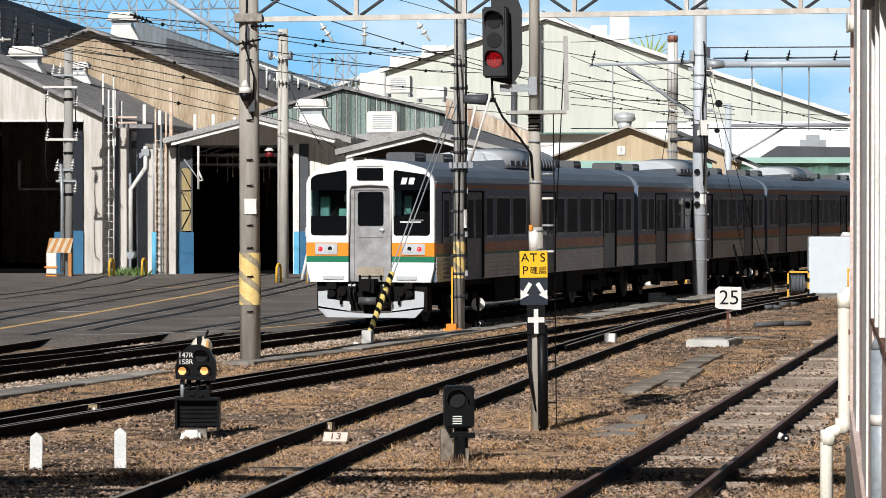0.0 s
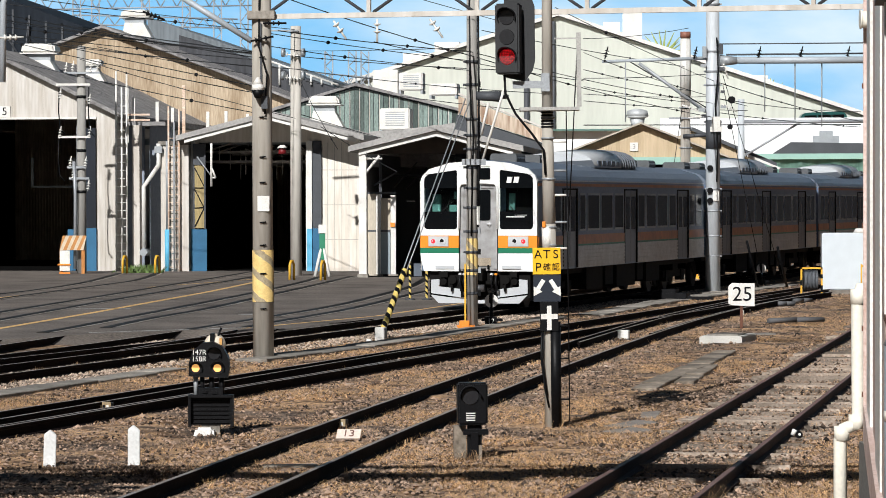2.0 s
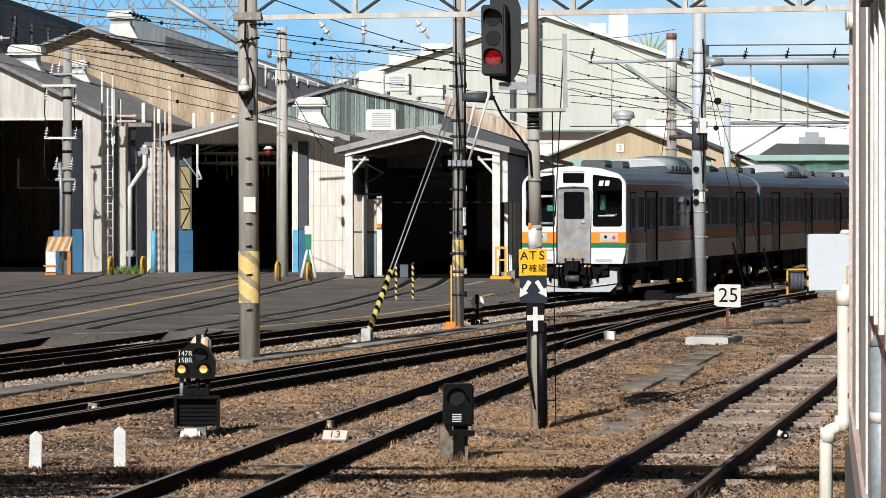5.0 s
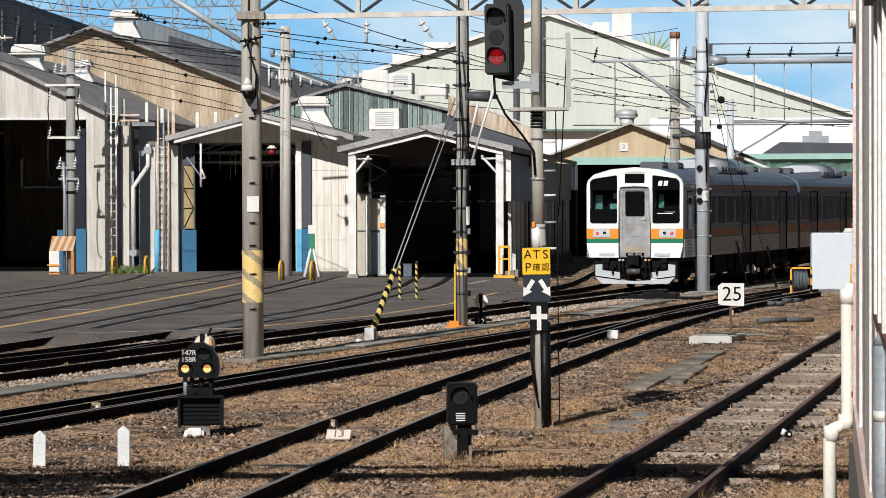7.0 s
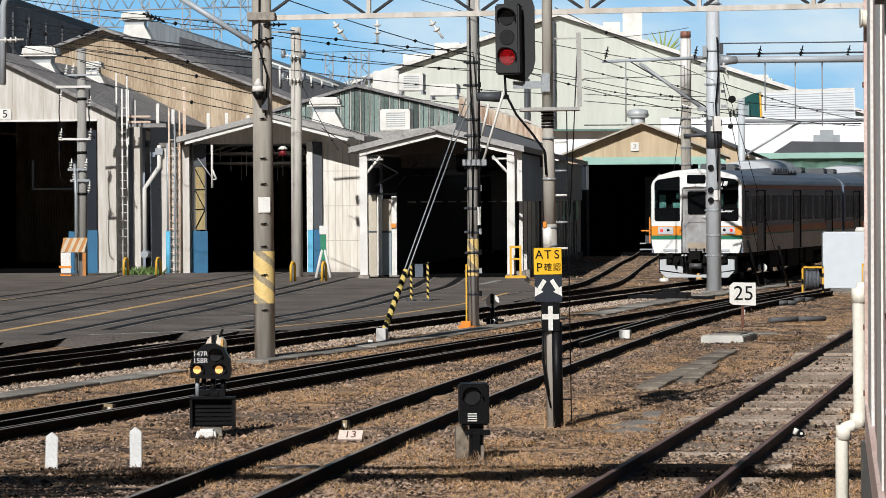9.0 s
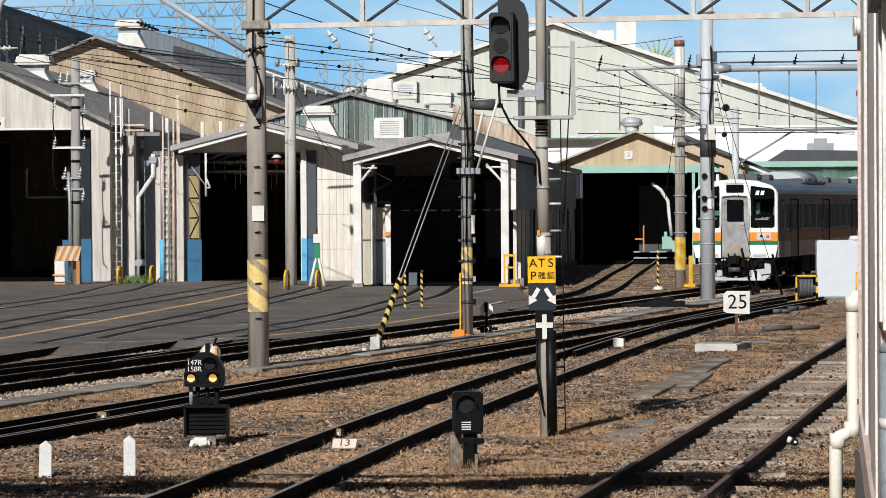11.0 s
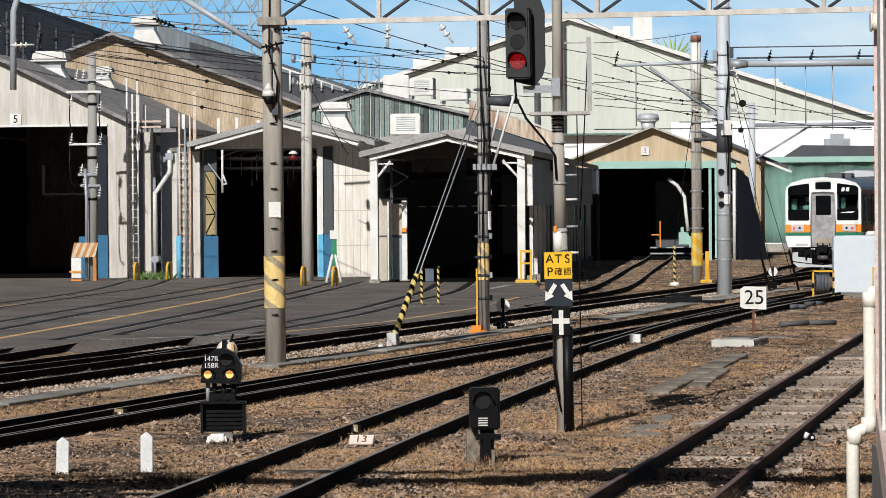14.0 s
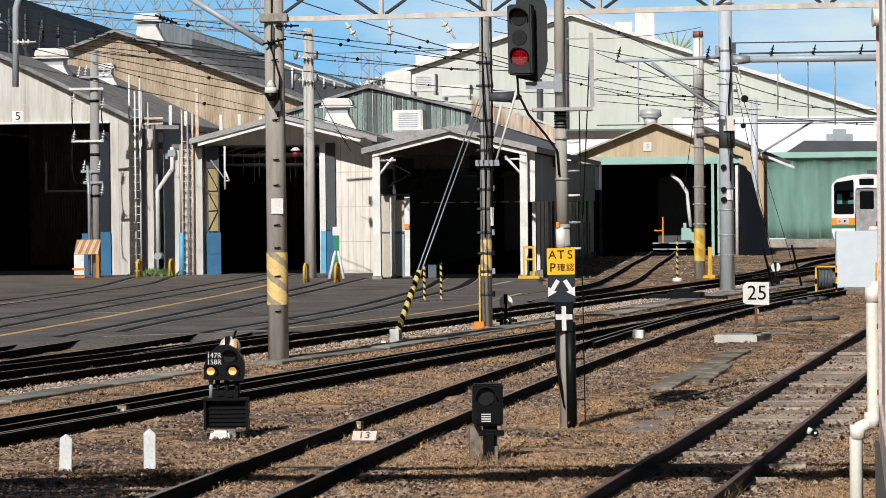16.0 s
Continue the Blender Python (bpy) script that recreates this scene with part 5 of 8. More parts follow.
for x, z, s_ in ((7.5, 13.7, 1.0), (15.0, 10.4, 0.9)):
    bm = bmesh.new()
    for i in range(14):
        a = radians(200 - i * 17)
        tube(bm, (x, 1, z - 0.6), (x + 2.0 * s_ * math.cos(a) * random.uniform(0.6, 1), 1, z - 0.3 + 1.6 * s_ * abs(math.sin(a))), 0.13, 0.02, 5)
    ob = part("palm_top", bm, mat("pale_leaf", (0.35, 0.42, 0.14), 0.7), cream, "pale green plant top")

wing = block_building("low_white_wing", 16, 205.3, [(-11, 0), (-3.02, 0), (-3.02, 7.2), (-11, 7.2)], 14, BRIGHT_WHITE, "lower white wing beside the white-roofed building")
part("gutter", B((-11, -3.02, -0.75, -0.55, 7.16, 7.27)), mat("dull_teal", (0.10, 0.2, 0.17), 0.6), wing, "dull teal gutter")
part("bracket", B((-11, -3.1, -0.55, 0.0, 7.16, 7.2)), GREY_STEEL, wing)
low = block_building("low_white_roof", 16, 205, [(-3, 0), (16, 0), (16, 7.95), (-3, 7.95)], 15, BRIGHT_WHITE, "long low building with white roof")
def road_z(x):
    """Height of the ramp road behind the low building; it falls towards the yard's west."""
    if x > 18.5:
        return 6.58 + 0.03 * (x - 18.5)
    if x > 5:
        return 6.58 - 0.25 * (18.5 - x)
    return max(2.6, 3.2 - 0.1 * (5 - x))


bm = bmesh.new()
xs = [-24 + i for i in range(72)]
prism(bm, [(-24, GROUND)] + [(x, road_z(x)) for x in xs] + [(47, GROUND)], 221.5, 230.0)
tagged(part("ramp_road", bm, ASPHALT), "sloping asphalt ramp road behind the low building", "road", kind="structure")

CAB_GREEN = mat("truck_green", (0.012, 0.075, 0.07), 0.3, var=0.12, scale=1.5, bump=0.02)
BOX_WHITE = mat("truck_box_white", (0.74, 0.75, 0.77), 0.45, var=0.06, scale=1)
RIB_GREY = mat("truck_rib_grey", (0.40, 0.42, 0.45), 0.45, var=0.1, scale=1)


def road_wheel(t, x, y, r, label):
    bm = TUBE(((0, -0.13, 0), (0, 0.13, 0), r, r, 20))
    w = part("wheel", bm, BLACK, t, label)
    w.location = (x, y, r)
    part("rim", TUBE(((0, -0.14, 0), (0, 0.14, 0), r * 0.55, r * 0.55, 14)), GREY_STEEL, w)
    part("rim_bolt", B((r * 0.3, r * 0.42, -0.15, 0.15, -0.05, 0.05)), TIN_DARK, w)


def truck():
    """Front at x = 0, length along +x."""
    t = thing("box_truck", "box truck with dark green cab and white ribbed body", "truck")
    cab_out = [(0.02, 0.55), (1.66, 0.55), (1.66, 3.34), (1.15, 3.25), (0.72, 3.05), (0.42, 2.72), (0.22, 2.3), (0.02, 1.55)]
    bm = bmesh.new()
    prism(bm, cab_out, -1.12, 1.12)
    bmesh.ops.bevel(bm, geom=bm.edges[:], offset=0.04, segments=2, affect="EDGES")
    c = part("cab", bm, CAB_GREEN, t, "dark green cab with roof fairing")
    for s in (-1, 1):
        bm = bmesh.new()
        prism(bm, [(0.36, 1.7), (0.92, 1.7), (0.92, 2.5), (0.62, 2.5), (0.5, 2.32)], min(s * 1.1, s * 1.13), max(s * 1.1, s * 1.13))
        part("side_window", bm, mat("truck_pale_glass", (0.30, 0.36, 0.37), 0.15, var=0.1), c, "pale side window")
        part("mirror", B((-0.25, -0.1, min(s * 1.15, s * 1.35), max(s * 1.15, s * 1.35), 1.75, 2.2)), BLACK, c, "black mirror")
        part("mirror_arm", TUBE(((0.3, s * 1.1, 2.25), (-0.17, s * 1.25, 2.2), 0.025, 0.025, 6)), BLACK, c)
        part("quarter_panel", B((0.98, 1.02, min(s * 1.1, s * 1.135), max(s * 1.1, s * 1.135), 0.7, 2.7)), BLACK, c)
    bm = bmesh.new()
    prism(bm, [(-0.005, 1.6), (0.2, 2.32), (0.37, 2.66), (0.40, 2.64), (0.235, 2.3), (0.03, 1.6)], -0.98, 0.98)
    part("windscreen", bm, mat("truck_dark_glass", (0.03, 0.05, 0.05), 0.1, var=0.1), c, "dark windscreen")
    part("bumper", B((-0.05, 0.1, -1.1, 1.1, 0.4, 0.75)), BOX_WHITE, c)
    part("gap_panel", B((1.68, 1.8, -1.05, 1.05, 1.0, 3.2)), YELLOW, t, "yellow edge between cab and body")
    body = part("box_body", B((1.82, 8.3, -1.2, 1.2, 1.0, 3.42)), BOX_WHITE, t, "white ribbed box body")
    for s in (-1, 1):
        for i in range(11):
            z = 1.42 + i * 0.165
            part("rib", B((1.95, 8.2, min(s * 1.2, s * 1.215), max(s * 1.2, s * 1.215), z, z + 0.05)), RIB_GREY, body)
        part("top_rail", B((1.82, 8.3, min(s * 1.2, s * 1.23), max(s * 1.2, s * 1.23), 3.3, 3.43)), TRIM_WHITE, body)
    part("chassis", B((1.0, 8.2, -0.45, 0.45, 0.6, 0.98)), UNDER, t)
    for x in (1.0, 6.6):
        for y in (-1.0, 1.0):
            road_wheel(t, x, y, 0.48, "truck wheel with grey rim")
    return t


def van():
    t = thing("van", "tall dark teal van", "car")
    bm = bmesh.new()
    prism(bm, [(0.0, 0.3), (3.9, 0.3), (3.9, 1.2), (3.75, 1.8), (3.4, 1.9), (1.0, 1.9), (0.75, 1.82), (0.25, 1.1), (0.0, 0.95)], -0.8, 0.8)
    bmesh.ops.bevel(bm, geom=bm.edges[:], offset=0.06, segments=2, affect="EDGES")
    b = part("body", bm, CAB_GREEN, t)
    for s in (-1, 1):
        for x0, x1 in ((0.85, 1.7), (1.8, 2.7), (2.8, 3.6)):
            part("side_window", B((x0, x1, min(s * 0.79, s * 0.81), max(s * 0.79, s * 0.81), 1.12, 1.7)), GLASS_BLACK, b)
        part("roof_rail", TUBE(((1.1, s * 0.65, 1.93), (3.3, s * 0.65, 1.93), 0.02, 0.02, 6)), TRIM_WHITE, b)
    for x in (0.75, 3.1):
        for y in (-0.72, 0.72):
            road_wheel(t, x, y, 0.3, "car wheel with grey rim")
    return t


road_truck, road_van = truck(), van()

low2 = block_building("low_dark_roof", 26, 198, [(-6.5, 0), (10, 0), (10, 6.0), (-5.4, 6.3), (-6.5, 5.6)], 10, TIN_DARK, "low building with dark metal roof")
part("ridge_vent", B((-4.0, -2.4, 1, 2, 6.2, 6.7), (-3.6, -2.8, 1, 2, 6.7, 7.0)), GREY_STEEL, low2)
tan2 = block_building("tan_annex", 12.3, 168, [(-4.5, 0), (3.2, 0), (3.2, 5.0), (0, 6.35), (-4.5, 4.6)], 4, WARM_TAN, "tan gabled annex behind the shed")
bm = bmesh.new()
prism(bm, [(-0.1, 6.4), (4.4, 4.5), (4.4, 4.68), (-0.1, 6.6)], -0.3, 4)
part("roof", bm, TIN_DARK, tan2)
bm = bmesh.new()
prism(bm, [(2.6, 5.1), (4.6, 4.3), (4.6, 4.42), (2.6, 5.25)], -0.42, -0.34)
part("white_verge", bm, TRIM_WHITE, tan2)


def sheeting():
    """Green curtain sheeting with folds under a mint rail."""
    t = thing("green_curtain", "green sheeting curtain hung under a mint rail", "curtain wall", pose(23.5, 182, GROUND, 0, 0, SHED_TURN))
    for x0, x1 in ((-7.4, 1.6), (1.75, 9.0)):
        bm = bmesh.new()
        n = 120
        grid = []
        for j in range(6):
            z = 0.5 + 4.55 * j / 5
            row = []
            for i in range(n + 1):
                x = x0 + (x1 - x0) * i / n
                row.append(bm.verts.new((x, 0.10 * math.sin(x * 3.7 + 0.6 * math.sin(x * 1.3)) * (1 - 0.08 * j) + 0.03 * math.sin(x * 11 + j), z)))
            grid.append(row)
        for j in range(5):
            for i in range(n):
                bm.faces.new((grid[j][i], grid[j][i + 1], grid[j + 1][i + 1], grid[j + 1][i])).smooth = True
        bmesh.ops.solidify(bm, geom=bm.faces[:], thickness=0.02)
        part("sheet", bm, GREEN_TARP, t)
    part("top_rail", B((-7.8, 10, -0.3, 0.3, 5.04, 5.36)), MINT, t, "mint green beam")
    part("post", TUBE(((1.68, -0.1, 0), (1.68, -0.1, 5.03), 0.09, 0.09, 8), ((-7.6, -0.1, 0), (-7.6, -0.1, 5.03), 0.09, 0.09, 8)), MINT, t)
    part("kerb", B((-7.6, 9, -0.2, 0.2, 0.0, 0.45)), SLAB, t)
    return t


sheeting()


def roof_unit(x, y, z, w, h, d, label, fan=True):
    u = thing("rooftop_unit", label, "air conditioner", pose(x, y, z, 0, 0, SHED_TURN - 6), group="rooftop units")
    bm = B((-w / 2, w / 2, 0, d, 0, h))
    bmesh.ops.bevel(bm, geom=bm.edges[:], offset=0.04, segments=2, affect="EDGES")
    c = part("casing", bm, WHITE_PAINT, u)
    if fan:
        for i in range(7):
            part("slat", B((-w * 0.3, w * 0.34, -0.015, 0.0, h * (0.2 + 0.1 * i), h * (0.2 + 0.1 * i) + 0.03)), GREY_STEEL, c)
    for x0_ in (-w / 2, w / 2 - 0.1):
        part("foot", B((x0_, x0_ + 0.1, 0.05, d, -0.15, 0)), GREY_STEEL, u)
    return u


roof_unit(-2.42, 127, 5.40, 1.2, 0.85, 0.7, "white air-conditioning unit on the shed roof")
roof_unit(-2.05, 146, 7.6, 1.1, 0.8, 0.7, "white air-conditioning unit by the glazed monitor")
roof_unit(-0.6, 150, 7.5, 1.3, 0.55, 0.9, "white ventilator box on the roof", False)
roof_unit(-3.5, 160, 7.9, 1.3, 1.2, 1.0, "dark plant box on the roof", False)


def ridge_vent(x, y, z, s, label):
    v = thing("ridge_ventilator", label, "roof ventilator", pose(x, y, z, 0, 0, SHED_TURN), group="ridge ventilators")
    bm = bmesh.new()
    prism(bm, [(-0.75 * s, 0.55 * s), (0.75 * s, 0.55 * s), (0.66 * s, 0.95 * s), (-0.66 * s, 0.95 * s)], -0.5 * s, 0.7 * s)
    bmesh.ops.bevel(bm, geom=bm.edges[:], offset=0.09 * s, segments=3, affect="EDGES")
    part("hood", bm, WHITE_PAINT, v, "white metal hood")
    part("brim", B((-0.8 * s, 0.8 * s, -0.55 * s, 0.75 * s, 0.52 * s, 0.57 * s)), WHITE_PAINT, v)
    part("throat", B((-0.5 * s, 0.5 * s, -0.35 * s, 0.5 * s, 0.25 * s, 0.56 * s)), GREY_STEEL, v)
    bm = bmesh.new()
    prism(bm, [(-0.5 * s, 0.25 * s), (0.5 * s, 0.25 * s), (0.95 * s, -0.55 * s), (-0.6 * s, -0.3 * s)], -0.5 * s, 0.5 * s)
    part("skirt", bm, WHITE_PAINT, v)
    return v


ridge_vent(-5.2, 128, 5.95, 0.85, "white hooded ventilator on the low shed roof")
ridge_vent(-16.5, 128, 7.95, 0.95, "white hooded ventilator on the large shed roof")
ridge_vent(-14.5, 146, 10.45, 0.85, "white hooded ventilator on the workshop ridge")
ridge_vent(-15.25, 135, 7.95, 0.62, "white hooded ventilator behind a pole")

# ---- far steel lattice ----
LATTICE = mat("pale_lattice_steel", (0.36, 0.40, 0.44), 0.6, 0.2, var=0.2)


def lattice(name, a, b, w, label, n=10, r=0.05):
    t = thing(name, label, "lattice mast" if abs(b[2] - a[2]) > 2 else "lattice beam", group="far steelwork")
    a, b = Vector(a), Vector(b)
    side = Vector((1, 0, 0)) if abs(b.z - a.z) > 2 else Vector((0, 0, 1))
    bm = bmesh.new()
    for s in (-0.5, 0.5):
        tube(bm, a + side * w * s, b + side * w * s, r, r, 5)
    part("chord", bm, LATTICE, t)
    bm = bmesh.new()
    for i in range(n):
        s = 0.5 if i % 2 else -0.5
        tube(bm, a.lerp(b, i / n) + side * w * s, a.lerp(b, (i + 1) / n) - side * w * s, r * 0.7, r * 0.7, 4)
    part("lacing", bm, LATTICE, t)
    return t


for i in range(16):
    x_ = -5.6 + i * 0.83
    top_ = 12.55 - 0.351 * (x_ - 3.4) - 0.25
    part("wall_rib", B((x_, x_ + 0.09, -0.07, 0.0, 6.0, top_)), TIN_DARK, far_dark)
part("wall_stay", TUBE(((2.6, -0.3, 12.0), (4.3, -0.3, 9.4), 0.05, 0.05, 6), ((4.4, -0.3, 11.6), (4.2, -0.3, 9.2), 0.04, 0.04, 6)), TIN_DARK, far_dark)
for u in (-24.2, -23.0, -19.8, -17.2, -15.2, -13.5, -8.1, -6.6, -5.8):
    lattice("lattice_mast", (u * 1.03, 212, -0.2), (u * 1.03, 212, 17 if u < -10 else 12.4), 0.5, "pale far lattice mast", 26)
lattice("lattice_beam", (-29, 212, 15.6), (-13, 212, 15.9), 0.9, "pale far lattice beam", 30)
lattice("lattice_beam", (-25.6, 216, 14.75), (-14.6, 216, 14.45), 0.62, "pale far lattice beam", 24)
lattice("lattice_beam", (-13, 218, 11.2), (-4, 218, 10.4), 0.7, "pale far lattice beam", 22)
lattice("lattice_beam", (-9, 230, 10.2), (-5, 230, 9.4), 0.8, "pale far lattice beam", 12)

# ---- sky ----
def sky_backdrop():
    m = bpy.data.materials.new("sky")
    m.use_nodes = True
    n, l = m.node_tree.nodes, m.node_tree.links
    n.remove(n["Principled BSDF"])
    em, tc = n.new("ShaderNodeEmission"), n.new("ShaderNodeTexCoord")
    mp, nz, ramp = n.new("ShaderNodeMapping"), n.new("ShaderNodeTexNoise"), n.new("ShaderNodeValToRGB")
    mp.inputs["Scale"].default_value = (0.006, 1, 0.016)
    nz.inputs["Detail"].default_value, nz.inputs["Scale"].default_value = 6, 1.0
    l.new(tc.outputs["Object"], mp.inputs[0])
    l.new(mp.outputs[0], nz.inputs["Vector"])
    l.new(nz.outputs["Fac"], ramp.inputs[0])
    ramp.color_ramp.elements[0].position, ramp.color_ramp.elements[1].position = 0.42, 0.72
    ramp.color_ramp.elements[0].color, ramp.color_ramp.elements[1].color = (0.255, 0.60, 0.95, 1), (0.76, 0.90, 0.98, 1)
    l.new(ramp.outputs[0], em.inputs[0])
    em.inputs[1].default_value = 1.0
    l.new(em.outputs[0], n["Material Output"].inputs[0])
    bm = bmesh.new()
    box(bm, -900, 900, 1800, 1810, -40, 420)
    tagged(part("backdrop", bm, m), "pale blue sky with thin white cloud", "sky", kind="structure")


sky_backdrop()

# ---- poles ----
def clamp(parent, z, r, ear=0.12, turn=0.0, name="clamp", material=None):
    bm = TUBE(((0, 0, z - 0.03), (0, 0, z + 0.03), r + 0.012, r + 0.012, 16))
    for s in (-1, 1):
        box(bm, min(s * r, s * (r + ear)), max(s * r, s * (r + ear)), -0.03, 0.03, z - 0.025, z + 0.025)
        tube(bm, (s * (r + ear * 0.7), -0.06, z), (s * (r + ear * 0.7), 0.06, z), 0.018, 0.018, 6)
    ob = part(name, bm, material or GREY_STEEL, parent)
    ob.rotation_euler.z = radians(turn)
    return ob


def insulator(bm, p, axis, n=3, r=0.07, gap=0.09):
    p, axis = Vector(p), Vector(axis).normalized()
    for i in range(n):
        q = p + axis * gap * i
        tube(bm, q, q + axis * 0.035, r, r * 0.45, 10)
    tube(bm, p - axis * 0.08, p + axis * (gap * n + 0.06), 0.02, 0.02, 6)


def pole(x, y, h, r0, r1, label, material=CONCRETE, lean=0.0):
    p = thing("utility_pole", label, "pole", pose(x, y, GROUND, 0, lean, 0), group="yard poles")
    part("shaft", TUBE(((0, 0, -0.3), (0, 0, h), r0, r1, 24)), material, p)
    return p


p1 = pole(-3.4, 56.8, 9.0, 0.185, 0.165, "thick grey concrete pole with faded yellow stripes", lean=-0.2)
part("stripe_band", sleeve(0.189, 1.0, 1.92, 0.42, share=0.68), [PALE_YELLOW, WORN_STRIPE], p1, "faded yellow slanting stripes")
part("notice_plate", B((-0.08, 0.13, -0.20, -0.187, 2.6, 2.87)), WHITE_PAINT, p1, "white notice plate")
for z in (0.88, 1.5, 2.0, 2.4, 3.1, 3.55, 4.25, 5.3):
    part("step_bolt", TUBE(((0.02, -0.17, z), (0.02, -0.21, z), 0.02, 0.02, 6), ((-0.04, -0.205, z), (0.07, -0.205, z + 0.01), 0.012, 0.012, 6)), BLACK, p1)
lamp = part("lamp", TUBE(((-0.05, -0.34, 4.72), (-0.05, -0.34, 4.82), 0.12, 0.10, 16), ((-0.05, -0.34, 4.82), (-0.05, -0.34, 4.95), 0.10, 0.02, 16)), WHITE_PAINT, p1, "white cone lamp")
part("lens", TUBE(((-0.05, -0.34, 4.58), (-0.05, -0.34, 4.72), 0.05, 0.118, 14)), BLACK, lamp)
part("junction_box", B((0.0, 0.11, -0.25, -0.16, 4.4, 4.62)), TIN_DARK, p1)
part("conduit", B((-0.02, 0.01, -0.21, -0.16, 4.62, 5.9)), TIN_DARK, p1)
part("cable", pipe(bmesh.new(), [(-0.02, -0.2, 6.6), (-0.04, -0.22, 5.5), (0.1, -0.2, 5.0), (0.06, -0.21, 4.3)], 0.015, 6), BLACK, p1)
part("collar", B((-0.24, 0.24, -0.24, 0.24, 5.98, 6.12)), SLAB, p1)
for p_, a_, r_ in (((-0.1, -0.25, 5.6), (1, 0, 0.2), 0.06), ((0.12, -0.2, 5.9), (1, 0, 0.0), 0.05)):
    bm = bmesh.new()
    insulator(bm, p_, a_, 3, r_)
    part("insulator", bm, BLACK, p1)

# truss beam across the yard from the thick pole
beam = thing("gantry_beam", "pale steel truss beam spanning the tracks", "gantry beam", pose(-3.4, 56.8, 5.87, 0, 0, -14.83))
part("lower_chord", B((0.1, 11.5, -0.05, 0.05, -0.04, 0.05)), WHITE_WALL, beam)
part("upper_chord", B((0.1, 11.5, -0.05, 0.05, 0.62, 0.70)), WHITE_WALL, beam)
for i in range(6):
    x = 1.95 * i
    part("vertical", B((x - 0.035, x + 0.035, -0.03, 0.03, 0.052, 0.618)), WHITE_WALL, beam)
    part("diagonal", TUBE(((x + 0.08, 0, 0.05), (x + 0.95, 0, 0.64), 0.03, 0.03, 6)), TIN_DARK, beam)
    part("diagonal", TUBE(((x + 1.87, 0, 0.05), (x + 1.0, 0, 0.64), 0.03, 0.03, 6)), TIN_DARK, beam)
for x in (1.35, 2.1, 3.1):
    bm = bmesh.new()
    insulator(bm, (x, 0, -0.15), (0.5 if x != 2.1 else 0, 0, -0.7), 2, 0.075, 0.13)
    part("insulator", bm, WHITE_PAINT, beam, "white stacked insulator")

# Unseen beam added out of view to cast the foreground shadow band.
shadow_beam = copy_thing(beam, pose(-9.5, 24.2, 5.87, 0, 0, 0))
pole(-9.5, 24.2, 6.7, 0.17, 0.16, "unseen concrete pole holding the added shadow beam")
part("lower_cable_tray", B((0.1, 14.0, -0.2, 0.2, -0.2, -0.05)), TIN_DARK, shadow_beam)
for i in range(17):
    x = 0.4 + i * 0.8 + random.uniform(-0.3, 0.3)
    part("cable_clip", B((x, x + random.uniform(0.12, 0.5), -0.36 - random.uniform(0, 0.3), 0.2, -0.3, -0.21)), TIN_DARK, shadow_beam)
# Added planks, out of sight, widen and break up that shadow.
for i in range(6):
    y = -0.5 - i * 0.3
    part("walkway_plank", B((0.1 + 0.4 * random.random(), 3.2 + 1.5 * random.random(), y - 0.1, y + 0.09, -0.1, -0.05)), TIN_DARK, shadow_beam)
for i in range(30):
    x, y = random.uniform(2.0, 13.2), random.uniform(-0.5, 1.1)
    part("walkway_plank", B((x, x + random.uniform(0.7, 2.4), y - 0.1, y + 0.09, -0.1 - 0.06 * (i % 2), -0.05 - 0.06 * (i % 2))), TIN_DARK, shadow_beam)
part("feeder_cable", TUBE(((0.1, -0.42, -0.12), (14.0, -0.42, -0.16), 0.03, 0.03, 6)), BLACK, shadow_beam)

p3 = pole(0.35, 70.3, 8.2, 0.125, 0.11, "slim grey pole with yellow stripes and many clamps", mat("dark_pole_concrete", (0.35, 0.335, 0.31), 0.8, var=0.25, scale=2, fine=10, streak=True))
part("stripe_band", sleeve(0.128, 1.15, 1.95, 0.4, share=0.64), [PALE_YELLOW, WORN_STRIPE], p3, "faded yellow slanting stripes")
for i, z in enumerate((0.75, 1.25, 1.65, 2.1, 2.62, 3.05, 3.5, 3.9, 4.2, 4.55, 5.3, 5.8)):
    clamp(p3, z, 0.12, 0.07, 15 * (i % 3), material=TIN_DARK)
    part("clamp_bolt", B((0.13, 0.19, -0.1, -0.04, z - 0.05, z + 0.07)), GREY_STEEL if i % 2 else BLACK, p3)
part("transformer_arm", TUBE(((0.1, -0.05, 5.06), (0.62, -0.12, 5.04), 0.10, 0.12, 14), ((0.62, -0.12, 5.04), (0.8, -0.14, 5.03), 0.05, 0.05, 8)), TIN_DARK, p3, "dark cylinder on the arm")
part("strut", TUBE(((0.70, -0.3, 5.2), (0.22, -0.1, 3.62), 0.028, 0.028, 6), ((0.36, -0.2, 4.9), (0.2, -0.1, 4.2), 0.03, 0.03, 6)), WHITE_PAINT, p3, "white strut")
part("bracket", B((-0.22, 0.3, -0.18, -0.12, 3.55, 3.68)), GREY_STEEL, p3)
part("cable", pipe(bmesh.new(), [(0.13, -0.1, 8), (0.15, -0.1, 5), (0.14, -0.11, 2.9), (0.13, -0.1, 2.2)], 0.028, 6), BLACK, p3)
part("cable", pipe(bmesh.new(), [(-0.06, -0.12, 8), (-0.04, -0.13, 5.2), (0.03, -0.13, 4.2), (-0.02, -0.13, 2.0)], 0.018, 6), BLACK, p3)
part("cable_guard", B((-0.17, -0.135, -0.12, -0.08, 0.0, 1.4)), YELLOW, p3, "yellow cable guard")
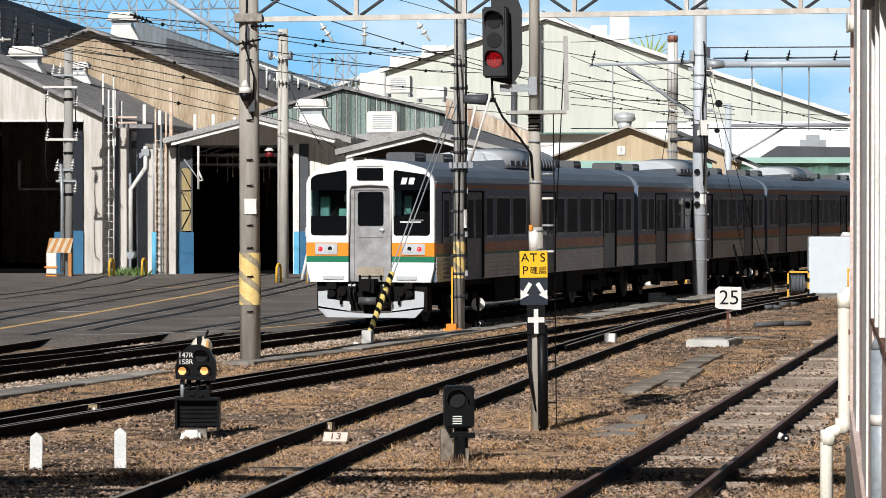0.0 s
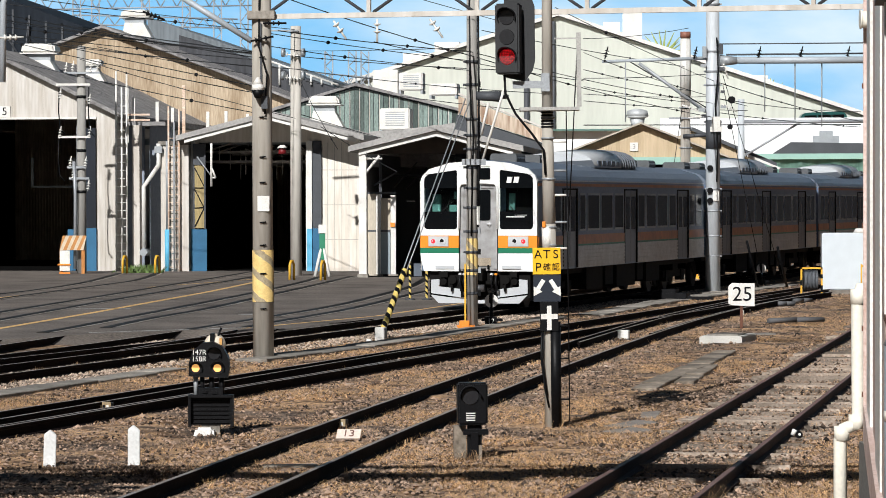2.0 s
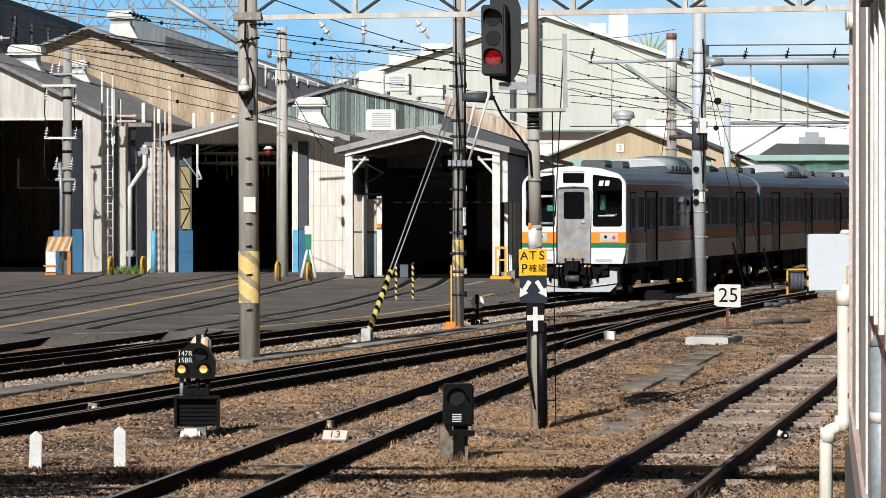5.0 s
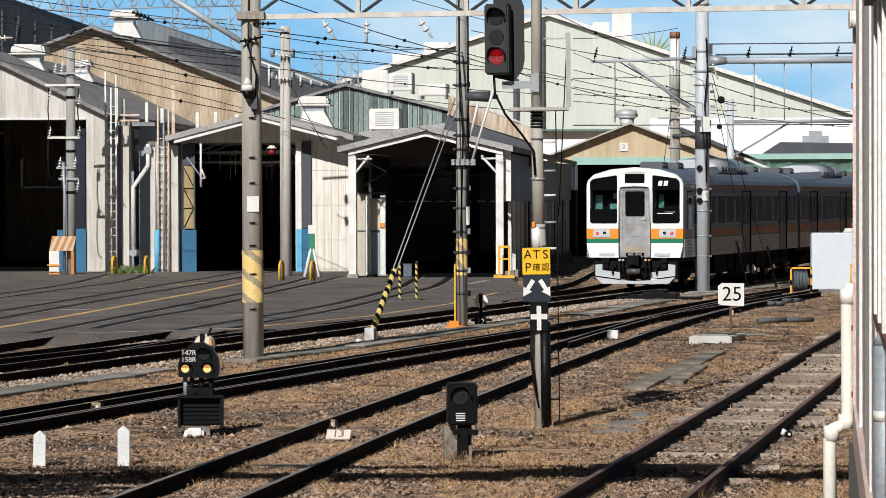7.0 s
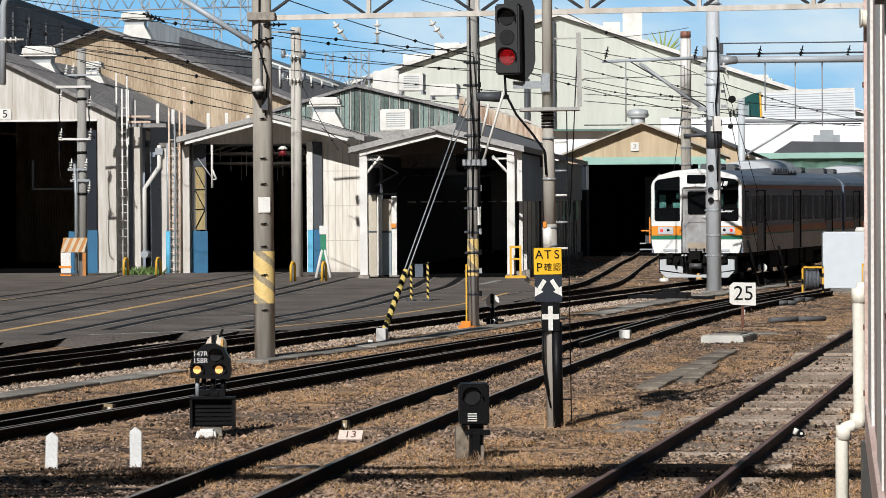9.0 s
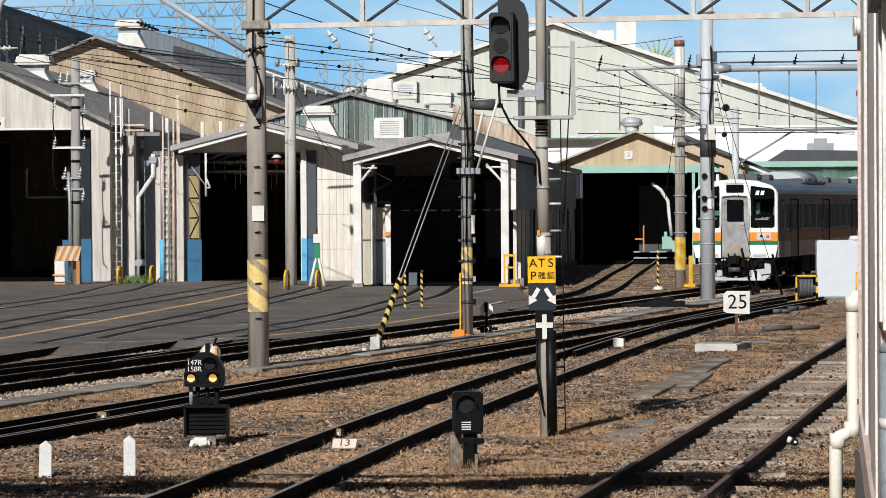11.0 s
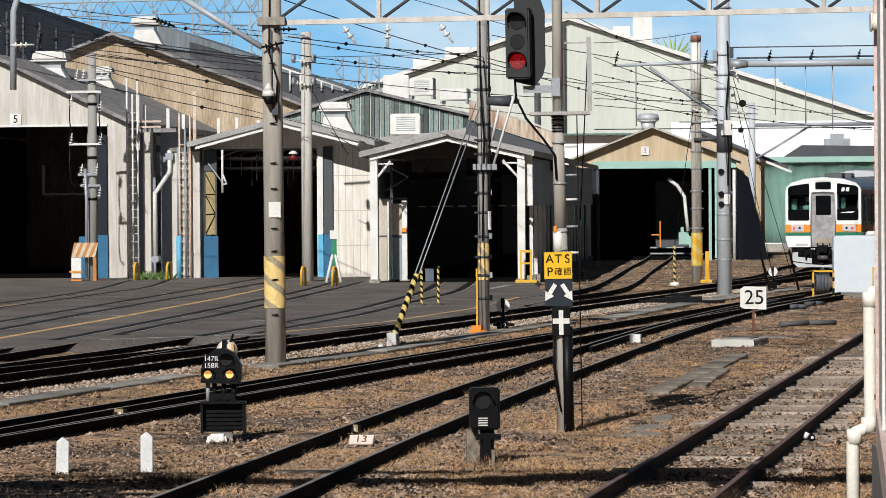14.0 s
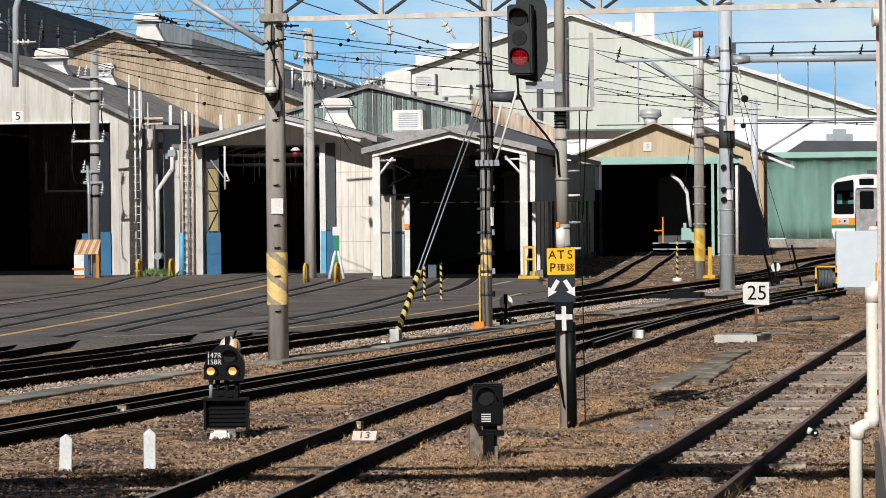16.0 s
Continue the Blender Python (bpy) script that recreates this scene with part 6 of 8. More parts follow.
part("guard_foot", B((-0.28, -0.06, -0.18, 0.02, 0.0, 0.16), (-0.34, 0.06, -0.22, 0.04, -0.02, 0.06)), ORANGE, p3, "orange guard foot")
part("number_plate", B((0.1, 0.17, -0.14, -0.128, 2.25, 2.65)), WHITE_PAINT, p3)

# guy wire with its striped cover
guy_a, guy_b = Vector((-1.50, 64.1, -0.05)), Vector((0.27, 70.25, 4.85))
guy = thing("guy_wire", "steel guy wires with black and yellow cover", "guy wire")
for d in (-0.035, 0.035):
    part("strand", TUBE((guy_a + Vector((d, 0, 0)), guy_b + Vector((d * 1.6, 0, 0)), 0.014, 0.014, 6)), GREY_STEEL, guy)
way = guy_b - guy_a
bm = sleeve(0.062, 0.0, 1.9, 0.27, 24, 120, turns=1)
ob = part("striped_cover", bm, [mat("cover_yellow", (0.72, 0.55, 0.16), 0.6), BLACK], guy, "black and yellow striped cover")
ob.matrix_basis = Matrix.Translation(guy_a + way * 0.02) @ way.to_track_quat("Z", "Y").to_matrix().to_4x4()
blk = thing("guy_anchor", "pale concrete anchor block in dry grass", "anchor block", pose(-1.5, 64.05, GROUND, 0, 0, -16))
bm = B((-0.1, 0.1, -0.1, 0.1, -0.05, 0.26))
bmesh.ops.bevel(bm, geom=bm.edges[:], offset=0.015, segments=1, affect="EDGES")
part("block", bm, mat("white_concrete", (0.62, 0.61, 0.58), 0.85), blk)

ARM_GREY = mat("arm_blue_grey", (0.42, 0.46, 0.50), 0.5, 0.1, var=0.2, scale=2)
p5 = pole(7.66, 96.1, 10.2, 0.225, 0.19, "tall pale steel mast with cross arms", mat("pale_mast", (0.55, 0.58, 0.61), 0.55, 0.05, var=0.15, scale=1.5, streak=True))
part("cross_arm", TUBE(((0.35, 0, 6.93), (5.4, -0.2, 6.93), 0.105, 0.105, 14)), ARM_GREY, p5, "thick grey cross arm")
part("cross_arm", TUBE(((-3.3, 0, 6.9), (-0.2, 0, 7.0), 0.045, 0.055, 10)), ARM_GREY, p5, "thin grey cross arm")
part("arm_strut", TUBE(((-2.2, 0, 6.85), (-0.2, 0, 5.4), 0.05, 0.05, 8)), GREY_STEEL, p5)
part("top_bar", TUBE(((0.2, 0, 7.42), (5.4, 0, 7.45), 0.02, 0.02, 6), ((0.4, 0, 7.1), (5.4, 0, 7.14), 0.03, 0.03, 6)), TIN_DARK, p5)
for x in (-3.2, -0.55, 1.35, 2.6, 4.0):
    bm = bmesh.new()
    insulator(bm, (x, -0.1, 7.05), (0.25, 0, 1), 3, 0.07, 0.08)
    part("insulator", bm, BLACK, p5, "dark stacked insulator")
for x, z in ((2.45, 5.15), (3.25, 4.95), (-2.6, 5.1), (1.55, 5.4)):
    part("dropper", TUBE(((x, 0, 6.9), (x, 0, z), 0.02, 0.018, 6)), GREY_STEEL, p5)
for z in (1.1, 1.7, 2.45, 3.1, 5.1, 6.2, 6.6, 7.2, 8.6):
    clamp(p5, z, 0.21, 0.06)
part("bracket_box", TUBE(((0.2, -0.1, 6.92), (0.7, -0.1, 6.92), 0.17, 0.11, 12)), GREY_STEEL, p5)
for i, (x, z, w_, h_) in enumerate(((-0.26, 7.0, 0.12, 0.34), (0.24, 7.1, 0.1, 0.3), (-0.3, 6.72, 0.16, 0.1), (0.26, 6.62, 0.18, 0.1), (-0.34, 5.4, 0.2, 0.12), (-0.28, 5.22, 0.14, 0.1), (0.3, 5.5, 0.16, 0.09), (0.28, 5.95, 0.12, 0.08))):
    part("fitting", B((x - w_ / 2, x + w_ / 2, -0.24, -0.12, z, z + h_)), TIN_DARK if i % 2 else GREY_STEEL, p5)
for x0_, z0_, x1_, z1_ in ((-0.5, 5.45, -1.35, 5.75), (-0.3, 5.25, -1.2, 5.2), (0.3, 6.8, 0.5, 6.2), (0.3, 5.6, 0.9, 5.3)):
    bm = bmesh.new()
    insulator(bm, (x0_, -0.2, z0_), (x1_ - x0_, 0, z1_ - z0_), 4, 0.06, 0.1)
    part("insulator", bm, WHITE_PAINT, p5, "white stacked insulator")
part("down_cable", pipe(bmesh.new(), [(0.1, -0.24, 7.6), (0.14, -0.26, 6.6), (0.05, -0.27, 5.6), (0.12, -0.26, 4.4), (0.1, -0.25, 3.3)], 0.022, 6), BLACK, p5)
part("dark_sheath", TUBE(((0.02, -0.02, 4.3), (0.02, -0.02, 5.15), 0.235, 0.235, 16)), TIN_DARK, p5, "dark sheath")
part("white_flag", B((-0.05, 0.2, -0.32, -0.28, 4.85, 5.25), (-0.1, 0.25, -0.33, -0.27, 4.8, 4.95)), WHITE_PAINT, p5)
for k_ in (((0.55, -0.2, 5.75), (0.55, -0.1, 5.75), 0.11, 0.11, 14), ((0.5, -0.2, 4.95), (0.5, -0.1, 4.95), 0.08, 0.08, 14), ((-0.1, -0.26, 3.05), (-0.1, -0.2, 3.05), 0.09, 0.09, 12), ((-0.1, -0.26, 2.75), (-0.1, -0.2, 2.75), 0.09, 0.09, 12), ((-0.1, -0.26, 3.72), (-0.1, -0.2, 3.72), 0.09, 0.09, 12)):
    part("knob", TUBE(k_), BLACK, p5)
part("notice_plate", B((-0.02, 0.16, -0.25, -0.23, 2.75, 3.05)), WHITE_PAINT, p5)
part("foot", B((-0.45, 0.45, -0.45, 0.45, -0.1, 0.06)), SLAB, p5)
part("guy_strand", TUBE(((0.3, 0, 6.5), (2.6, 5, 0.2), 0.011, 0.011, 6), ((0.3, 0, 6.2), (1.7, 2, 0.2), 0.011, 0.011, 6)), BLACK, p5)
for a, b, c in (((1.3, 3.2, 1.5), (1.75, 4.3, 0.05), "s"), ((2.35, 4.2, 1.3), (2.75, 5.3, 0.05), "s")):
    part("guy_cover", TUBE((a, b, 0.04, 0.04, 8)), BLACK, p5)

p4 = pole(8.05, 113.0, 8.65, 0.19, 0.16, "grey concrete pole with white and red top and yellow foot")
part("white_top", TUBE(((0, 0, 6.4), (0, 0, 8.4), 0.19, 0.185, 18)), WHITE_PAINT, p4)
part("red_top", TUBE(((0, 0, 8.45), (0, 0, 8.66), 0.187, 0.18, 18)), mat("faded_red", (0.3, 0.13, 0.09), 0.6), p4, "faded red top")
part("stripe_band", sleeve(0.2, 0.6, 1.75, 0.5), [YELLOW, mat("cover_yellow", (0.72, 0.55, 0.16))], p4, "yellow band")
for z in (1.0, 1.9, 2.6, 3.2, 4.0, 4.6, 5.3, 6.0):
    clamp(p4, z, 0.18, 0.05)
part("transformer", B((-0.6, 0.5, -0.22, -0.16, 5.6, 5.66)), GREY_STEEL, p4)
part("switch_arm", TUBE(((-0.1, -0.2, 5.0), (1.0, -0.2, 5.06), 0.07, 0.07, 8)), TIN_DARK, p4)
part("foot_guard", B((0.28, 0.42, -0.15, -0.05, 0, 1.1), (0.1, 0.5, -0.2, 0, 0, 0.1)), YELLOW, p4)

p2 = pole(-5.62, 113.2, 8.9, 0.21, 0.18, "pale grey concrete pole before the sheds", mat("pale_pole_concrete", (0.60, 0.565, 0.51), 0.85, var=0.15, scale=1.4, fine=9, streak=True, stain=(0.42, 0.39, 0.35)))
for z in (7.15, 7.95):
    for x in (-0.42, 0.28):
        part("pulley", TUBE(((x - 0.05, -0.3, z), (x + 0.05, -0.32, z), 0.15, 0.15, 18)), GREY_STEEL, p2, "grey tensioning pulley")
    bm = bmesh.new()
    insulator(bm, (-0.3, -0.3, z - 0.06), (1, 0, -0.12), 4, 0.11, 0.13)
    part("insulator", bm, WHITE_PAINT, p2, "white insulator")
part("cross_bar", B((-1.3, 0.1, -0.26, -0.2, 8.7, 8.76)), GREY_STEEL, p2)
p0 = pole(-13.6, 117.0, 8.4, 0.17, 0.16, "grey concrete pole with insulator arms", mat("dark_pole_concrete", (0.35, 0.335, 0.31)))
for z, w0_, w1_ in ((5.05, 0.82, 0.35), (3.55, 0.42, 0.3), (3.95, 0.5, 0.2), (6.95, 0.9, 0.35)):
    part("cross_bar", B((-w0_, w1_, -0.25, -0.19, z, z + 0.08)), GREY_STEEL if z < 5 else WHITE_PAINT, p0)
for x, z0_, z1_ in ((-0.78, 6.9, 5.2), (-0.8, 5.0, 3.5), (0.3, 6.9, 5.1)):
    part("drop_cable", pipe(bmesh.new(), [(x, -0.22, z0_), (x - 0.02, -0.24, (z0_ + z1_) / 2), (x + 0.03, -0.22, z1_ + 0.2), (x + 0.2, -0.2, z1_)], 0.022, 6), BLACK, p0)
for x, z in ((-0.55, 7.45), (-0.3, 7.5), (0.35, 7.45), (0.6, 7.5), (-0.76, 5.13), (0.3, 5.13), (0.3, 6.3), (-0.76, 6.5), (-0.4, 4.03), (0.15, 4.03), (-0.3, 3.6), (0.25, 3.2)):
    bm = bmesh.new()
    insulator(bm, (x, -0.22, z), (0.15, 0, 1), 3, 0.085, 0.1)
    part("insulator", bm, WHITE_PAINT, p0, "white insulator")
part("cross_bar", B((-0.6, 0.7, -0.25, -0.19, 7.38, 7.45)), GREY_STEEL, p0)
part("cable", pipe(bmesh.new(), [(-0.25, -0.25, 4.2), (-0.2, -0.28, 3), (-0.22, -0.25, 0.3)], 0.06, 6), GREY_STEEL, p0)
for z in (3.05, 4.55, 6.5):
    part("dark_strap", TUBE(((0, 0, z), (0, 0, z + 0.1), 0.18, 0.18, 16)), BLACK, p0)
p6 = pole(14.6, 165, 7.9, 0.19, 0.17, "pale grey far mast", mat("pale_mast", (0.66, 0.68, 0.70)))
part("cross_arm", TUBE(((0, 0, 6.75), (6.5, -1, 6.75), 0.09, 0.09, 8), ((0, 0, 4.9), (3.0, 0, 6.7), 0.06, 0.06, 6)), GREY_STEEL, p6)
p7 = pole(13.0, 85, 3.2, 0.06, 0.05, "thin grey far post", GREY_STEEL)

# near strut and hanging pipe by the thick pole
st = thing("pipe_strut", "pale grey diagonal pipe strut", "strut")
part("tube", TUBE(((-5.1, 57.0, 6.4), (-3.6, 56.9, 5.45), 0.055, 0.05, 12)), ARM_GREY, st)
bm = bmesh.new()
insulator(bm, (-5.45, 56.9, 5.95), (0.9, 0, -0.35), 4, 0.055, 0.07)
part("insulator", bm, BLACK, st)
hp = thing("hanging_bracket", "grey bent steel pipe hanging from above", "steel pipe")
part("tube", pipe(bmesh.new(), [(-3.5, 56.8, 7.0), (-7.2, 56.55, 6.85), (-7.7, 56.5, 6.5), (-7.86, 56.5, 6.33), (-7.93, 56.5, 6.1), (-7.95, 56.5, 4.72)], 0.058, 12), ARM_GREY, hp)
bm = bmesh.new()
insulator(bm, (-7.9, 56.45, 5.5), (1, 0, 0.02), 3, 0.06, 0.09)
part("insulator", bm, WHITE_PAINT, hp)
bm = bmesh.new()
insulator(bm, (-8.25, 56.4, 5.75), (0.2, 0, 1), 2, 0.13, 0.1)
part("insulator", bm, WHITE_PAINT, hp)

# ---- signal post ----
RED_LENS = glow("red_signal_light", (0.6, 0.004, 0.01), 0.6)
RED_LENS.node_tree.nodes["Principled BSDF"].inputs["Base Color"].default_value = (0.06, 0.001, 0.002, 1)
n_, l_ = RED_LENS.node_tree.nodes, RED_LENS.node_tree.links
tc_, dots, spread = n_.new("ShaderNodeTexCoord"), n_.new("ShaderNodeTexVoronoi"), n_.new("ShaderNodeMapRange")
dots.inputs["Scale"].default_value = 48
dots.inputs["Randomness"].default_value = 0.35
l_.new(tc_.outputs["Object"], dots.inputs["Vector"])
l_.new(dots.outputs["Distance"], spread.inputs["Value"])
spread.inputs["From Min"].default_value, spread.inputs["From Max"].default_value = 0.1, 0.6
spread.inputs["To Min"].default_value, spread.inputs["To Max"].default_value = 1.5, 0.12
l_.new(spread.outputs[0], n_["Principled BSDF"].inputs["Emission Strength"])
DULL_LENS = mat("unlit_lens", (0.02, 0.02, 0.022), 0.25, var=0.2)
WARM_LENS = glow("pale_yellow_light", (1.0, 0.50, 0.15), 0.65)
SIGN_YELLOW = mat("sign_yellow", (0.86, 0.47, 0.01), 0.5, var=0.06)
SIGN_NAVY = mat("sign_dark_blue", (0.012, 0.017, 0.028), 0.5)
sg = thing("signal_post", "grey signal post with three-lamp head and yellow board", "railway signal", pose(1.19, 39.5, GROUND, 0, -0.6, 0))
part("shaft", TUBE(((-0.02, 0, -0.2), (-0.02, 0, 2.5), 0.085, 0.08, 20), ((-0.02, 0, 2.5), (-0.03, 0, 3.75), 0.08, 0.068, 20), ((-0.03, 0, 3.75), (0.0, 0, 7.2), 0.066, 0.062, 20)), CONCRETE, sg)
part("cable_duct", TUBE(((0.035, -0.05, 0.0), (0.035, -0.05, 1.3), 0.068, 0.068, 14)), BLACK, sg, "black cable duct")
part("cable", pipe(bmesh.new(), [(-0.13, -0.09, 1.25), (-0.14, -0.1, 0.85), (-0.1, -0.11, 0.5), (-0.05, -0.11, 0.25)], 0.012, 6), BLACK, sg)
part("cable", pipe(bmesh.new(), [(-0.11, -0.1, 1.25), (-0.12, -0.11, 0.8), (-0.07, -0.12, 0.4)], 0.01, 6), BLACK, sg)
for z in (3.55, 3.8, 2.46, 2.24, 1.5, 3.05):
    part("band", TUBE(((-0.02, 0, z - 0.012), (-0.02, 0, z + 0.012), 0.088, 0.088, 18)), GREY_STEEL, sg)
part("coil", TUBE(*[((-0.03, 0, 3.68 + 0.035 * i), (-0.03, 0, 3.70 + 0.035 * i), 0.08, 0.08, 14) for i in range(6)]), BLACK, sg)
part("white_sleeve", TUBE(((-0.05, -0.03, 2.2), (-0.05, -0.03, 2.46), 0.065, 0.065, 14)), WHITE_PAINT, sg)
part("orange_tape", B((-0.11, -0.07, -0.1, -0.06, 2.46, 2.53)), ORANGE, sg)
bd = part("yellow_board", B((-0.232, 0.108, -0.13, -0.12, 1.885, 2.21)), SIGN_YELLOW, sg, "yellow warning board with black letters")
for ch, x in (("A", -0.165), ("T", -0.06), ("S", 0.05)):
    text("letter", ch, 0.15, BLACK, bd, pose(x, -0.134, 2.125))
text("letter", "P", 0.15, BLACK, bd, pose(-0.165, -0.134, 1.968))
for ch, x in (("確", -0.06), ("認", 0.05)):
    text("letter", ch, 0.10, BLACK, bd, pose(x, -0.134, 1.968))
ar = part("arrow_board", B((-0.226, 0.108, -0.13, -0.12, 1.55, 1.88)), SIGN_NAVY, sg, "dark board with two white arrows")
for s in (-1, 1):
    bm = bmesh.new()
    m = pose(-0.06 + s * 0.105, -0.138, 1.715, 0, s * -32, 0)
    v = [bm.verts.new(m @ Vector((x, y, z))) for y in (0, 0.006) for x, z in ((-0.026, 0.12), (0.026, 0.12), (0.026, -0.01), (0.062, -0.01), (0, -0.115), (-0.062, -0.01), (-0.026, -0.01))]
    bm.faces.new(v[:7])
    bm.faces.new(v[7:][::-1])
    for i in range(7):
        bm.faces.new((v[i], v[(i + 1) % 7], v[7 + (i + 1) % 7], v[7 + i]))
    bmesh.ops.recalc_face_normals(bm, faces=bm.faces)
    part("arrow", bm, WHITE_PAINT, ar, "white arrow")
cr = part("cross_plate", B((-0.15, 0.075, -0.13, -0.12, 1.19, 1.545)), BLACK, sg, "black plate with white cross")
part("cross", B((-0.065, -0.01, -0.136, -0.13, 1.20, 1.50), (-0.14, 0.065, -0.1365, -0.1305, 1.335, 1.40)), WHITE_PAINT, cr)
part("platform", B((-0.37, 0.36, -0.25, 0.2, 3.885, 3.925)), mat("dull_steel", (0.42, 0.41, 0.385), 0.6, 0.1, var=0.35), sg, "small grey service platform")
part("guard_frame", B((0.33, 0.385, -0.2, -0.16, 3.925, 4.83), (0.06, 0.345, -0.195, -0.175, 4.75, 4.77)), mat("dull_steel", (0.24, 0.24, 0.23)), sg)
for i, z in enumerate((2.2, 2.52, 2.85, 3.15, 3.5)):
    part("foot_step", TUBE(((0.05, -0.08, z), (0.19, -0.1, z), 0.016, 0.016, 6)), WHITE_PAINT if i % 2 == 0 else GREY_STEEL, sg)
part("ladder_wire", TUBE(((0.2, -0.1, 0.08), (0.2, -0.1, 3.88), 0.008, 0.008, 5), ((0.34, -0.15, 4.6), (0.22, -0.1, 2.6), 0.008, 0.008, 5)), BLACK, sg)
for z in (0.35, 0.85, 1.25):
    part("wire_tie", TUBE(((0.06, -0.08, z), (0.2, -0.1, z), 0.012, 0.012, 5)), BLACK, sg)
part("arm", B((-0.45, -0.1, -0.11, -0.07, 4.16, 4.25), (-0.1, 0.0, -0.12, 0.08, 4.12, 4.34)), GREY_STEEL, sg, "pale grey bracket arm")
bb = bmesh.new()
prism(bb, [(-0.19, -0.50), (0.06, -0.56), (0.16, -0.42), (0.19, -0.3), (0.19, 0.36), (0.14, 0.5), (0.02, 0.6), (-0.19, 0.62)], 0, 0.012)
ob = part("backing_board", bb, mat("matt_black", (0.018, 0.019, 0.021), 0.6), sg, "matt black backing board")
ob.matrix_basis = pose(-0.36, -0.08, 4.80, 0, 0, -12)
hd = bmesh.new()
box(hd, -0.15, 0.15, -0.2, 0, -0.43, 0.43)
bmesh.ops.bevel(hd, geom=hd.edges[:], offset=0.02, segments=2, affect="EDGES")
head = part("signal_head", hd, mat("matt_black", (0.018, 0.019, 0.021), 0.6), sg, "black three-lamp signal head")
head.matrix_basis = pose(-0.47, -0.1, 4.76, 0, 0, -14)
for z, m_ in ((0.26, DULL_LENS), (0.02, DULL_LENS), (-0.22, RED_LENS)):
    part("lens", TUBE(((0.0, -0.2, z), (0.0, -0.212, z), 0.095, 0.09, 24)), m_, head, "lit red lens" if m_ is RED_LENS else "")
    bm = bmesh.new()
    n = 14
    for k in range(n):
        a0, a1 = (radians(-25 + 230 * (k + j) / n) for j in (0, 1))
        q = []
        for r in (0.108, 0.118):
            for a, y in ((a0, -0.2), (a1, -0.2), (a1, -0.2 - 0.16 * max(0.25, math.sin(a1))), (a0, -0.2 - 0.16 * max(0.25, math.sin(a0)))):
                q.append(bm.verts.new((r * math.cos(a), y, z + r * math.sin(a))))
        for f in ((0, 1, 2, 3), (7, 6, 5, 4), (2, 6, 7, 3)):
            bm.faces.new([q[i] for i in f])
    if z != 0.02:
        part("hood", bm, BLACK, head, "black lens hood")
    else:
        bm.free()
part("feed_cable", pipe(bmesh.new(), [(-0.55, -0.12, 4.33), (-0.54, -0.12, 4.1), (-0.42, -0.12, 3.85), (-0.22, -0.12, 3.6), (-0.08, -0.1, 3.4), (-0.06, -0.09, 3.1)], 0.015, 8), BLACK, sg, "thick black cable")

# ---- shunting signal near the rails ----
def visor(x, z, r, y, reach, n=16):
    """A half-round hood over a lens, longest at the top."""
    bm = bmesh.new()
    for k in range(n):
        a0, a1 = (radians(-30 + 240 * (k + j) / n) for j in (0, 1))
        q = []
        for rr_ in (r, r + 0.009):
            for a, far in ((a0, 0), (a1, 0), (a1, 1), (a0, 1)):
                q.append(bm.verts.new((x + rr_ * math.cos(a), y - far * reach * max(0.25, math.sin(a)), z + rr_ * math.sin(a))))
        for f in ((0, 1, 2, 3), (7, 6, 5, 4), (2, 6, 7, 3)):
            bm.faces.new([q[i] for i in f])
    bmesh.ops.remove_doubles(bm, verts=bm.verts, dist=0.0005)
    return bm


ds = thing("shunting_signal", "black dwarf shunting signal with two pale yellow lamps", "railway signal", pose(-2.94, 38.4, GROUND))
bm = bmesh.new()
prism(bm, [(-0.24, 0.70), (0.22, 0.68), (0.24, 0.78), (0.23, 0.92), (0.16, 1.05), (0.05, 1.11), (-0.08, 1.10), (-0.2, 1.0), (-0.245, 0.85)], -0.12, 0.06)
hd = part("head", bm, BLACK, ds, "rounded black lamp head")
for x in (-0.16, 0.10):
    part("lens", TUBE(((x, -0.12, 0.80), (x, -0.14, 0.80), 0.05, 0.046, 18)), WARM_LENS, hd, "lit pale yellow lamp")
    part("bezel", TUBE(((x, -0.115, 0.80), (x, -0.132, 0.80), 0.078, 0.074, 18)), DULL_LENS, hd)
    part("hood", visor(x, 0.80, 0.074, -0.12, 0.12), BLACK, hd, "black lens hood")
part("upper_lens", TUBE(((0.06, -0.12, 0.97), (0.06, -0.135, 0.97), 0.075, 0.07, 18)), DULL_LENS, hd)
part("hood", visor(0.06, 0.97, 0.08, -0.12, 0.13), BLACK, hd, "black lens hood")
text("plate_text", "147R", 0.085, WHITE_PAINT, hd, pose(-0.12, -0.124, 0.985))
text("plate_text", "158R", 0.085, WHITE_PAINT, hd, pose(-0.12, -0.124, 0.905))
bm = bmesh.new()
bmesh.ops.create_uvsphere(bm, u_segments=18, v_segments=10, radius=0.13)
dome = part("dome", bm, mat("white_and_orange_dome", (0.72, 0.62, 0.5), 0.5), ds, "white dome behind the lamps", smooth=True)
dome.matrix_basis = pose(0.05, 0.16, 1.07)
part("dome_band", B((0.0, 0.05, 0.025, 0.295, 0.94, 1.205)), BLACK, ds)
part("dome_flap", B((0.11, 0.14, 0.05, 0.27, 0.98, 1.15)), mat("clip_orange", (0.62, 0.33, 0.10), 0.6), ds, "orange flap")
part("lever", TUBE(((0.06, 0.1, 1.1), (0.13, 0.12, 1.27), 0.015, 0.015, 6)), BLACK, ds)
for x in (-0.17, -0.09, 0.02, 0.14):
    part("stem", TUBE(((x, 0, 0.45), (x, 0, 0.72), 0.035 if x > 0 else 0.022, 0.03, 8)), BLACK if x != -0.17 else GREY_STEEL, ds)
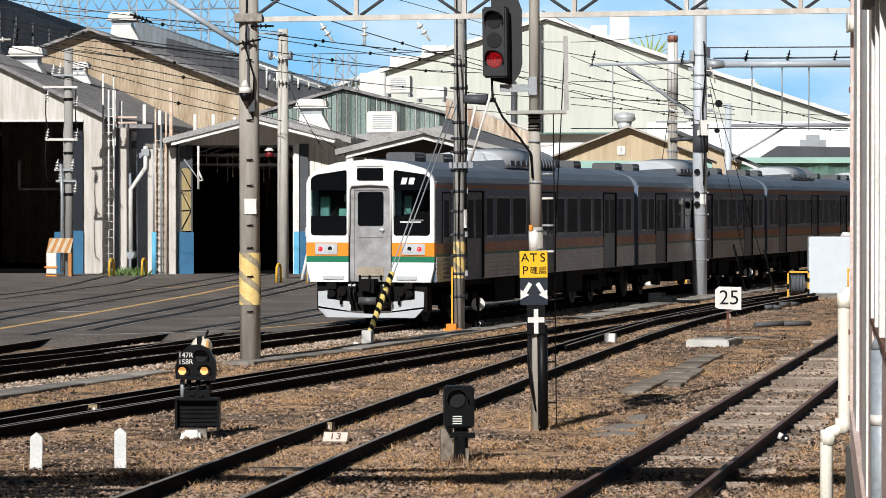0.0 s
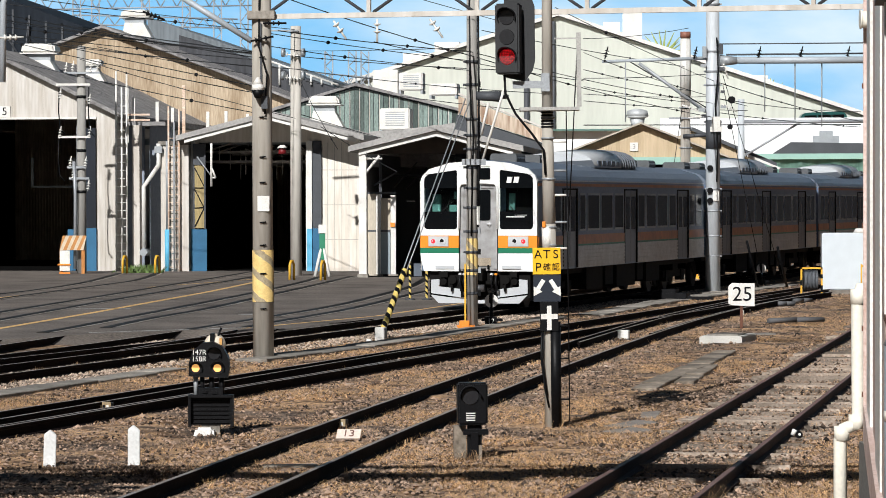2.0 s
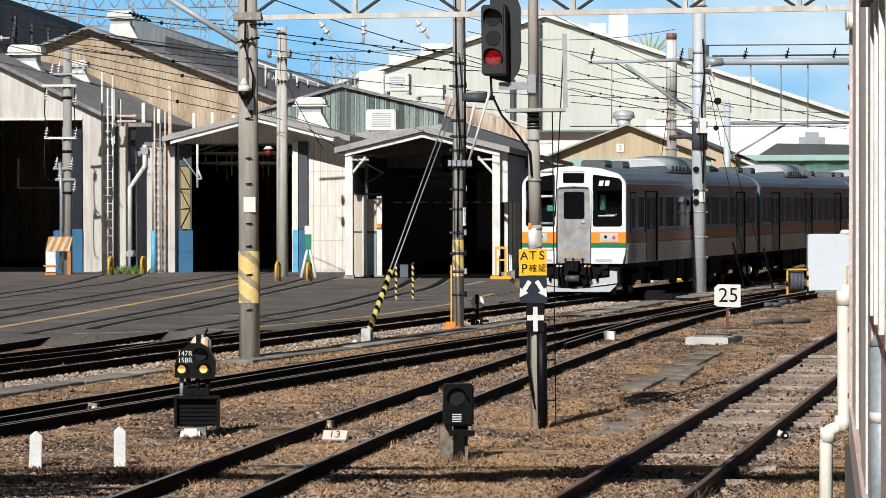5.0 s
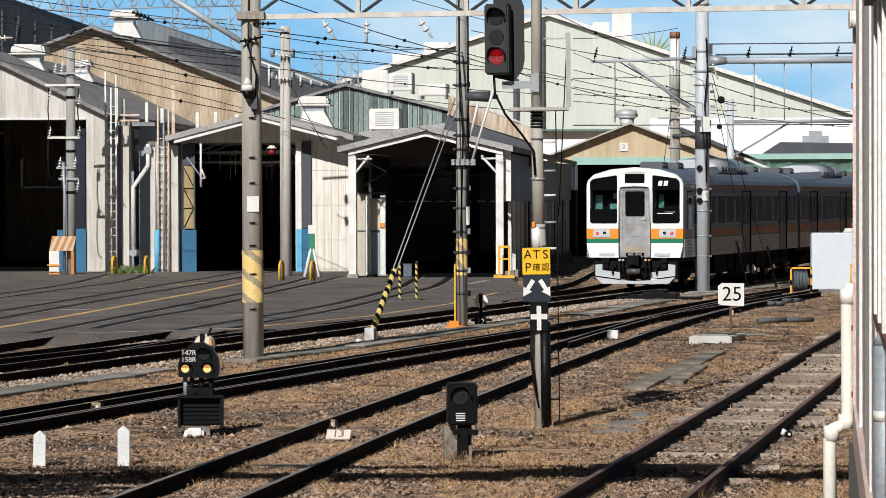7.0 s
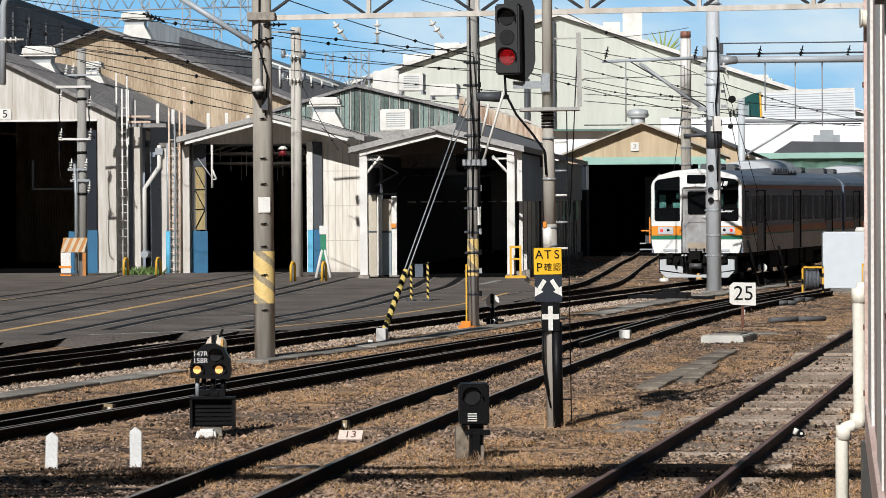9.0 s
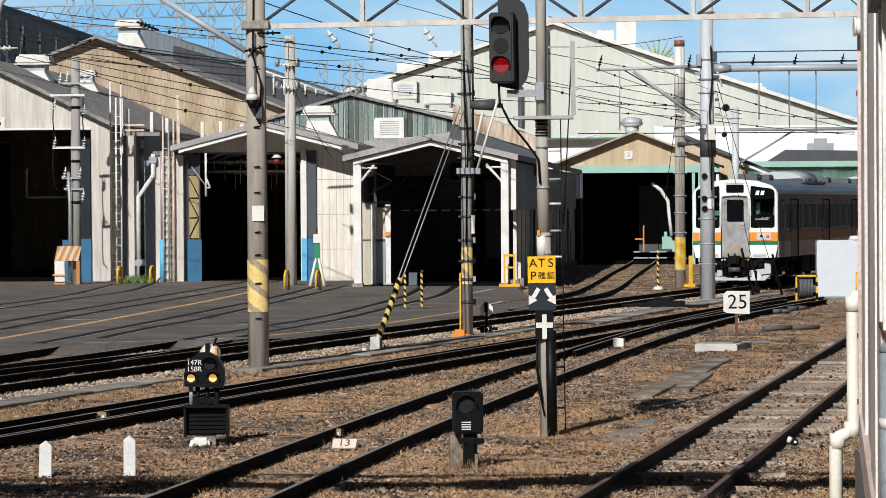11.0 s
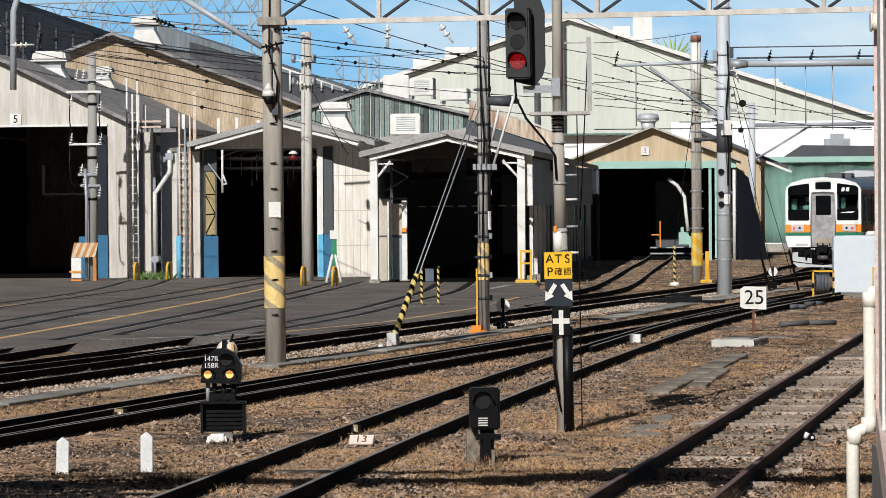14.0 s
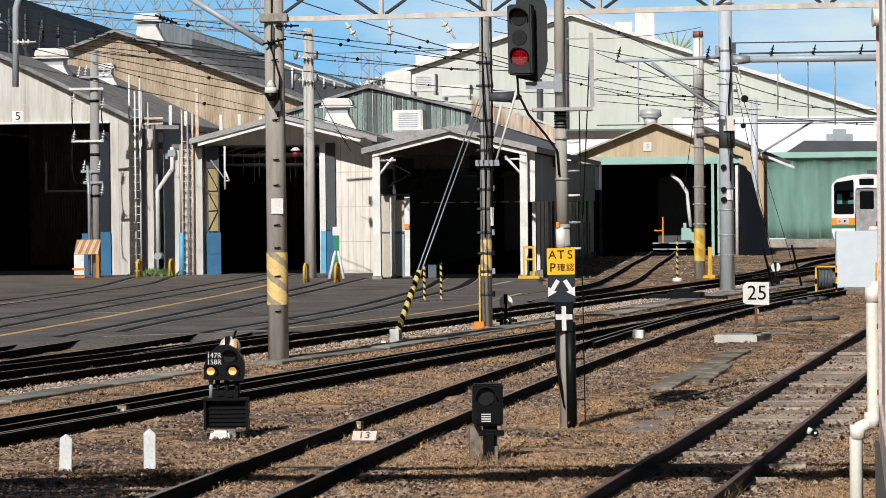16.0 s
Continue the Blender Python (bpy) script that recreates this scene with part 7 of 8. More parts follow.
part("bracket", B((-0.14, 0.16, -0.1, 0.06, 0.46, 0.56), (-0.08, -0.02, -0.12, -0.1, 0.5, 0.53), (0.03, 0.09, -0.12, -0.1, 0.49, 0.53)), BLACK, ds)
bx = part("relay_box", B((-0.22, 0.25, -0.05, 0.12, 0.12, 0.45), (-0.25, -0.22, -0.14, 0.12, 0.1, 0.47), (0.25, 0.28, -0.14, 0.12, 0.1, 0.47), (-0.25, 0.28, -0.16, -0.04, 0.45, 0.48)), BLACK, ds, "black louvred box")
for i in range(6):
    part("louvre", B((-0.2, 0.23, -0.07, -0.05, 0.14 + 0.05 * i, 0.15 + 0.05 * i)), BLACK, bx)
bm = B((-0.19, 0.07, -0.25, -0.05, -0.03, 0.09))
for v in bm.verts:
    if v.co.z > 0:
        v.co.x *= 0.8
        v.co.z += random.uniform(-0.01, 0.02)
bmesh.ops.bevel(bm, geom=bm.edges[:], offset=0.03, segments=3, affect="EDGES")
part("white_stone", bm, WHITE_PAINT, ds, "white painted foot stone")
part("foot", B((-0.1, 0.12, -0.03, 0.1, -0.1, 0.12)), SLAB, ds)

rp = thing("track_signal_box", "black low signal box on a short stand", "signal box", pose(0.17, 34.65, GROUND, 0, 0, 4))
bm = B((-0.16, 0.16, -0.12, 0.14, 0.38, 0.83))
bmesh.ops.bevel(bm, geom=bm.edges[:], offset=0.018, segments=2, affect="EDGES")
c = part("casing", bm, BLACK, rp)
part("lens", TUBE(((-0.03, -0.12, 0.69), (-0.03, -0.135, 0.69), 0.095, 0.09, 20)), DULL_LENS, c)
bm = bmesh.new()
for k in range(12):
    a0, a1 = radians(15 * k), radians(15 * (k + 1))
    q = [bm.verts.new((-0.03 + r * math.cos(a), y, 0.69 + r * math.sin(a))) for r in (0.105, 0.115) for a, y in ((a0, -0.12), (a1, -0.12), (a1, -0.2), (a0, -0.2))]
    for f in ((0, 1, 2, 3), (7, 6, 5, 4), (2, 6, 7, 3)):
        bm.faces.new([q[i] for i in f])
part("hood", bm, BLACK, c)
for i in range(4):
    part("white_bar", B((-0.075, 0.025, -0.128, -0.12, 0.425 + i * 0.025, 0.437 + i * 0.025)), WHITE_PAINT, c)
part("stand", B((-0.05, 0.1, -0.05, 0.06, 0.0, 0.38), (-0.1, 0.17, -0.08, -0.03, 0.27, 0.33), (-0.02, 0.06, -0.1, 0.0, 0.06, 0.3)), BLACK, rp)
part("post_foot", B((-0.19, -0.06, 0.05, 0.2, -0.1, 0.36), (0.02, 0.1, -0.08, 0.02, -0.1, 0.16)), OLD_SLAB, rp, "weathered concrete foot")

# ---- small yard things ----
def stake(x, y, h, w, tilt):
    s = thing("marker_stake", "white painted concrete marker stake in dry grass", "marker post", pose(x, y, GROUND, 0, tilt, 8), group="marker stakes")
    bm = bmesh.new()
    prism(bm, [(-w / 2, -0.15), (w / 2, -0.15), (w / 2, h - 0.05), (0, h), (-w / 2, h - 0.05)], -w / 2, w / 2)
    bmesh.ops.bevel(bm, geom=bm.edges[:], offset=0.008, segments=1, affect="EDGES")
    part("post", bm, mat("white_stake_paint", (0.78, 0.78, 0.77), 0.6, var=0.1, scale=5, stain=(0.66, 0.65, 0.63)), s)


stake(-4.29, 33.9, 0.38, 0.13, 1.5)
stake(-3.40, 33.9, 0.43, 0.125, 0)

s25 = thing("distance_sign", "white square sign with number on a rusty post", "sign", pose(6.12, 69.1, GROUND, 0, 0, -3))
bm = bmesh.new()
prism(bm, [(-0.28, 0.56), (-0.2, 0.52), (0.28, 0.50), (0.28, 0.99), (-0.2, 1.0), (-0.28, 0.93)], -0.02, 0.0)
brd = part("board", bm, WHITE_PAINT, s25)
text("numeral", "25", 0.44, BLACK, brd, pose(0.02, -0.024, 0.75))
part("post", B((-0.03, 0.03, 0.002, 0.04, -0.1, 1.0)), RUSTED, s25, "rusty steel post")

pl = thing("ground_number_plate", "white number plate on the ground", "sign", pose(-1.26, 37.4, GROUND + 0.02, -50, 0, -8))
part("board", B((-0.14, 0.14, -0.01, 0.01, 0.0, 0.15)), mat("pinkish_white", (0.74, 0.62, 0.54), 0.6, var=0.15, scale=8), pl)
text("numeral", "13", 0.15, mat("faded_brown_ink", (0.16, 0.07, 0.05), 0.7), pl, pose(0.0, -0.014, 0.075))
bd = thing("loose_board", "pale weathered board lying in dry grass", "board", pose(-1.73, 33.6, GROUND, 0, 0, 12))
bm = B((-0.3, 0.28, -0.09, 0.09, -0.02, 0.035))
bmesh.ops.bevel(bm, geom=bm.edges[:], offset=0.008, segments=1, affect="EDGES")
part("board", bm, mat("pale_board", (0.52, 0.46, 0.38), 0.85, var=0.3, scale=3), bd)
for x, y in ((-1.44, 39.1), (-4.65, 42.5)):
    rl = thing("rail_fitting", "brass and black fitting by the rail foot", "rail fitting", pose(x, y, GROUND, 0, 0, -10))
    part("casing", B((-0.12, 0.12, -0.07, 0.05, 0, 0.13)), BLACK, rl)
    part("brass_plate", B((-0.1, 0.11, -0.082, -0.07, 0.05, 0.14)), mat("brass_beige", (0.34, 0.25, 0.14), 0.6, 0.1, var=0.4, scale=14), rl, "brass-coloured plate")
    for d in (-0.05, 0.02, 0.07):
        part("slot", B((d - 0.018, d + 0.012, -0.088, -0.082, 0.06, 0.10)), BLACK if d < 0.05 else WHITE_PAINT, rl)
for x, y in ((3.9, 37.1), ):
    b = thing("rail_fitting", "small white and black bolt fitting on the rail", "rail fitting", pose(x, y, -0.04), group="rail fittings")
    part("casing", TUBE(((-0.03, -0.03, -0.03), (0.0, -0.03, 0.035), 0.024, 0.03, 10)), WHITE_PAINT, b)
    part("nut", TUBE(((0.045, -0.05, -0.025), (0.045, 0.05, -0.025), 0.045, 0.045, 10)), BLACK, b)
    part("bolt", TUBE(((0.05, -0.06, -0.02), (0.05, -0.05, -0.02), 0.016, 0.016, 8)), WHITE_PAINT, b)

bl = thing("concrete_slab", "pale concrete manhole slab above the gravel", "slab", pose(5.35, 63.4, GROUND, 0, 0, -16))
bm = B((-0.42, 0.42, -0.75, 0.75, -0.1, 0.13))
bmesh.ops.bevel(bm, geom=bm.edges[:], offset=0.02, segments=2, affect="EDGES")
part("slab", bm, mat("grey_slab", (0.56, 0.54, 0.50), 0.9, var=0.25, scale=3), bl)
part("lid", B((-0.3, 0.3, -0.5, 0.4, 0.13, 0.155)), SLAB, bl)
for x, y, w_, d_, a_ in ((2.15, 39.8, 0.3, 0.9, -30), (2.5, 41.6, 0.25, 0.7, -8), (2.05, 38.7, 0.34, 0.5, -50), (6.3, 66.5, 0.5, 0.4, 20)):
    t = thing("loose_slab", "flat grey concrete cover slab lying in dry grass", "slab", pose(x, y, GROUND - 0.02, random.uniform(-3, 3), random.uniform(-3, 3), a_), group="loose slabs")
    bm = B((-w_ / 2, w_ / 2, -d_ / 2, d_ / 2, -0.05, 0.045))
    bmesh.ops.bevel(bm, geom=bm.edges[:], offset=0.012, segments=1, affect="EDGES")
    part("slab", bm, mat("dusty_slab", (0.24, 0.215, 0.19), 0.9, var=0.3, scale=3), t)
for x, y, r in ((3.38, 64.9, 0.11), (6.9, 78.0, 0.07), (7.2, 79.5, 0.06), (-1.7, 63.0, 0.05)):
    w = thing("white_marker_block", "small white block beside the rails", "marker block", pose(x, y, GROUND, 0, 0, -12), group="small markers")
    bm = B((-r, r, -r, r, -0.05, r * 1.5))
    bmesh.ops.bevel(bm, geom=bm.edges[:], offset=r * 0.15, segments=1, affect="EDGES")
    part("block", bm, WHITE_PAINT, w)
for x, y, L, a in ((7.65, 72.5, 1.5, 62), (9.3, 86.5, 0.9, 40), (8.6, 84.0, 0.5, 70)):
    t = thing("rubber_pipe", "short length of dark rubber pipe on gravel", "pipe", pose(x, y, GROUND + 0.08, 0, 0, -a))
    part("tube", TUBE(((0, -L / 2, -0.01), (0, 0.0, 0.0), 0.06, 0.06, 12), ((0, 0.0, 0.0), (0, L / 2, -0.01), 0.06, 0.055, 12)), mat("old_rubber", (0.10, 0.10, 0.105), 0.7), t)

pm = thing("point_machine", "black point machine beside the turnout", "point machine", pose(5.95, 89.5, GROUND, 0, 0, -16))
bm = B((-0.45, 0.5, -0.3, 0.3, 0.0, 0.2), (-1.3, 1.2, -0.12, 0.12, 0.0, 0.1), (-0.25, 0.2, -0.25, 0.25, 0.2, 0.3), (-0.9, -0.5, -0.2, 0.2, 0.0, 0.14))
part("casing", bm, BLACK, pm)

for x, y, nm in ((0.78, 71.4, "12"), (9.9, 104.5, "")):
    pi = thing("point_indicator", "black stand with white disc beside the rails", "point indicator", pose(x, y, GROUND), group="point indicators")
    part("stem", TUBE(((0, 0, 0), (0, 0, 0.5), 0.05, 0.04, 10)), BLACK, pi)
    part("base", B((-0.14, 0.12, -0.12, 0.12, -0.05, 0.2), (-0.22, 0.25, -0.05, 0.05, 0.1, 0.16)), BLACK, pi)
    part("disc", TUBE(((0.0, -0.03, 0.55), (0.0, 0.03, 0.55), 0.15, 0.15, 20)), WHITE_PAINT, pi, "white round disc")
    part("blade", B((-0.05, 0.03, -0.035, 0.035, 0.5, 0.72)), BLACK, pi)
    if nm:
        text("numeral", nm, 0.16, WHITE_PAINT, pi, pose(-0.01, -0.124, 0.1))

cab = thing("equipment_cabinet", "tall white equipment cabinet", "cabinet", pose(11.35, 94.6, GROUND, 0, 0, -3))
bm = B((-0.6, 0.7, 0, 0.7, 0.12, 1.80))
bmesh.ops.bevel(bm, geom=bm.edges[:], offset=0.03, segments=2, affect="EDGES")
part("casing", bm, mat("cabinet_white", (0.62, 0.67, 0.71), 0.45, var=0.08), cab)
part("plinth", B((-0.66, 0.76, -0.04, 0.74, -0.1, 0.12)), SLAB, cab)
part("top_knob", TUBE(((0.52, 0.2, 1.8), (0.52, 0.2, 1.93), 0.2, 0.13, 14)), WHITE_PAINT, cab)
part("hinge", B((-0.62, -0.6, 0.1, 0.16, 0.5, 0.56), (-0.62, -0.6, 0.1, 0.16, 1.4, 1.46)), GREY_STEEL, cab)
rr = thing("cable_reel_guard", "cable reel in a yellow and black guard frame", "cable reel", pose(10.28, 93.2, GROUND))
part("frame", B((-0.32, -0.27, -0.05, 0.0, 0, 0.82), (0.27, 0.32, -0.05, 0.0, 0, 0.82), (-0.32, 0.32, -0.05, 0, 0.77, 0.82)), YELLOW, rr)
for b_ in ((-0.325, -0.265, -0.055, 0.005, 0.3, 0.45), (0.265, 0.325, -0.055, 0.005, 0.1, 0.3), (0.265, 0.325, -0.055, 0.005, 0.5, 0.62)):
    part("stripe", B(b_), BLACK, rr)
part("reel", TUBE(*[((-0.2 + 0.04 * i, 0.2, 0.45), (-0.165 + 0.04 * i, 0.2, 0.45), 0.28 + 0.02 * (i % 2), 0.3 - 0.02 * (i % 2), 20) for i in range(10)]), mat("reel_grey", (0.11, 0.12, 0.135), 0.6, var=0.5, scale=14), rr, "dark coiled cable")
part("post", B((-0.3, -0.24, 0.0, 0.05, -0.1, 0.2), (0.24, 0.3, 0.0, 0.05, -0.1, 0.2)), SLAB, rr)
hr = thing("hand_rail", "thin yellow and white rail by the cabinet", "hand rail", pose(11.55, 91.0, GROUND))
part("rail", TUBE(((-0.1, 0, 0), (-0.1, 0, 0.95), 0.025, 0.025, 8), ((-0.1, 0, 0.9), (0.3, 0, 0.9), 0.025, 0.025, 8)), YELLOW, hr)

ba = thing("barrier_board", "orange and white striped barrier with small white sign", "barrier", pose(-13.85, 116.4, -0.01, 0, 0, -5))
STRIPES = [mat("faded_orange", (0.52, 0.23, 0.07), 0.6, var=0.25), mat("faded_cream", (0.62, 0.52, 0.38), 0.6)]
for i in range(8):
    bm = bmesh.new()
    x = -0.5 + i * 0.125
    f = [bm.verts.new((max(-0.5, min(0.5, a)), y, z)) for y in (0, 0.03) for a, z in ((x - 0.12, 0.85), (x + 0.005, 0.85), (x + 0.245, 1.38), (x + 0.12, 1.38))]
    for q in ((0, 1, 2, 3), (7, 6, 5, 4), (0, 4, 5, 1), (1, 5, 6, 2), (2, 6, 7, 3), (3, 7, 4, 0)):
        try:
            bm.faces.new([f[k] for k in q])
        except ValueError:
            pass
    part("stripe", bm, STRIPES[i % 2], ba, "faded orange stripe" if i % 2 == 0 else "faded cream stripe")
for a_ in (0.3, -0.5):
    part("leg", B((a_, a_ + 0.12, 0.03, 0.1, 0, 0.85)), mat("brown_orange", (0.5, 0.2, 0.05), 0.6), ba)
part("small_sign", B((-0.48, -0.12, -0.04, 0.0, 0.1, 0.84)), WHITE_PAINT, ba, "white notice")
for b_ in ((-0.55, -0.08, -0.08, -0.04, 0.3, 0.36), (-0.5, -0.1, -0.08, -0.04, 0.0, 0.05)):
    part("rail", B(b_), ORANGE, ba)


def hoop(x, y, h):
    t = thing("hoop_guard", "small yellow steel hoop guard", "bollard", pose(x, y, -0.01, 0, 0, 70), group="yellow hoop guards")
    part("hoop", pipe(bmesh.new(), [(-0.18, 0, 0), (-0.17, 0, h * 0.8), (-0.08, 0, h), (0.08, 0, h), (0.17, 0, h * 0.8), (0.18, 0, 0)], 0.045, 8), YELLOW, t)


for x, y in ((-12.0, 116.6), (-10.85, 116.9), (-5.45, 106.8), (-4.4, 106.4)):
    hoop(x, y, 0.62)
gs = thing("wheel_stop_stand", "green and white stand with splayed feet", "stand", pose(-4.62, 111.3, -0.01))
part("mast", B((-0.1, 0.1, -0.05, 0.05, 0.6, 1.75)), mat("deep_green", (0.03, 0.22, 0.12), 0.5), gs)
part("head", B((-0.13, 0.13, -0.08, -0.05, 1.5, 1.8)), WHITE_PAINT, gs)
part("foot", TUBE(((-0.04, 0, 1.0), (-0.25, -0.2, 0.0), 0.05, 0.06, 6), ((0.04, 0, 1.0), (0.25, -0.2, 0.0), 0.05, 0.06, 6), ((0, 0, 0.9), (0, 0.4, 0), 0.05, 0.05, 6)), WHITE_PAINT, gs)
for x, y in ((-1.22, 85.2), (-0.78, 85.4)):
    c = thing("chain_post", "thin black and yellow chain post", "post", pose(x, y, -0.01), group="chain posts")
    part("post", sleeve(0.035, 0.0, 1.02, 0.16, 12, 70, turns=1), [mat("cover_yellow", (0.72, 0.55, 0.16)), BLACK], c)
    part("foot", TUBE(((0, 0, 0), (0, 0, 0.04), 0.14, 0.12, 12)), TIN_DARK, c)
cs = thing("hanging_sign", "dark notice hanging between the chain posts", "sign")
part("board", B((-1.12, -0.9, 85.2, 85.22, 0.62, 0.96)), mat("slate_sign", (0.10, 0.12, 0.15), 0.5), cs)
part("chain", wire(bmesh.new(), (-1.22, 85.2, 0.98), (-0.78, 85.4, 0.98), 0.012, 0.02), BLACK, cs)
sp = thing("chain_post", "thin yellow and white striped post by the tan shed", "post", pose(7.0, 109.0, GROUND))
part("post", sleeve(0.04, 0.1, 1.35, 0.2, 12, 70, turns=1), [mat("cover_yellow", (0.72, 0.55, 0.16)), BLACK], sp)
part("foot", TUBE(((0, 0, 0), (0, 0, 0.12), 0.2, 0.14, 12)), WHITE_PAINT, sp)
part("stay", TUBE(((0, 0, 1.3), (0.7, 0.5, 6), 0.012, 0.012, 5)), BLACK, sp)

# ---- platform and the building on it ----
pf = thing("platform", "concrete station platform", "platform", kind="structure")
part("deck", B((-6, 12, -40, 5.5, GROUND - 0.05, 1.0), (2.74, 12, 5.5, 21.9, GROUND - 0.05, 1.0)), mat("platform_concrete", (0.16, 0.155, 0.145), 0.9, var=0.3, scale=1), pf)
wl = thing("platform_building", "pale pink and white clad building on the platform", "building", pose(2.80, 22.0, 1.0, 0, 0, -6.7))
WIN_GREY = mat("dusty_window", (0.42, 0.46, 0.49), 0.35, 0.1, var=0.15, scale=2)
part("core", B((0.06, 5.0, -18, 0.0, 0, 4.2)), mat("pale_cladding", (0.72, 0.64, 0.61), 0.6, var=0.1), wl)
part("corner_post", B((-0.02, 0.10, -0.14, 0.03, 0, 4.2)), PINK, wl, "rust-specked pink corner post")
for a, b, f, m_ in ((-2.3, -0.3, 0.0, TRIM_WHITE), (-2.6, -2.32, 0.03, RUSTED), (-4.9, -2.62, 0.015, PINK), (-6.7, -4.92, 0.0, TRIM_WHITE), (-7.8, -6.72, 0.01, PINK)):
    part("pilaster", B((f, 0.06, a, b, 0, 4.2)), m_, wl)
for i in range(3):
    a = -7.95 - i * 3.3
    wn = part("window", B((0.03, 0.06, a - 3.0, a, 1.15, 2.5)), WIN_GREY, wl, "dusty grey window")
    part("sill", B((0.0, 0.06, a - 3.1, a + 0.1, 1.12, 1.15)), RUSTED, wn)
    # Dark bar drawn for the shade along the window head.
    part("head_bar", B((-0.04, 0.06, a - 3.1, a + 0.1, 2.5, 2.57)), TIN_DARK, wn)
    for k in (0.0, -1.0, -2.0):
        part("mullion", B((0.0, 0.06, a + k - 0.18, a + k, 1.15, 2.5)), TRIM_WHITE, wn)
    part("lower_panel", B((0.02, 0.06, a - 3.2, a - 0.05, 0.26, 1.1)), PINK, wl)
part("skirting", B((-0.02, 0.06, -18, -0.2, 0.0, 0.25)), PINK, wl, "pale pink plinth")
for z in (0.3, 0.75, 1.45, 2.4, 3.3):
    part("bracket", B((-0.03, 0.0, -0.1, -0.04, z, z + 0.035)), RUSTED, wl)
dp = thing("drain_pipe", "ivory plastic drain pipe with an elbow", "drain pipe")
bm = bmesh.new()
pipe(bm, [(2.90, 22.1, 2.03), (2.765, 22.1, 2.03), (2.755, 22.1, 1.97), (2.76, 22.1, 1.16), (2.735, 22.1, 1.10), (2.66, 22.1, 1.07), (2.635, 22.1, 1.0), (2.635, 22.1, -0.15)], 0.046, 16)
for p_ in ((2.757, 22.1, 1.98), (2.745, 22.1, 1.12), (2.645, 22.1, 1.04)):
    tube(bm, (p_[0], p_[1], p_[2] - 0.05), (p_[0], p_[1], p_[2] + 0.05), 0.053, 0.053, 16)
part("pipe", bm, IVORY, dp)
up = thing("drain_stub", "white drain stub under the eave", "drain pipe")
part("pipe", TUBE(((2.735, 21.75, 3.86), (2.85, 21.75, 3.86), 0.058, 0.058, 16), ((2.735, 21.75, 3.86), (2.725, 21.75, 3.86), 0.066, 0.066, 16)), IVORY, up)
np_ = thing("near_post", "grey banded post on the platform edge", "post", pose(1.725, 12.6, 1.0))
part("post", TUBE(((0, 0, 0), (0, 0, 1.08), 0.05, 0.05, 16), ((0, 0, 1.08), (0, 0, 1.13), 0.055, 0.03, 16)), mat("blue_grey_steel", (0.33, 0.37, 0.40), 0.5, 0.2), np_)
for z in (0.42, 0.78):
    part("band", TUBE(((0, 0, z), (0, 0, z + 0.04), 0.053, 0.053, 16)), WHITE_PAINT, np_)

# unseen plain walls added behind and beside the view; the east one darkens train-side reflections
SHUT = mat("dark_closing_wall", (0.085, 0.085, 0.095), 0.9, var=0.3, scale=0.4)
for nm, b_ in (("wall_east", (48, 49, -60, 280, GROUND, 9)), ("wall_west", (-71, -70, -60, 280, GROUND, 8)), ("wall_south", (-70, 48, -61, -60, GROUND, 7))):
    tagged(part(nm, B(b_), SHUT), "unseen plain dark wall added to close the yard", "wall", kind="structure")

# ---- overhead wires ----
WIRE = mat("dark_wire", (0.02, 0.022, 0.024), 0.6, 0.3)


def overhead(a, b, r=0.014, sag=0.1, knobs=0):
    r *= 0.65
    w = thing("overhead_wire", "thin dark overhead wire across the yard", "overhead wire", group="overhead wires")
    part("wire", wire(bmesh.new(), a, b, r, sag), WIRE, w)
    for i in range(knobs):
        f = random.uniform(0.12, 0.88)
        p = Vector(a).lerp(Vector(b), f)
        p.z -= 4 * sag * f * (1 - f)
        bm = bmesh.new()
        bmesh.ops.create_icosphere(bm, subdivisions=1, radius=0.04)
        ob = part("insulator", bm, BLACK, w)
        ob.location = p


overhead((-8.28, 58, 6.2), (-3.5, 58, 5.69), 0.012, 0, 1)
overhead((-8.57, 60, 6.03), (-3.39, 57, 5.2), 0.014, 0.02, 1)
overhead((-8.57, 60, 5.9), (-3.39, 57, 5.24), 0.012, 0.03, 1)
overhead((-10.71, 75, 6.56), (-4.22, 70, 5.68), 0.014, 0.03, 1)
overhead((-11.42, 80, 6.68), (-3.54, 57, 4.54), 0.014, 0.05, 1)
def crossing(x0, y0, d0, x1, y1, d1, r=0.013, sag=0.04, knobs=1):
    """A wire given by its bearings from the viewing spot, across and up, and its distances."""
    overhead((x0 * d0, d0, 2.65 + y0 * d0), (x1 * d1, d1, 2.65 + y1 * d1), r, sag, knobs)


crossing(-0.148, 0.0648, 90, -0.0497, 0.0528, 113.1, 0.018, 0.05, 3)
crossing(-0.146, 0.0590, 75, -0.0610, 0.0440, 56.85, 0.013, 0.05, 2)
crossing(-0.146, 0.0562, 75, -0.0610, 0.0452, 56.85, 0.013, 0.03, 1)
crossing(-0.146, 0.0512, 80, -0.0610, 0.0412, 56.85, 0.013, 0.04, 2)
crossing(-0.146, 0.0536, 80, -0.0625, 0.0353, 56.85, 0.013, 0.04, 1)
crossing(-0.146, 0.0455, 80, -0.0625, 0.0270, 56.85, 0.012, 0.05, 1)
crossing(-0.0600, 0.0520, 56.85, 0.0050, 0.0430, 70.3, 0.012, 0.03, 3)
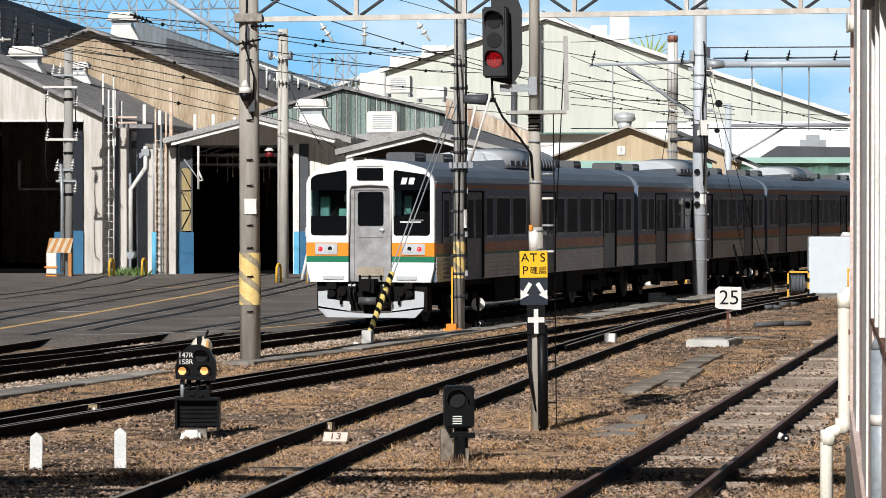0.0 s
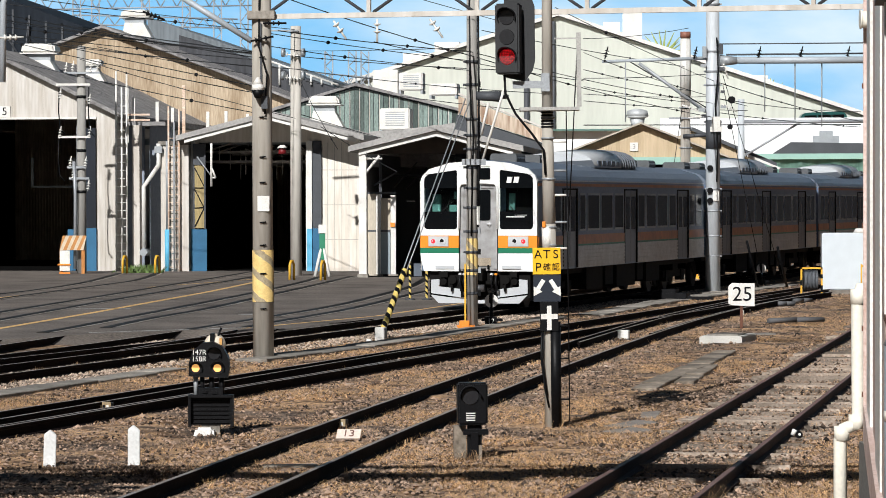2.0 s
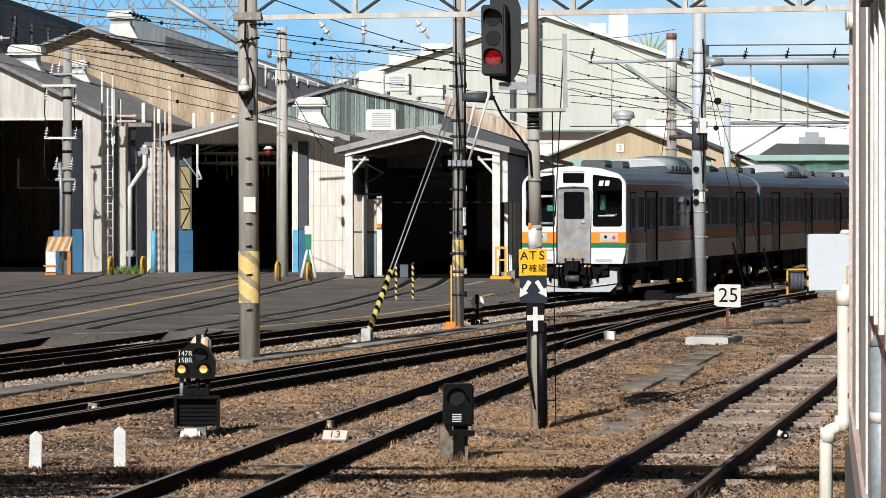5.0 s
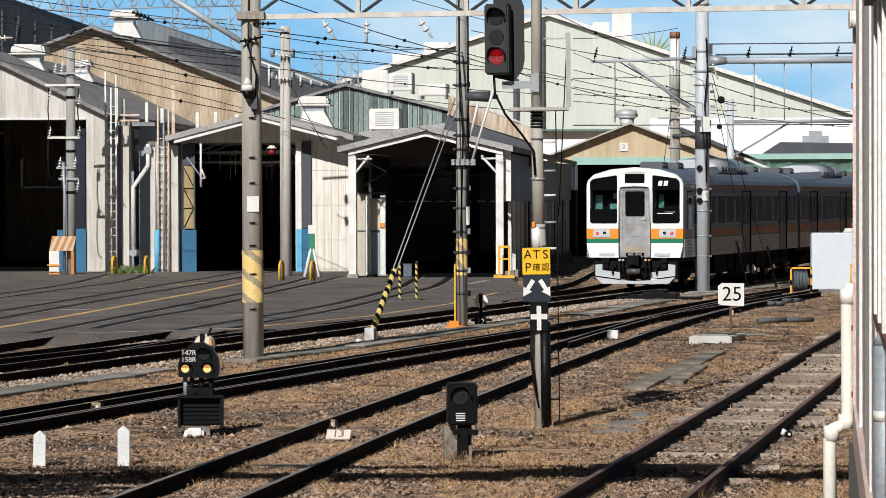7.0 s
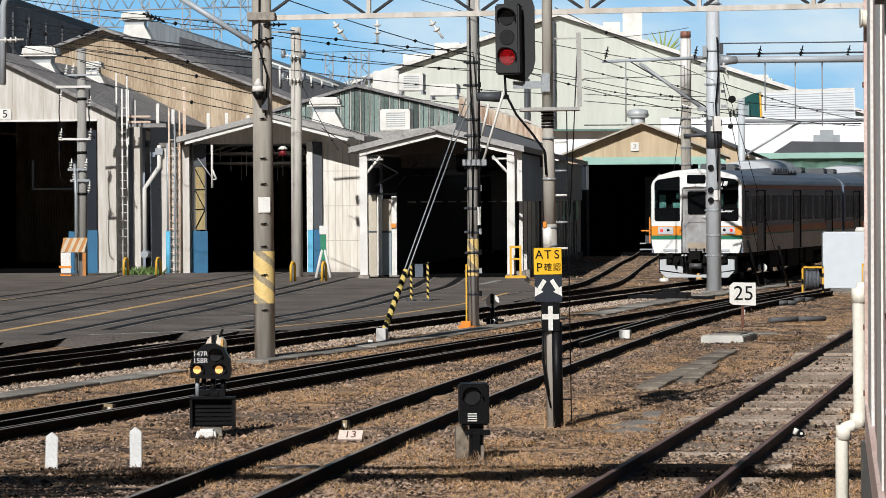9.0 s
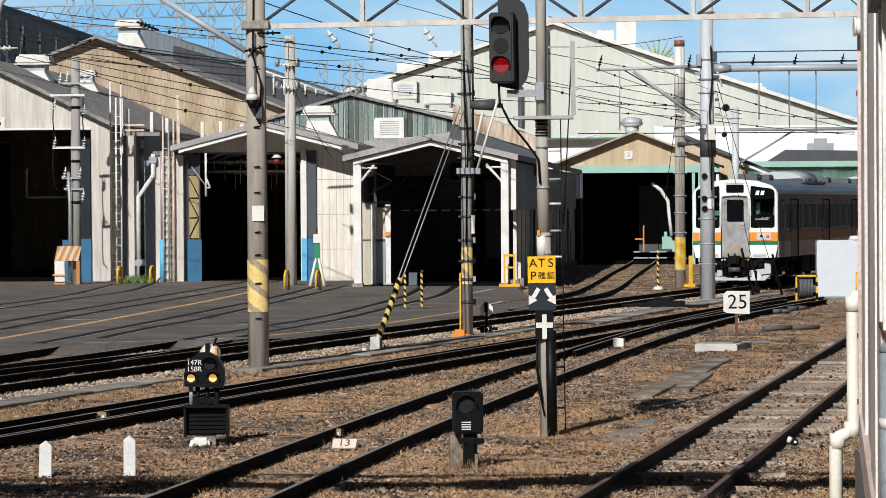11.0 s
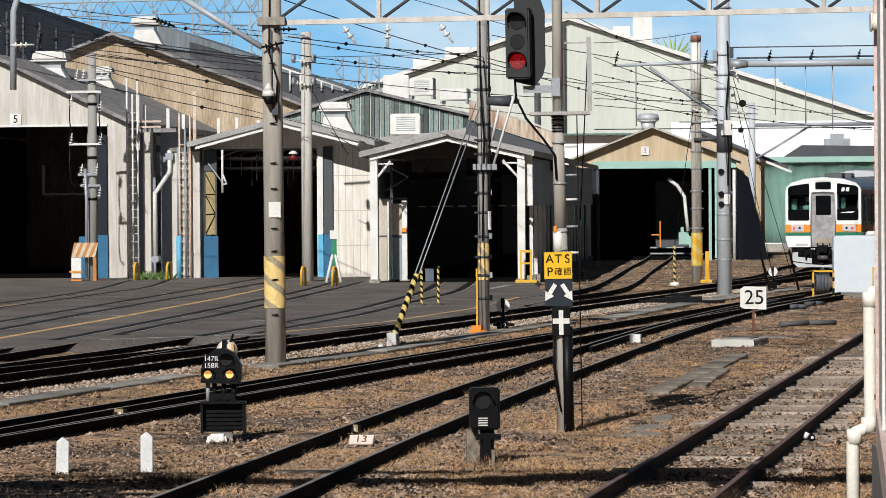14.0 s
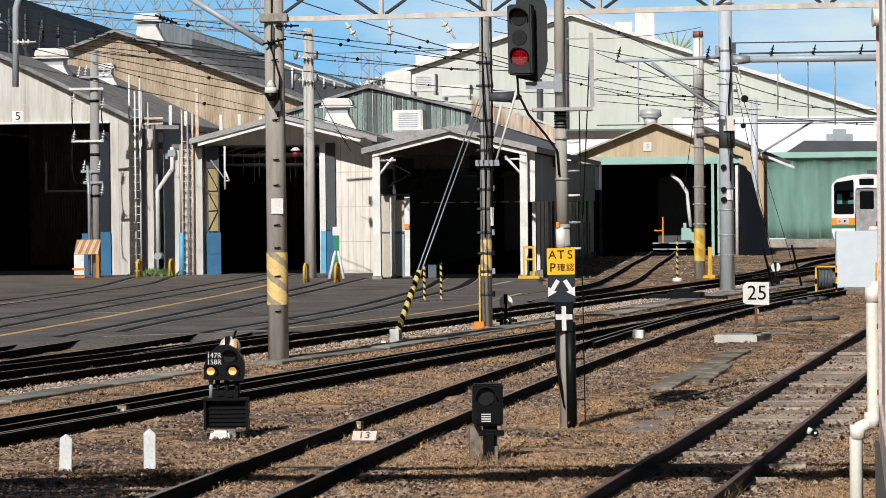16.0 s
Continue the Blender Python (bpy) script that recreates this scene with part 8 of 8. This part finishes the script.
crossing(-0.0600, 0.0480, 56.85, 0.0050, 0.0400, 70.3, 0.012, 0.04, 2)
overhead((-13.97, 110, 8.07), (-5.48, 110, 7.11), 0.02, 0.1, 2)
overhead((-13.4, 115, 7.67), (-5.58, 112, 5.48), 0.02, 0.05, 1)
overhead((-7.79, 70, 5.98), (-4.22, 70, 5.34), 0.012, 0.02, 1)
overhead((-12.85, 90, 7.88), (-3.5, 56.75, 5.25), 0.014, 0.05, 2)
overhead((-3.29, 57, 6.32), (0.34, 70, 5.77), 0.016, 0.05, 1)
overhead((0.34, 70, 5.77), (7.68, 96, 5.08), 0.016, 0.1, 3)
overhead((-3.14, 57, 5.64), (0.32, 70, 5.86), 0.014, 0.03, 3)
overhead((-5.62, 113.1, 7.87), (0.35, 70.3, 5.96), 0.014, 0.02, 0)
overhead((-5.48, 110, 7.55), (1.47, 110, 7.07), 0.022, 0.05, 3)
overhead((-5.48, 110, 7.11), (3.06, 105, 6.09), 0.02, 0.1, 3)
overhead((-5.19, 112, 6.76), (2.91, 100, 5.35), 0.018, 0.1, 1)
overhead((-1.15, 70, 7.11), (1.06, 70, 6.49), 0.012, 0, 0)
overhead((-1.44, 57, 5.44), (2.78, 70, 5.22), 0.012, 0.05, 2)
overhead((0.32, 70, 5.86), (7.68, 96, 5.5), 0.014, 0.1, 3)
overhead((0.73, 90, 7.37), (8.05, 113, 7.29), 0.018, 0.05, 2)
overhead((1.85, 60, 6.22), (7.68, 96, 6.17), 0.012, 0.05, 1)
overhead((3.96, 100, 7.63), (8.15, 113, 8.64), 0.016, 0.08, 1)
overhead((3.77, 95, 6.97), (9.05, 100, 5.53), 0.016, 0.1, 4)
overhead((3.77, 95, 6.47), (8.25, 113, 6.44), 0.016, 0.05, 3)
overhead((3.77, 95, 5.97), (8.25, 113, 6.04), 0.016, 0.05, 3)
overhead((3.77, 95, 5.55), (9.05, 100, 5.39), 0.016, 0.05, 3)
overhead((7.68, 96, 6.17), (16.33, 130, 5.77), 0.022, 0.1, 4)
overhead((7.68, 96, 5.66), (15.07, 120, 5.89), 0.018, 0.1, 1)
overhead((7.68, 96, 5.24), (15.07, 120, 5.32), 0.018, 0.05, 2)
overhead((6.3, 54.25, 6.5), (2.95, 21.5, 3.8), 0.01, 0, 0)
overhead((4.36, 110, 6.78), (8.84, 113, 7.03), 0.018, 0.04, 1)
overhead((4.36, 110, 6.24), (8.84, 113, 6.24), 0.018, 0.05, 2)
overhead((5.37, 100, 6.93), (7.68, 96, 5.24), 0.03, 0, 0)
overhead((6.34, 160, 6.33), (20.1, 160, 6.33), 0.04, 0, 0)
overhead((-5.73, 115, 5.76), (0.71, 112, 4.01), 0.02, 0.1, 0)
overhead((-5.53, 113, 6.99), (-4.03, 110, 4.37), 0.02, 0.1, 1)
overhead((-4.74, 113, 5.21), (-1.97, 108, 3.58), 0.02, 0.05, 0)
# ---- loose ground cover ----
def free_spot(x, y):
    """True off the asphalt and off the rails."""
    if x < line_T(y) - 1.0 and y > 64 or (y > 58 and x < -5.5 and x < line_T(y) - 2.2):
        return False
    for line in (line_T, line_N, line_R, line_M):
        if abs(abs(x - line(y)) - 0.58) < 0.1:
            return False
    return True


def in_sight(rng, y0, y1, power=1.0):
    y = y0 + (y1 - y0) * rng.random() ** power
    half = 0.150 * y
    return rng.uniform(-half, half), y


def straw():
    """Matted dry grass in uneven patches, with standing tufts along the rails."""
    rng = random.Random(4)
    verts, faces = [], []

    def blade(bx_, by_, h, reach, a, w):
        wx, wy = w * math.sin(a), -w * math.cos(a)
        tx, ty = bx_ + math.cos(a) * reach, by_ + math.sin(a) * reach
        i = len(verts)
        verts.extend([(bx_ - wx, by_ - wy, GROUND - 0.02), (bx_ + wx, by_ + wy, GROUND - 0.02), (tx + wx * 0.3, ty + wy * 0.3, GROUND + h), (tx - wx * 0.3, ty - wy * 0.3, GROUND + h)])
        faces.append((i, i + 1, i + 2, i + 3))

    count = 0
    while count < 25000:
        x, y = in_sight(rng, 27, 100, 1.5)
        if not free_spot(x, y):
            continue
        d = noise.noise((x * 0.4, y * 0.25, 3)) + 0.6 * noise.noise((x * 1.5, y * 0.9, 9)) + 0.3 * noise.noise((x * 5, y * 3, 15))
        if d + 0.6 * noise.noise((x * 0.15, y * 0.1, 21)) < rng.uniform(-0.1, 0.2) or abs(x - line_R(y)) < 0.95 and rng.random() < 0.88:
            continue
        count += 1
        tall = rng.uniform(0.01, 0.04)
        for k in range(13):
            h = tall * rng.uniform(0.4, 1.2)
            blade(x + rng.uniform(-0.14, 0.14), y + rng.uniform(-0.25, 0.25), h, h * rng.uniform(1.2, 6.0), rng.uniform(0, 6.283), rng.uniform(0.002, 0.0042))
    for line, y0, y1, k in ((line_M, 28, 82, 330), (line_N, 36, 90, 110), (line_R, 27, 70, 60), (line_T, 46, 92, 60)):
        for i in range(k):
            y = rng.uniform(y0, y1)
            x = line(y) + rng.choice((-1, 1)) * (0.58 + rng.choice((-1, 1)) * rng.uniform(0.08, 0.2))
            tall = rng.uniform(0.03, 0.09)
            for j in range(18):
                h = tall * rng.uniform(0.4, 1.1)
                blade(x + rng.uniform(-0.05, 0.05), y + rng.uniform(-0.12, 0.12), h, h * rng.uniform(0.3, 1.8), rng.uniform(0, 6.283), rng.uniform(0.0016, 0.003))
    for x, y, n, tall in ((0.2, 34.4, 70, 0.14), (2.25, 29.2, 70, 0.2), (3.05, 29.5, 60, 0.16), (1.3, 39.2, 40, 0.1), (-2.9, 38.1, 30, 0.07), (-4.3, 33.75, 26, 0.06), (-3.4, 33.75, 26, 0.06), (-1.5, 64, 30, 0.1)):
        for i in range(n):
            h = tall * rng.uniform(0.3, 1.1)
            blade(x + rng.gauss(0, 0.14), y + rng.gauss(0, 0.2), h, h * rng.uniform(0.2, 1.6), rng.uniform(0, 6.283), rng.uniform(0.0014, 0.0026))
    me = bpy.data.meshes.new("dry_grass")
    me.from_pydata(verts, [], faces)
    me.materials.append(mat("straw", (0.60, 0.375, 0.195), 0.8, var=0.35, scale=1.2, fine=20, bump=0, per_island=0.65))
    tagged(new("dry_grass", me), "straw-coloured dry grass tufts over the yard", "grass", kind="stuff")


def gravel():
    rng = random.Random(8)
    verts, faces = [], []
    base = [(1, 0, 0), (-1, 0, 0), (0, 1, 0), (0, -1, 0), (0, 0, 1), (0, 0, -1)]
    tri = [(0, 2, 4), (2, 1, 4), (1, 3, 4), (3, 0, 4), (2, 0, 5), (1, 2, 5), (3, 1, 5), (0, 3, 5)]
    count = 0
    while count < 78000:
        x, y = in_sight(rng, 27, 105, 1.35)
        if not free_spot(x, y):
            continue
        near_track = min(abs(x - line_T(y)), abs(x - line_N(y)), abs(x - line_R(y)), abs(x - line_M(y)))
        if rng.random() > (0.65 if abs(x - line_R(y)) < 1.0 else 1.0 if near_track < 1.5 else 0.45):
            continue
        count += 1
        lift = rng.uniform(-0.01, 0.025) if abs(x - line_R(y)) < 1.1 else 0.008
        s = rng.uniform(0.009, 0.026) * (2.0 if rng.random() < 0.05 else 1)
        a = rng.uniform(0, 6.283)
        ca, sa = math.cos(a), math.sin(a)
        i = len(verts)
        for bx_, by_, bz_ in base:
            px, py, pz = bx_ * s * rng.uniform(0.7, 1.4), by_ * s * rng.uniform(0.6, 1.2), bz_ * s * rng.uniform(0.5, 0.9)
            verts.append((x + px * ca - py * sa, y + px * sa + py * ca, GROUND + lift + pz))
        faces += [(i + p, i + q, i + r) for p, q, r in tri]
    me = bpy.data.meshes.new("gravel")
    me.from_pydata(verts, [], faces)
    me.materials.append(mat("gravel_stone", (0.26, 0.18, 0.13), 0.9, var=0.4, scale=6, fine=40, bump=0, per_island=0.95))
    tagged(new("gravel", me), "brown and grey gravel scattered between the rails", "gravel", kind="stuff")


def ballast():
    """Cleaner grey stone by the asphalt edge and along the train's track."""
    rng = random.Random(31)
    verts, faces = [], []
    base = [(1, 0, 0), (-1, 0, 0), (0, 1, 0), (0, -1, 0), (0, 0, 1), (0, 0, -1)]
    tri = [(0, 2, 4), (2, 1, 4), (1, 3, 4), (3, 0, 4), (2, 0, 5), (1, 2, 5), (3, 1, 5), (0, 3, 5)]
    for count in range(22000):
        far = count > 20800
        y = rng.uniform(104, 160) if far else rng.uniform(46, 104)
        x = rng.uniform(0.025 * y, 0.1 * y) if far else line_T(y) + (rng.uniform(-2.6, 1.6) if y < 64 else rng.uniform(-0.9, 1.6))
        if abs(abs(x - line_T(y)) - 0.58) < 0.1:
            continue
        s = rng.uniform(0.018, 0.04)
        i = len(verts)
        for bx_, by_, bz_ in base:
            verts.append((x + bx_ * s * rng.uniform(0.6, 1.3), y + by_ * s * rng.uniform(0.6, 1.3), GROUND + 0.015 + bz_ * s * rng.uniform(0.6, 1.0)))
        faces += [(i + p, i + q, i + r) for p, q, r in tri]
    me = bpy.data.meshes.new("ballast")
    me.from_pydata(verts, [], faces)
    me.materials.append(mat("ballast_stone", (0.38, 0.30, 0.235), 0.9, var=0.3, scale=6, fine=40, bump=0, per_island=0.85))
    tagged(new("ballast", me), "pale grey ballast stones along the train track", "ballast", kind="stuff")


def weeds():
    rng = random.Random(2)
    bm = bmesh.new()
    for i in range(190):
        x, y = -11.5 + rng.gauss(0, 0.32), 118.0 + rng.uniform(-0.5, 0.8)
        h, a = rng.uniform(0.08, 0.34), rng.uniform(0, 6.28)
        v = [bm.verts.new(p) for p in ((x - 0.05, y, -0.02), (x + 0.05, y, -0.02), (x + 0.25 * math.cos(a), y + 0.2 * math.sin(a), h))]
        bm.faces.new(v)
    tagged(part("weeds", bm, mat("green_weed", (0.10, 0.16, 0.04), 0.7, var=0.4, per_island=0.4, bump=0)), "green weeds at the wall foot", "weeds", kind="stuff")


def dead_weeds():
    """Dark withered clumps in the near grass."""
    rng = random.Random(12)
    verts, faces = [], []
    for cx, cy, n, h0 in ((-4.1, 32.9, 150, 0.12), (-3.75, 32.7, 90, 0.08), (-3.2, 32.7, 240, 0.15), (-2.95, 32.4, 160, 0.12), (2.95, 32.6, 170, 0.12), (3.2, 31.4, 120, 0.09), (0.12, 34.5, 150, 0.16), (-1.95, 33.4, 110, 0.1), (2.0, 29.6, 120, 0.14)):
        for i in range(n):
            x, y, h, a = cx + rng.gauss(0, 0.13), cy + rng.gauss(0, 0.22), h0 * rng.uniform(0.2, 0.75), rng.uniform(0, 6.283)
            w, reach = rng.uniform(0.0015, 0.0035), h0 * rng.uniform(0.4, 1.7)
            k = len(verts)
            verts += [(x - w, y, GROUND - 0.02), (x + w, y, GROUND - 0.02), (x + math.cos(a) * reach + w * 0.4, y + math.sin(a) * reach, GROUND + h), (x + math.cos(a) * reach - w * 0.4, y + math.sin(a) * reach, GROUND + h)]
            faces.append((k, k + 1, k + 2, k + 3))
    me = bpy.data.meshes.new("dead_weeds")
    me.from_pydata(verts, [], faces)
    me.materials.append(mat("withered_brown", (0.13, 0.075, 0.04), 0.9, var=0.5, scale=3, bump=0, per_island=0.7))
    tagged(new("dead_weeds", me), "dark withered weed clumps in the dry grass", "weeds", kind="stuff")


straw()
dead_weeds()
gravel()
ballast()
weeds()


# ---- movement ----
RUN = ((0, -0.3), (0.5, 1.7), (1, 3.6), (1.5, 5.5), (2, 7.4), (2.5, 9.3), (3, 11.1), (3.5, 13.0), (4, 14.8), (6.5, 24.0), (7, 25.7), (7.5, 27.5), (8, 29.2), (8.5, 31.2), (9, 33.0),
       (11.5, 42.6), (12, 44.85), (12.5, 47.15), (13, 49.65), (13.5, 52.2), (14, 54.8), (14.5, 57.4), (15, 59.85), (15.5, 62.3), (16, 64.75))


def run_at(t):
    for (t0, s0), (t1, s1) in zip(RUN, RUN[1:]):
        if t <= t1:
            return s0 + (s1 - s0) * (t - t0) / (t1 - t0)
    return RUN[-1][1]


# front of each road vehicle along x, by time
TRUCK_RUN = ((0, 38.0), (5.0, 38.0), (5.6, 37.0), (6.2, 34.8), (6.8, 31.7), (7.4, 28.4), (8.0, 25.1), (8.4, 22.9), (8.8, 20.6), (9.2, 18.4), (9.6, 15.7), (10.0, 12.5), (10.4, 8.9), (10.8, 5.0),
             (11.3, -0.2), (11.7, -3.8), (12.2, -7.0), (12.8, -9.0), (13.4, -9.8), (14.0, -10.0), (16, -10.0))
VAN_RUN = ((0, 34.6), (0.5, 31.9), (1.0, 29.1), (1.5, 26.3), (2.0, 23.5), (2.5, 20.7), (3.0, 17.9), (3.5, 14.8), (4.0, 11.4), (4.5, 8.0), (5.0, 4.6), (5.5, 1.2), (6.0, -2.2), (6.6, -6.0), (7.2, -9.8), (7.8, -13.2), (8.4, -16.0), (9.0, -18.0), (9.6, -19.4), (10.2, -20.0), (16, -20.0))


def drive(vehicle, run, base, y, r):
    rows = []
    for t, x in run:
        slope = (road_z(x + base) - road_z(x + 0.6)) / (base - 0.6)
        rows.append((t, pose(x, y, road_z(x + 0.6) - 0.6 * slope, 0, -math.degrees(math.atan(slope)), 0)))
    walk(vehicle, rows)
    for w in vehicle.children:
        if w.name.startswith("wheel"):
            p = w.location.copy()
            turns = []
            for (t0, x0), (t1, x1) in zip(run, run[1:]):
                n = max(1, int(abs(x1 - x0) / 0.3))
                for k in range(n):
                    turns.append((t0 + (t1 - t0) * k / n, x0 + (x1 - x0) * k / n))
            turns.append(run[-1])
            walk(w, [(t, pose(p.x, p.y, p.z, 0, math.degrees((x - run[0][1]) / r), 0)) for t, x in turns])


def motions():
    """The train draws away from the camera along its straight track; its wheels roll."""
    for i, car in enumerate(cars):
        rows = []
        for t, s in RUN:
            y = 70 + (s + 20 * i) * math.cos(math.atan(SLOPE))
            rows.append((t, pose(line_T(y), y, 0, 0, 0, TRACK_TURN)))
        walk(car, rows)
        for w in car.children_recursive:
            if not w.name.startswith("wheelset"):
                continue
            p = w.matrix_basis.translation.copy()
            walk(w, [(k * 0.1, pose(p.x, p.y, p.z, -math.degrees((run_at(k * 0.1) - RUN[0][1]) / 0.43), 0, 0)) for k in range(161)])
    drive(road_truck, TRUCK_RUN, 6.6, 225.5, 0.48)
    drive(road_van, VAN_RUN, 3.1, 225.5, 0.3)


motions()
